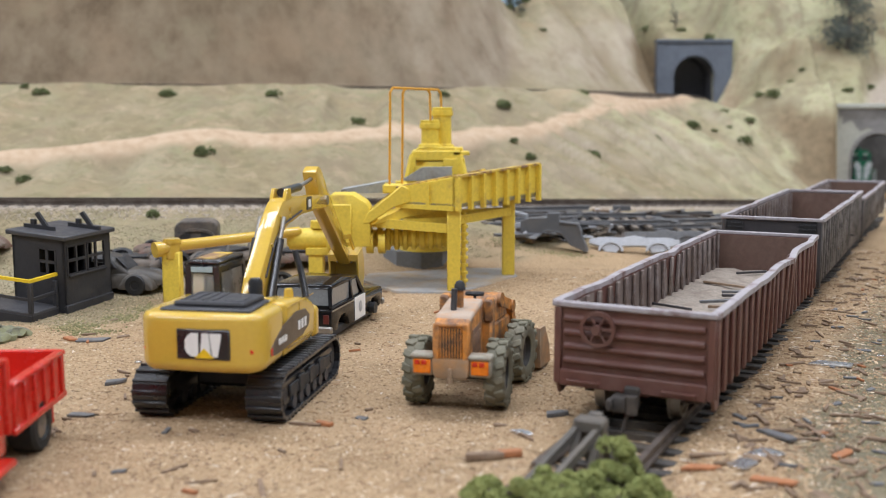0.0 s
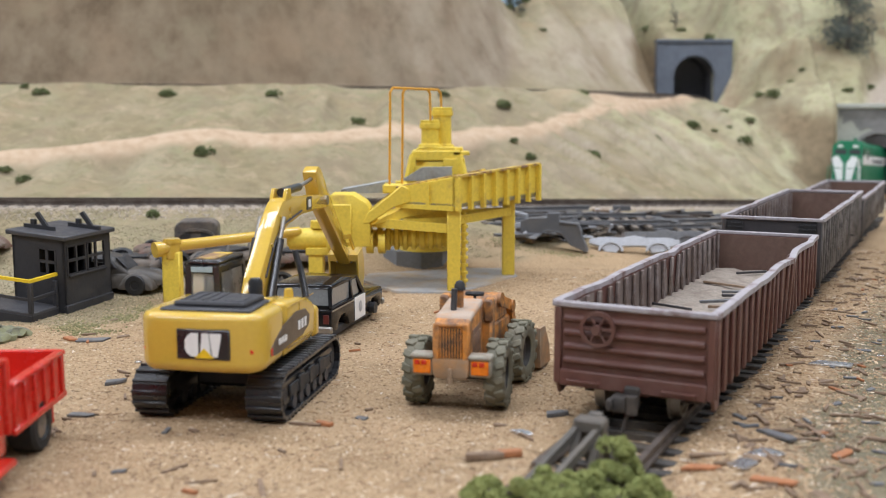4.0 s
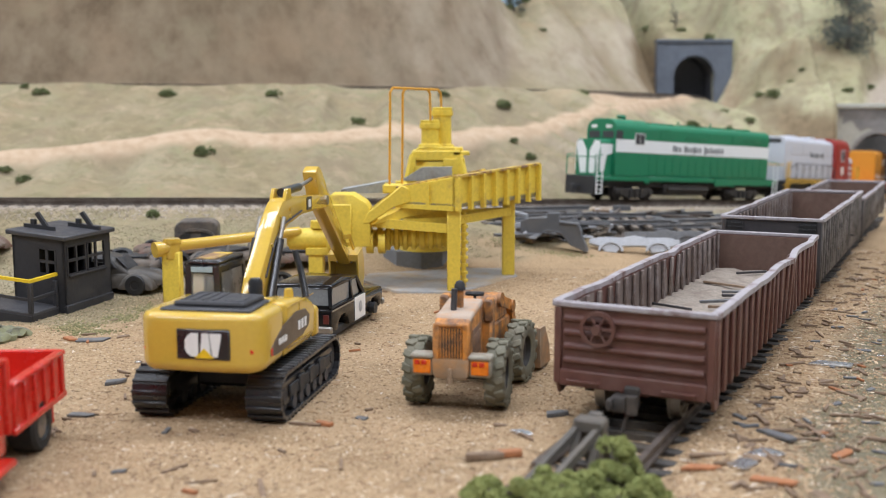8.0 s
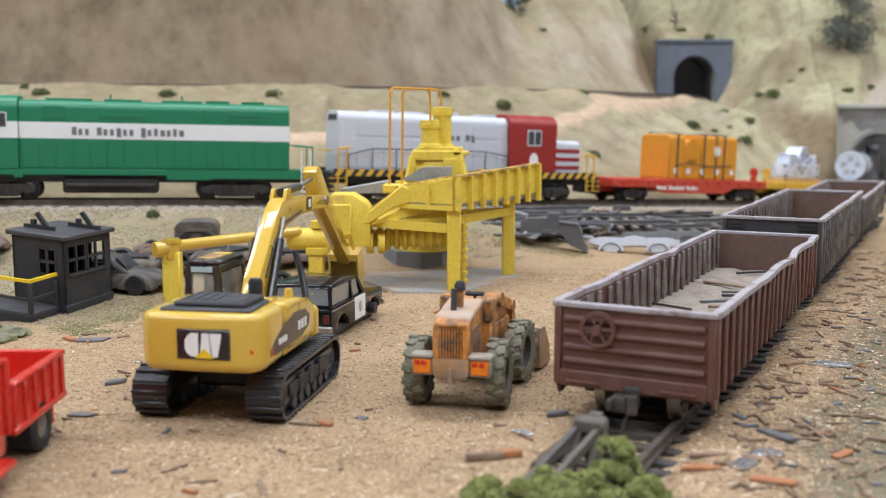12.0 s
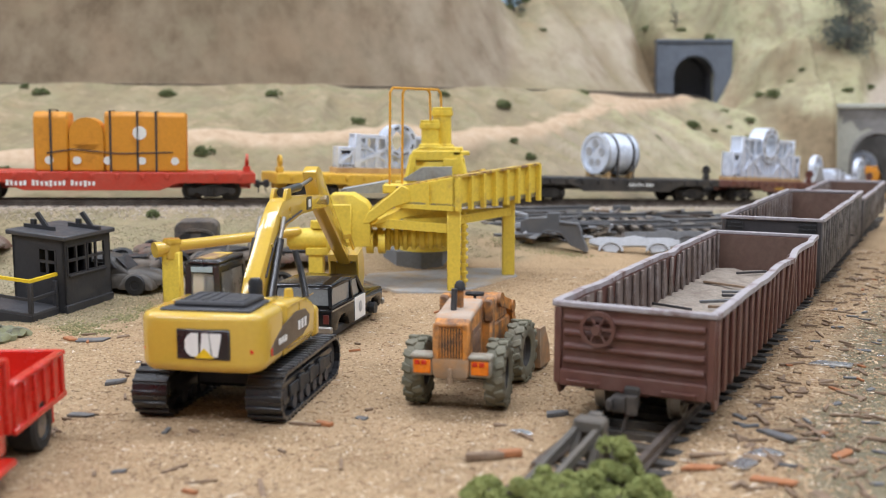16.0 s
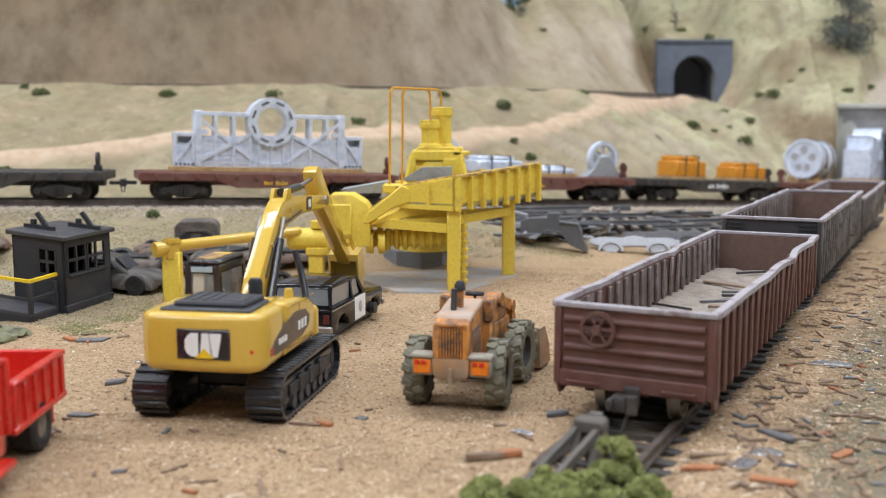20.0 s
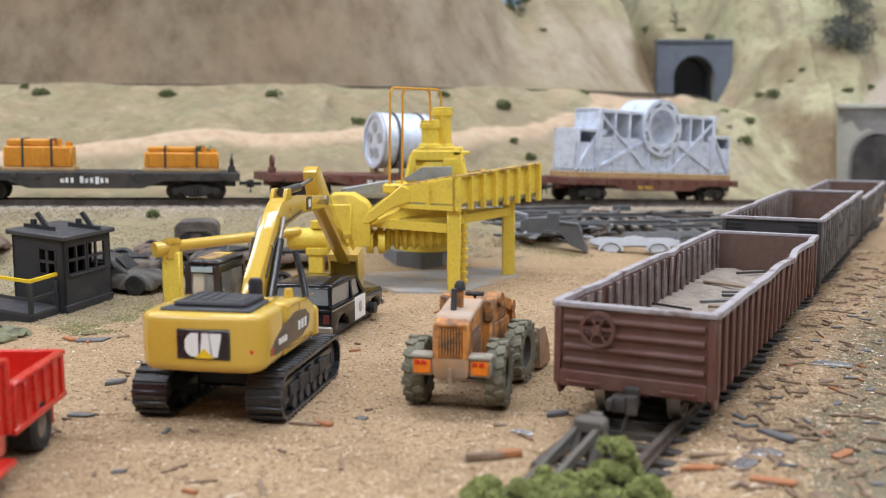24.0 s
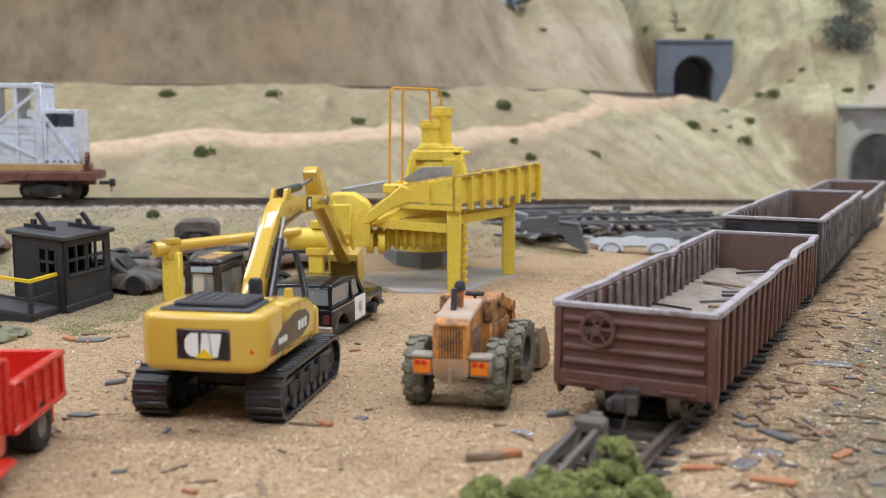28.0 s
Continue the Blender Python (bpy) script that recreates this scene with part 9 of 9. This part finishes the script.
for i, (kind, x, y, rz, L, w, h) in enumerate((
        ("foil", 107.3, 270.3, -20, 12.0, 5.0, 0.5), ("slate", 70.9, 205.4, -55, 9.0, 2.6, 0.8), ("foil", 64.6, 193, -30, 7.5, 5.0, 0.5), ("foil", 57.7, 185, 40, 6.0, 4.4, 0.4),
        ("clay", 49.3, 184.1, -8, 8.0, 2.4, 0.6), ("clay", 61, 177.1, -25, 8.5, 2.6, 0.6), ("clay", 81.2, 196.4, 40, 7.0, 2.0, 0.6), ("slate", 25.8, 220.6, 15, 5.6, 2.2, 0.9),
        ("foil", 17.1, 207.3, -50, 5.4, 2.4, 0.5), ("clay", 12.4, 190.4, 12, 7.0, 2.0, 1.2), ("board", 8.4, 189.1, 8, 8.5, 2.0, 1.4), ("slate", -85.2, 229.1, -10, 6.5, 2.4, 0.5),
        ("slate", -86.6, 258.1, 25, 6.0, 3.0, 0.9), ("board", -31.5, 221.5, -12, 7.5, 0.8, 0.6), ("clay", -27, 221.5, -25, 4.0, 1.6, 0.8), ("slate", -63.8, 189.7, 5, 3.0, 1.2, 0.5),
        ("clay", -117.8, 310.3, -45, 7.0, 2.0, 0.8), ("slate", -110.4, 309.5, 8, 10, 4.5, 0.5), ("foil", 41, 222, 20, 2.6, 1.6, 0.6), ("board", 34, 250, 30, 6, 1.0, 0.7))):
    label, mat = LABELS[kind]
    chip(x, y, rz, chip_mesh("scrap_chip", L, w, h, mat, 900 + i), label)


def scatter_chips():
    rng = random.Random(77)
    stock = []
    for i, (kind, L, w, h) in enumerate((("board", 5.0, 0.8, 0.6), ("board", 3.4, 1.1, 0.5), ("slate", 3.0, 1.6, 0.4), ("clay", 3.6, 0.9, 0.7), ("board", 6.5, 0.6, 0.5), ("slate", 4.2, 1.2, 0.5), ("foil", 2.0, 1.2, 0.4), ("clay", 2.2, 1.2, 0.5), ("board", 2.2, 0.9, 0.6), ("board", 8.0, 1.2, 0.7), ("board", 4.5, 1.8, 0.5))):
        label, mat = LABELS[kind]
        stock.append((chip_mesh("scrap_chip", L, w, h, mat, 300 + i), label))
    weights = (6, 6, 2, 1.3, 4, 2, 0.9, 1, 6, 2, 3)
    n = 0
    while n < 300:
        if n % 10 < 8:
            su, sv = rng.uniform(19, 50), rng.uniform(-40, 330) if n % 3 else rng.uniform(-40, 120)
            p = SPUR @ Vector((su, sv, 0))
            x, y = p.x, p.y
        else:
            y = rng.uniform(175, 420)
            x = rng.uniform(-0.42 * y, 0.12 * y)
        if y > 470:
            continue
        me, label = rng.choices(stock, weights)[0]
        chip(x, y, rng.uniform(0, 360), me, label, 0.1, rng.uniform(-8, 8))
        n += 1


scatter_chips()


# ---- loose grit, pebbles, grass ----
def scatter_stuff(name, label, mat, n, size, place, seed, flat=0.6, long=1.0):
    """Many small stones or tufts in one mesh."""
    rng = np.random.RandomState(seed)
    base = np.array([(1, 0, 0), (-1, 0, 0), (0, 1, 0), (0, -1, 0), (0, 0, 1), (0, 0, -1)], float)
    tri = np.array([(0, 2, 4), (2, 1, 4), (1, 3, 4), (3, 0, 4), (2, 0, 5), (1, 2, 5), (3, 1, 5), (0, 3, 5)])
    x, y = place(rng, n)
    z = terrain(x, y)[0]
    k = len(x)
    s = size[0] + (size[1] - size[0]) * rng.rand(k) ** 3
    a = rng.rand(k) * 6.283
    v = base[None] * (0.6 + 0.8 * rng.rand(k, 6, 1)) * s[:, None, None]
    v[..., 2] *= flat
    v[..., 0] *= long
    c, sn = np.cos(a)[:, None], np.sin(a)[:, None]
    vx = v[..., 0] * c - v[..., 1] * sn + x[:, None]
    vy = v[..., 0] * sn + v[..., 1] * c + y[:, None]
    vz = v[..., 2] + z[:, None] + s[:, None] * flat * 0.35
    verts = np.stack([vx, vy, vz], -1).reshape(-1, 3) * MM
    faces = (tri[None] + (np.arange(k) * 6)[:, None, None]).reshape(-1, 3)
    me = bpy.data.meshes.new(name)
    me.from_pydata(verts.tolist(), [], faces.tolist())
    me.materials.append(mat)
    return tagged(new(name, me), label, "gravel", kind="stuff")


def island_shader(name, stops, rough=0.85):
    mat, nt, b = shader(name)
    geo = nt.nodes.new("ShaderNodeNewGeometry")
    c = ramp(nt, geo.outputs["Random Per Island"], stops)
    nt.links.new(c, b.inputs["Base Color"])
    b.inputs["Roughness"].default_value = rough
    return mat


GRIT = island_shader("loose_grit", [(0.0, (0.22, 0.145, 0.085)), (0.3, (0.35, 0.235, 0.135)), (0.75, (0.48, 0.345, 0.205)), (0.94, (0.56, 0.42, 0.275)), (1.0, (0.68, 0.56, 0.42))])
PALE_GRIT = island_shader("pale_ballast_grit", [(0.0, (0.26, 0.21, 0.165)), (0.4, (0.4, 0.34, 0.28)), (0.8, (0.52, 0.45, 0.38)), (1.0, (0.36, 0.28, 0.21))])
SLIVER = island_shader("wood_sliver", [(0.0, (0.16, 0.1, 0.06)), (0.3, (0.28, 0.17, 0.09)), (0.65, (0.44, 0.29, 0.16)), (0.9, (0.6, 0.46, 0.3)), (1.0, (0.66, 0.58, 0.48))])
TUFT = island_shader("dry_grass_flock", [(0.0, (0.17, 0.145, 0.08)), (0.4, (0.27, 0.225, 0.135)), (0.75, (0.37, 0.3, 0.2)), (1.0, (0.19, 0.185, 0.085))], 0.95)
MOSS = island_shader("green_moss_flock", [(0.0, (0.13, 0.125, 0.055)), (0.5, (0.21, 0.2, 0.085)), (1.0, (0.32, 0.27, 0.14))], 0.95)


def yard_place(rng, n):
    y = 165 + 300 * rng.rand(n * 2) ** 1.25
    x = (rng.rand(n * 2) - 0.5) * 0.98 * y
    cov = terrain(x, y)[1]
    keep = cov > rng.rand(n * 2) * 0.9
    return x[keep][:n], y[keep][:n]


def ballast_place(rng, n):
    s = rng.uniform(-420, 560, n)
    q = np.stack([np.interp(s, MAIN_S, MAIN_Q[:, k]) for k in range(2)], -1)
    d = np.stack([np.interp(s + 2, MAIN_S, MAIN_Q[:, k]) for k in range(2)], -1) - q
    d /= np.linalg.norm(d, axis=1)[:, None]
    off = np.where(rng.rand(n) < 0.85, -rng.uniform(5, 46, n), rng.uniform(5, 20, n))
    return q[:, 0] - d[:, 1] * off, q[:, 1] + d[:, 0] * off


def moss_place(rng, n):
    spots = np.array([(-108, 363, 5, 6), (-116, 322, 6, 3), (-124, 331, 7, 5), (-60, 428, 7, 5), (34, 505, 10, 6), (60, 498, 12, 4), (-113, 346, 5, 5)], float)
    p = spots[rng.randint(0, len(spots), n)]
    return p[:, 0] + p[:, 2] * rng.randn(n) * 0.7, p[:, 1] + p[:, 3] * rng.randn(n) * 0.8


def turf_place(rng, n):
    y = rng.uniform(300, 520, n * 3)
    x = (rng.rand(n * 3) - 0.5) * 0.98 * y
    z, yard, path, bal = terrain(x, y)[:4]
    keep = (yard < 0.55) & (bal < 0.3) & (wobble(x, y, 0.06, 51) > -0.25)
    return x[keep][:n], y[keep][:n]


def spur_side_place(rng, n):
    su = 15 + 34 * rng.rand(n)
    sv = -60 + 420 * rng.rand(n) ** 1.3
    c, q = math.cos(0.4749), math.sin(0.4749)
    return 40.49 + su * c + sv * q, 209.37 - su * q + sv * c


def bank_place(rng, n):
    su = rng.uniform(34, 120, n)
    sv = rng.uniform(-60, 300, n)
    c, s = math.cos(0.4749), math.sin(0.4749)
    return 40.49 + su * c + sv * s, 209.37 - su * s + sv * c


scatter_stuff("gravel", "loose tan grit on the yard soil", GRIT, 62000, (0.14, 0.5), yard_place, 1)
scatter_stuff("wood_slivers", "tan and brown wood slivers strewn over the yard", SLIVER, 16000, (0.1, 0.32), yard_place, 9, 0.7, 5.0)
scatter_stuff("wood_slivers", "brown wood slivers beside the spur", SLIVER, 6000, (0.12, 0.4), spur_side_place, 10, 0.7, 5.0)
scatter_stuff("moss", "tufts of green moss flock on the yard soil", MOSS, 3600, (0.16, 0.55), moss_place, 12, 0.9)
scatter_stuff("ballast", "pale loose ballast beside the main line", PALE_GRIT, 20000, (0.3, 0.8), ballast_place, 2)
scatter_stuff("grass", "dry green-brown grass flock by the shed", TUFT, 45000, (0.14, 0.5), turf_place, 3, flat=0.8)
scatter_stuff("grass", "dry green-brown grass flock on the bank", TUFT, 20000, (0.16, 0.5), bank_place, 4, flat=0.8)


# ---- what moves: the train climbs out of the tunnel and leaves across the yard's rear ----
def run(t):
    """Millimetres that the train has gone at t seconds."""
    return 83.8 * t + 0.423 * t * t


def car_pose(mid, half, t):
    m = main_frame(mid - run(t), half)
    m.translation *= MM
    return m


def motions():
    times = [round(i * 0.2, 2) for i in range(141)]
    for ob, mid, half in TRAIN:
        walk(ob, [(t, car_pose(mid, half, t)) for t in times])
    for ob, own, car, mid, half in RIDERS:
        walk(ob, [(t, car_pose(mid, half, t) @ own) for t in times])
    spin = [k * 2 / FPS for k in range(421)]
    for w, x, r in WHEELSETS:
        walk(w, [(t, P(x, 0, r, ry=-math.degrees(run(t) / r) % 360)) for t in spin])


motions()
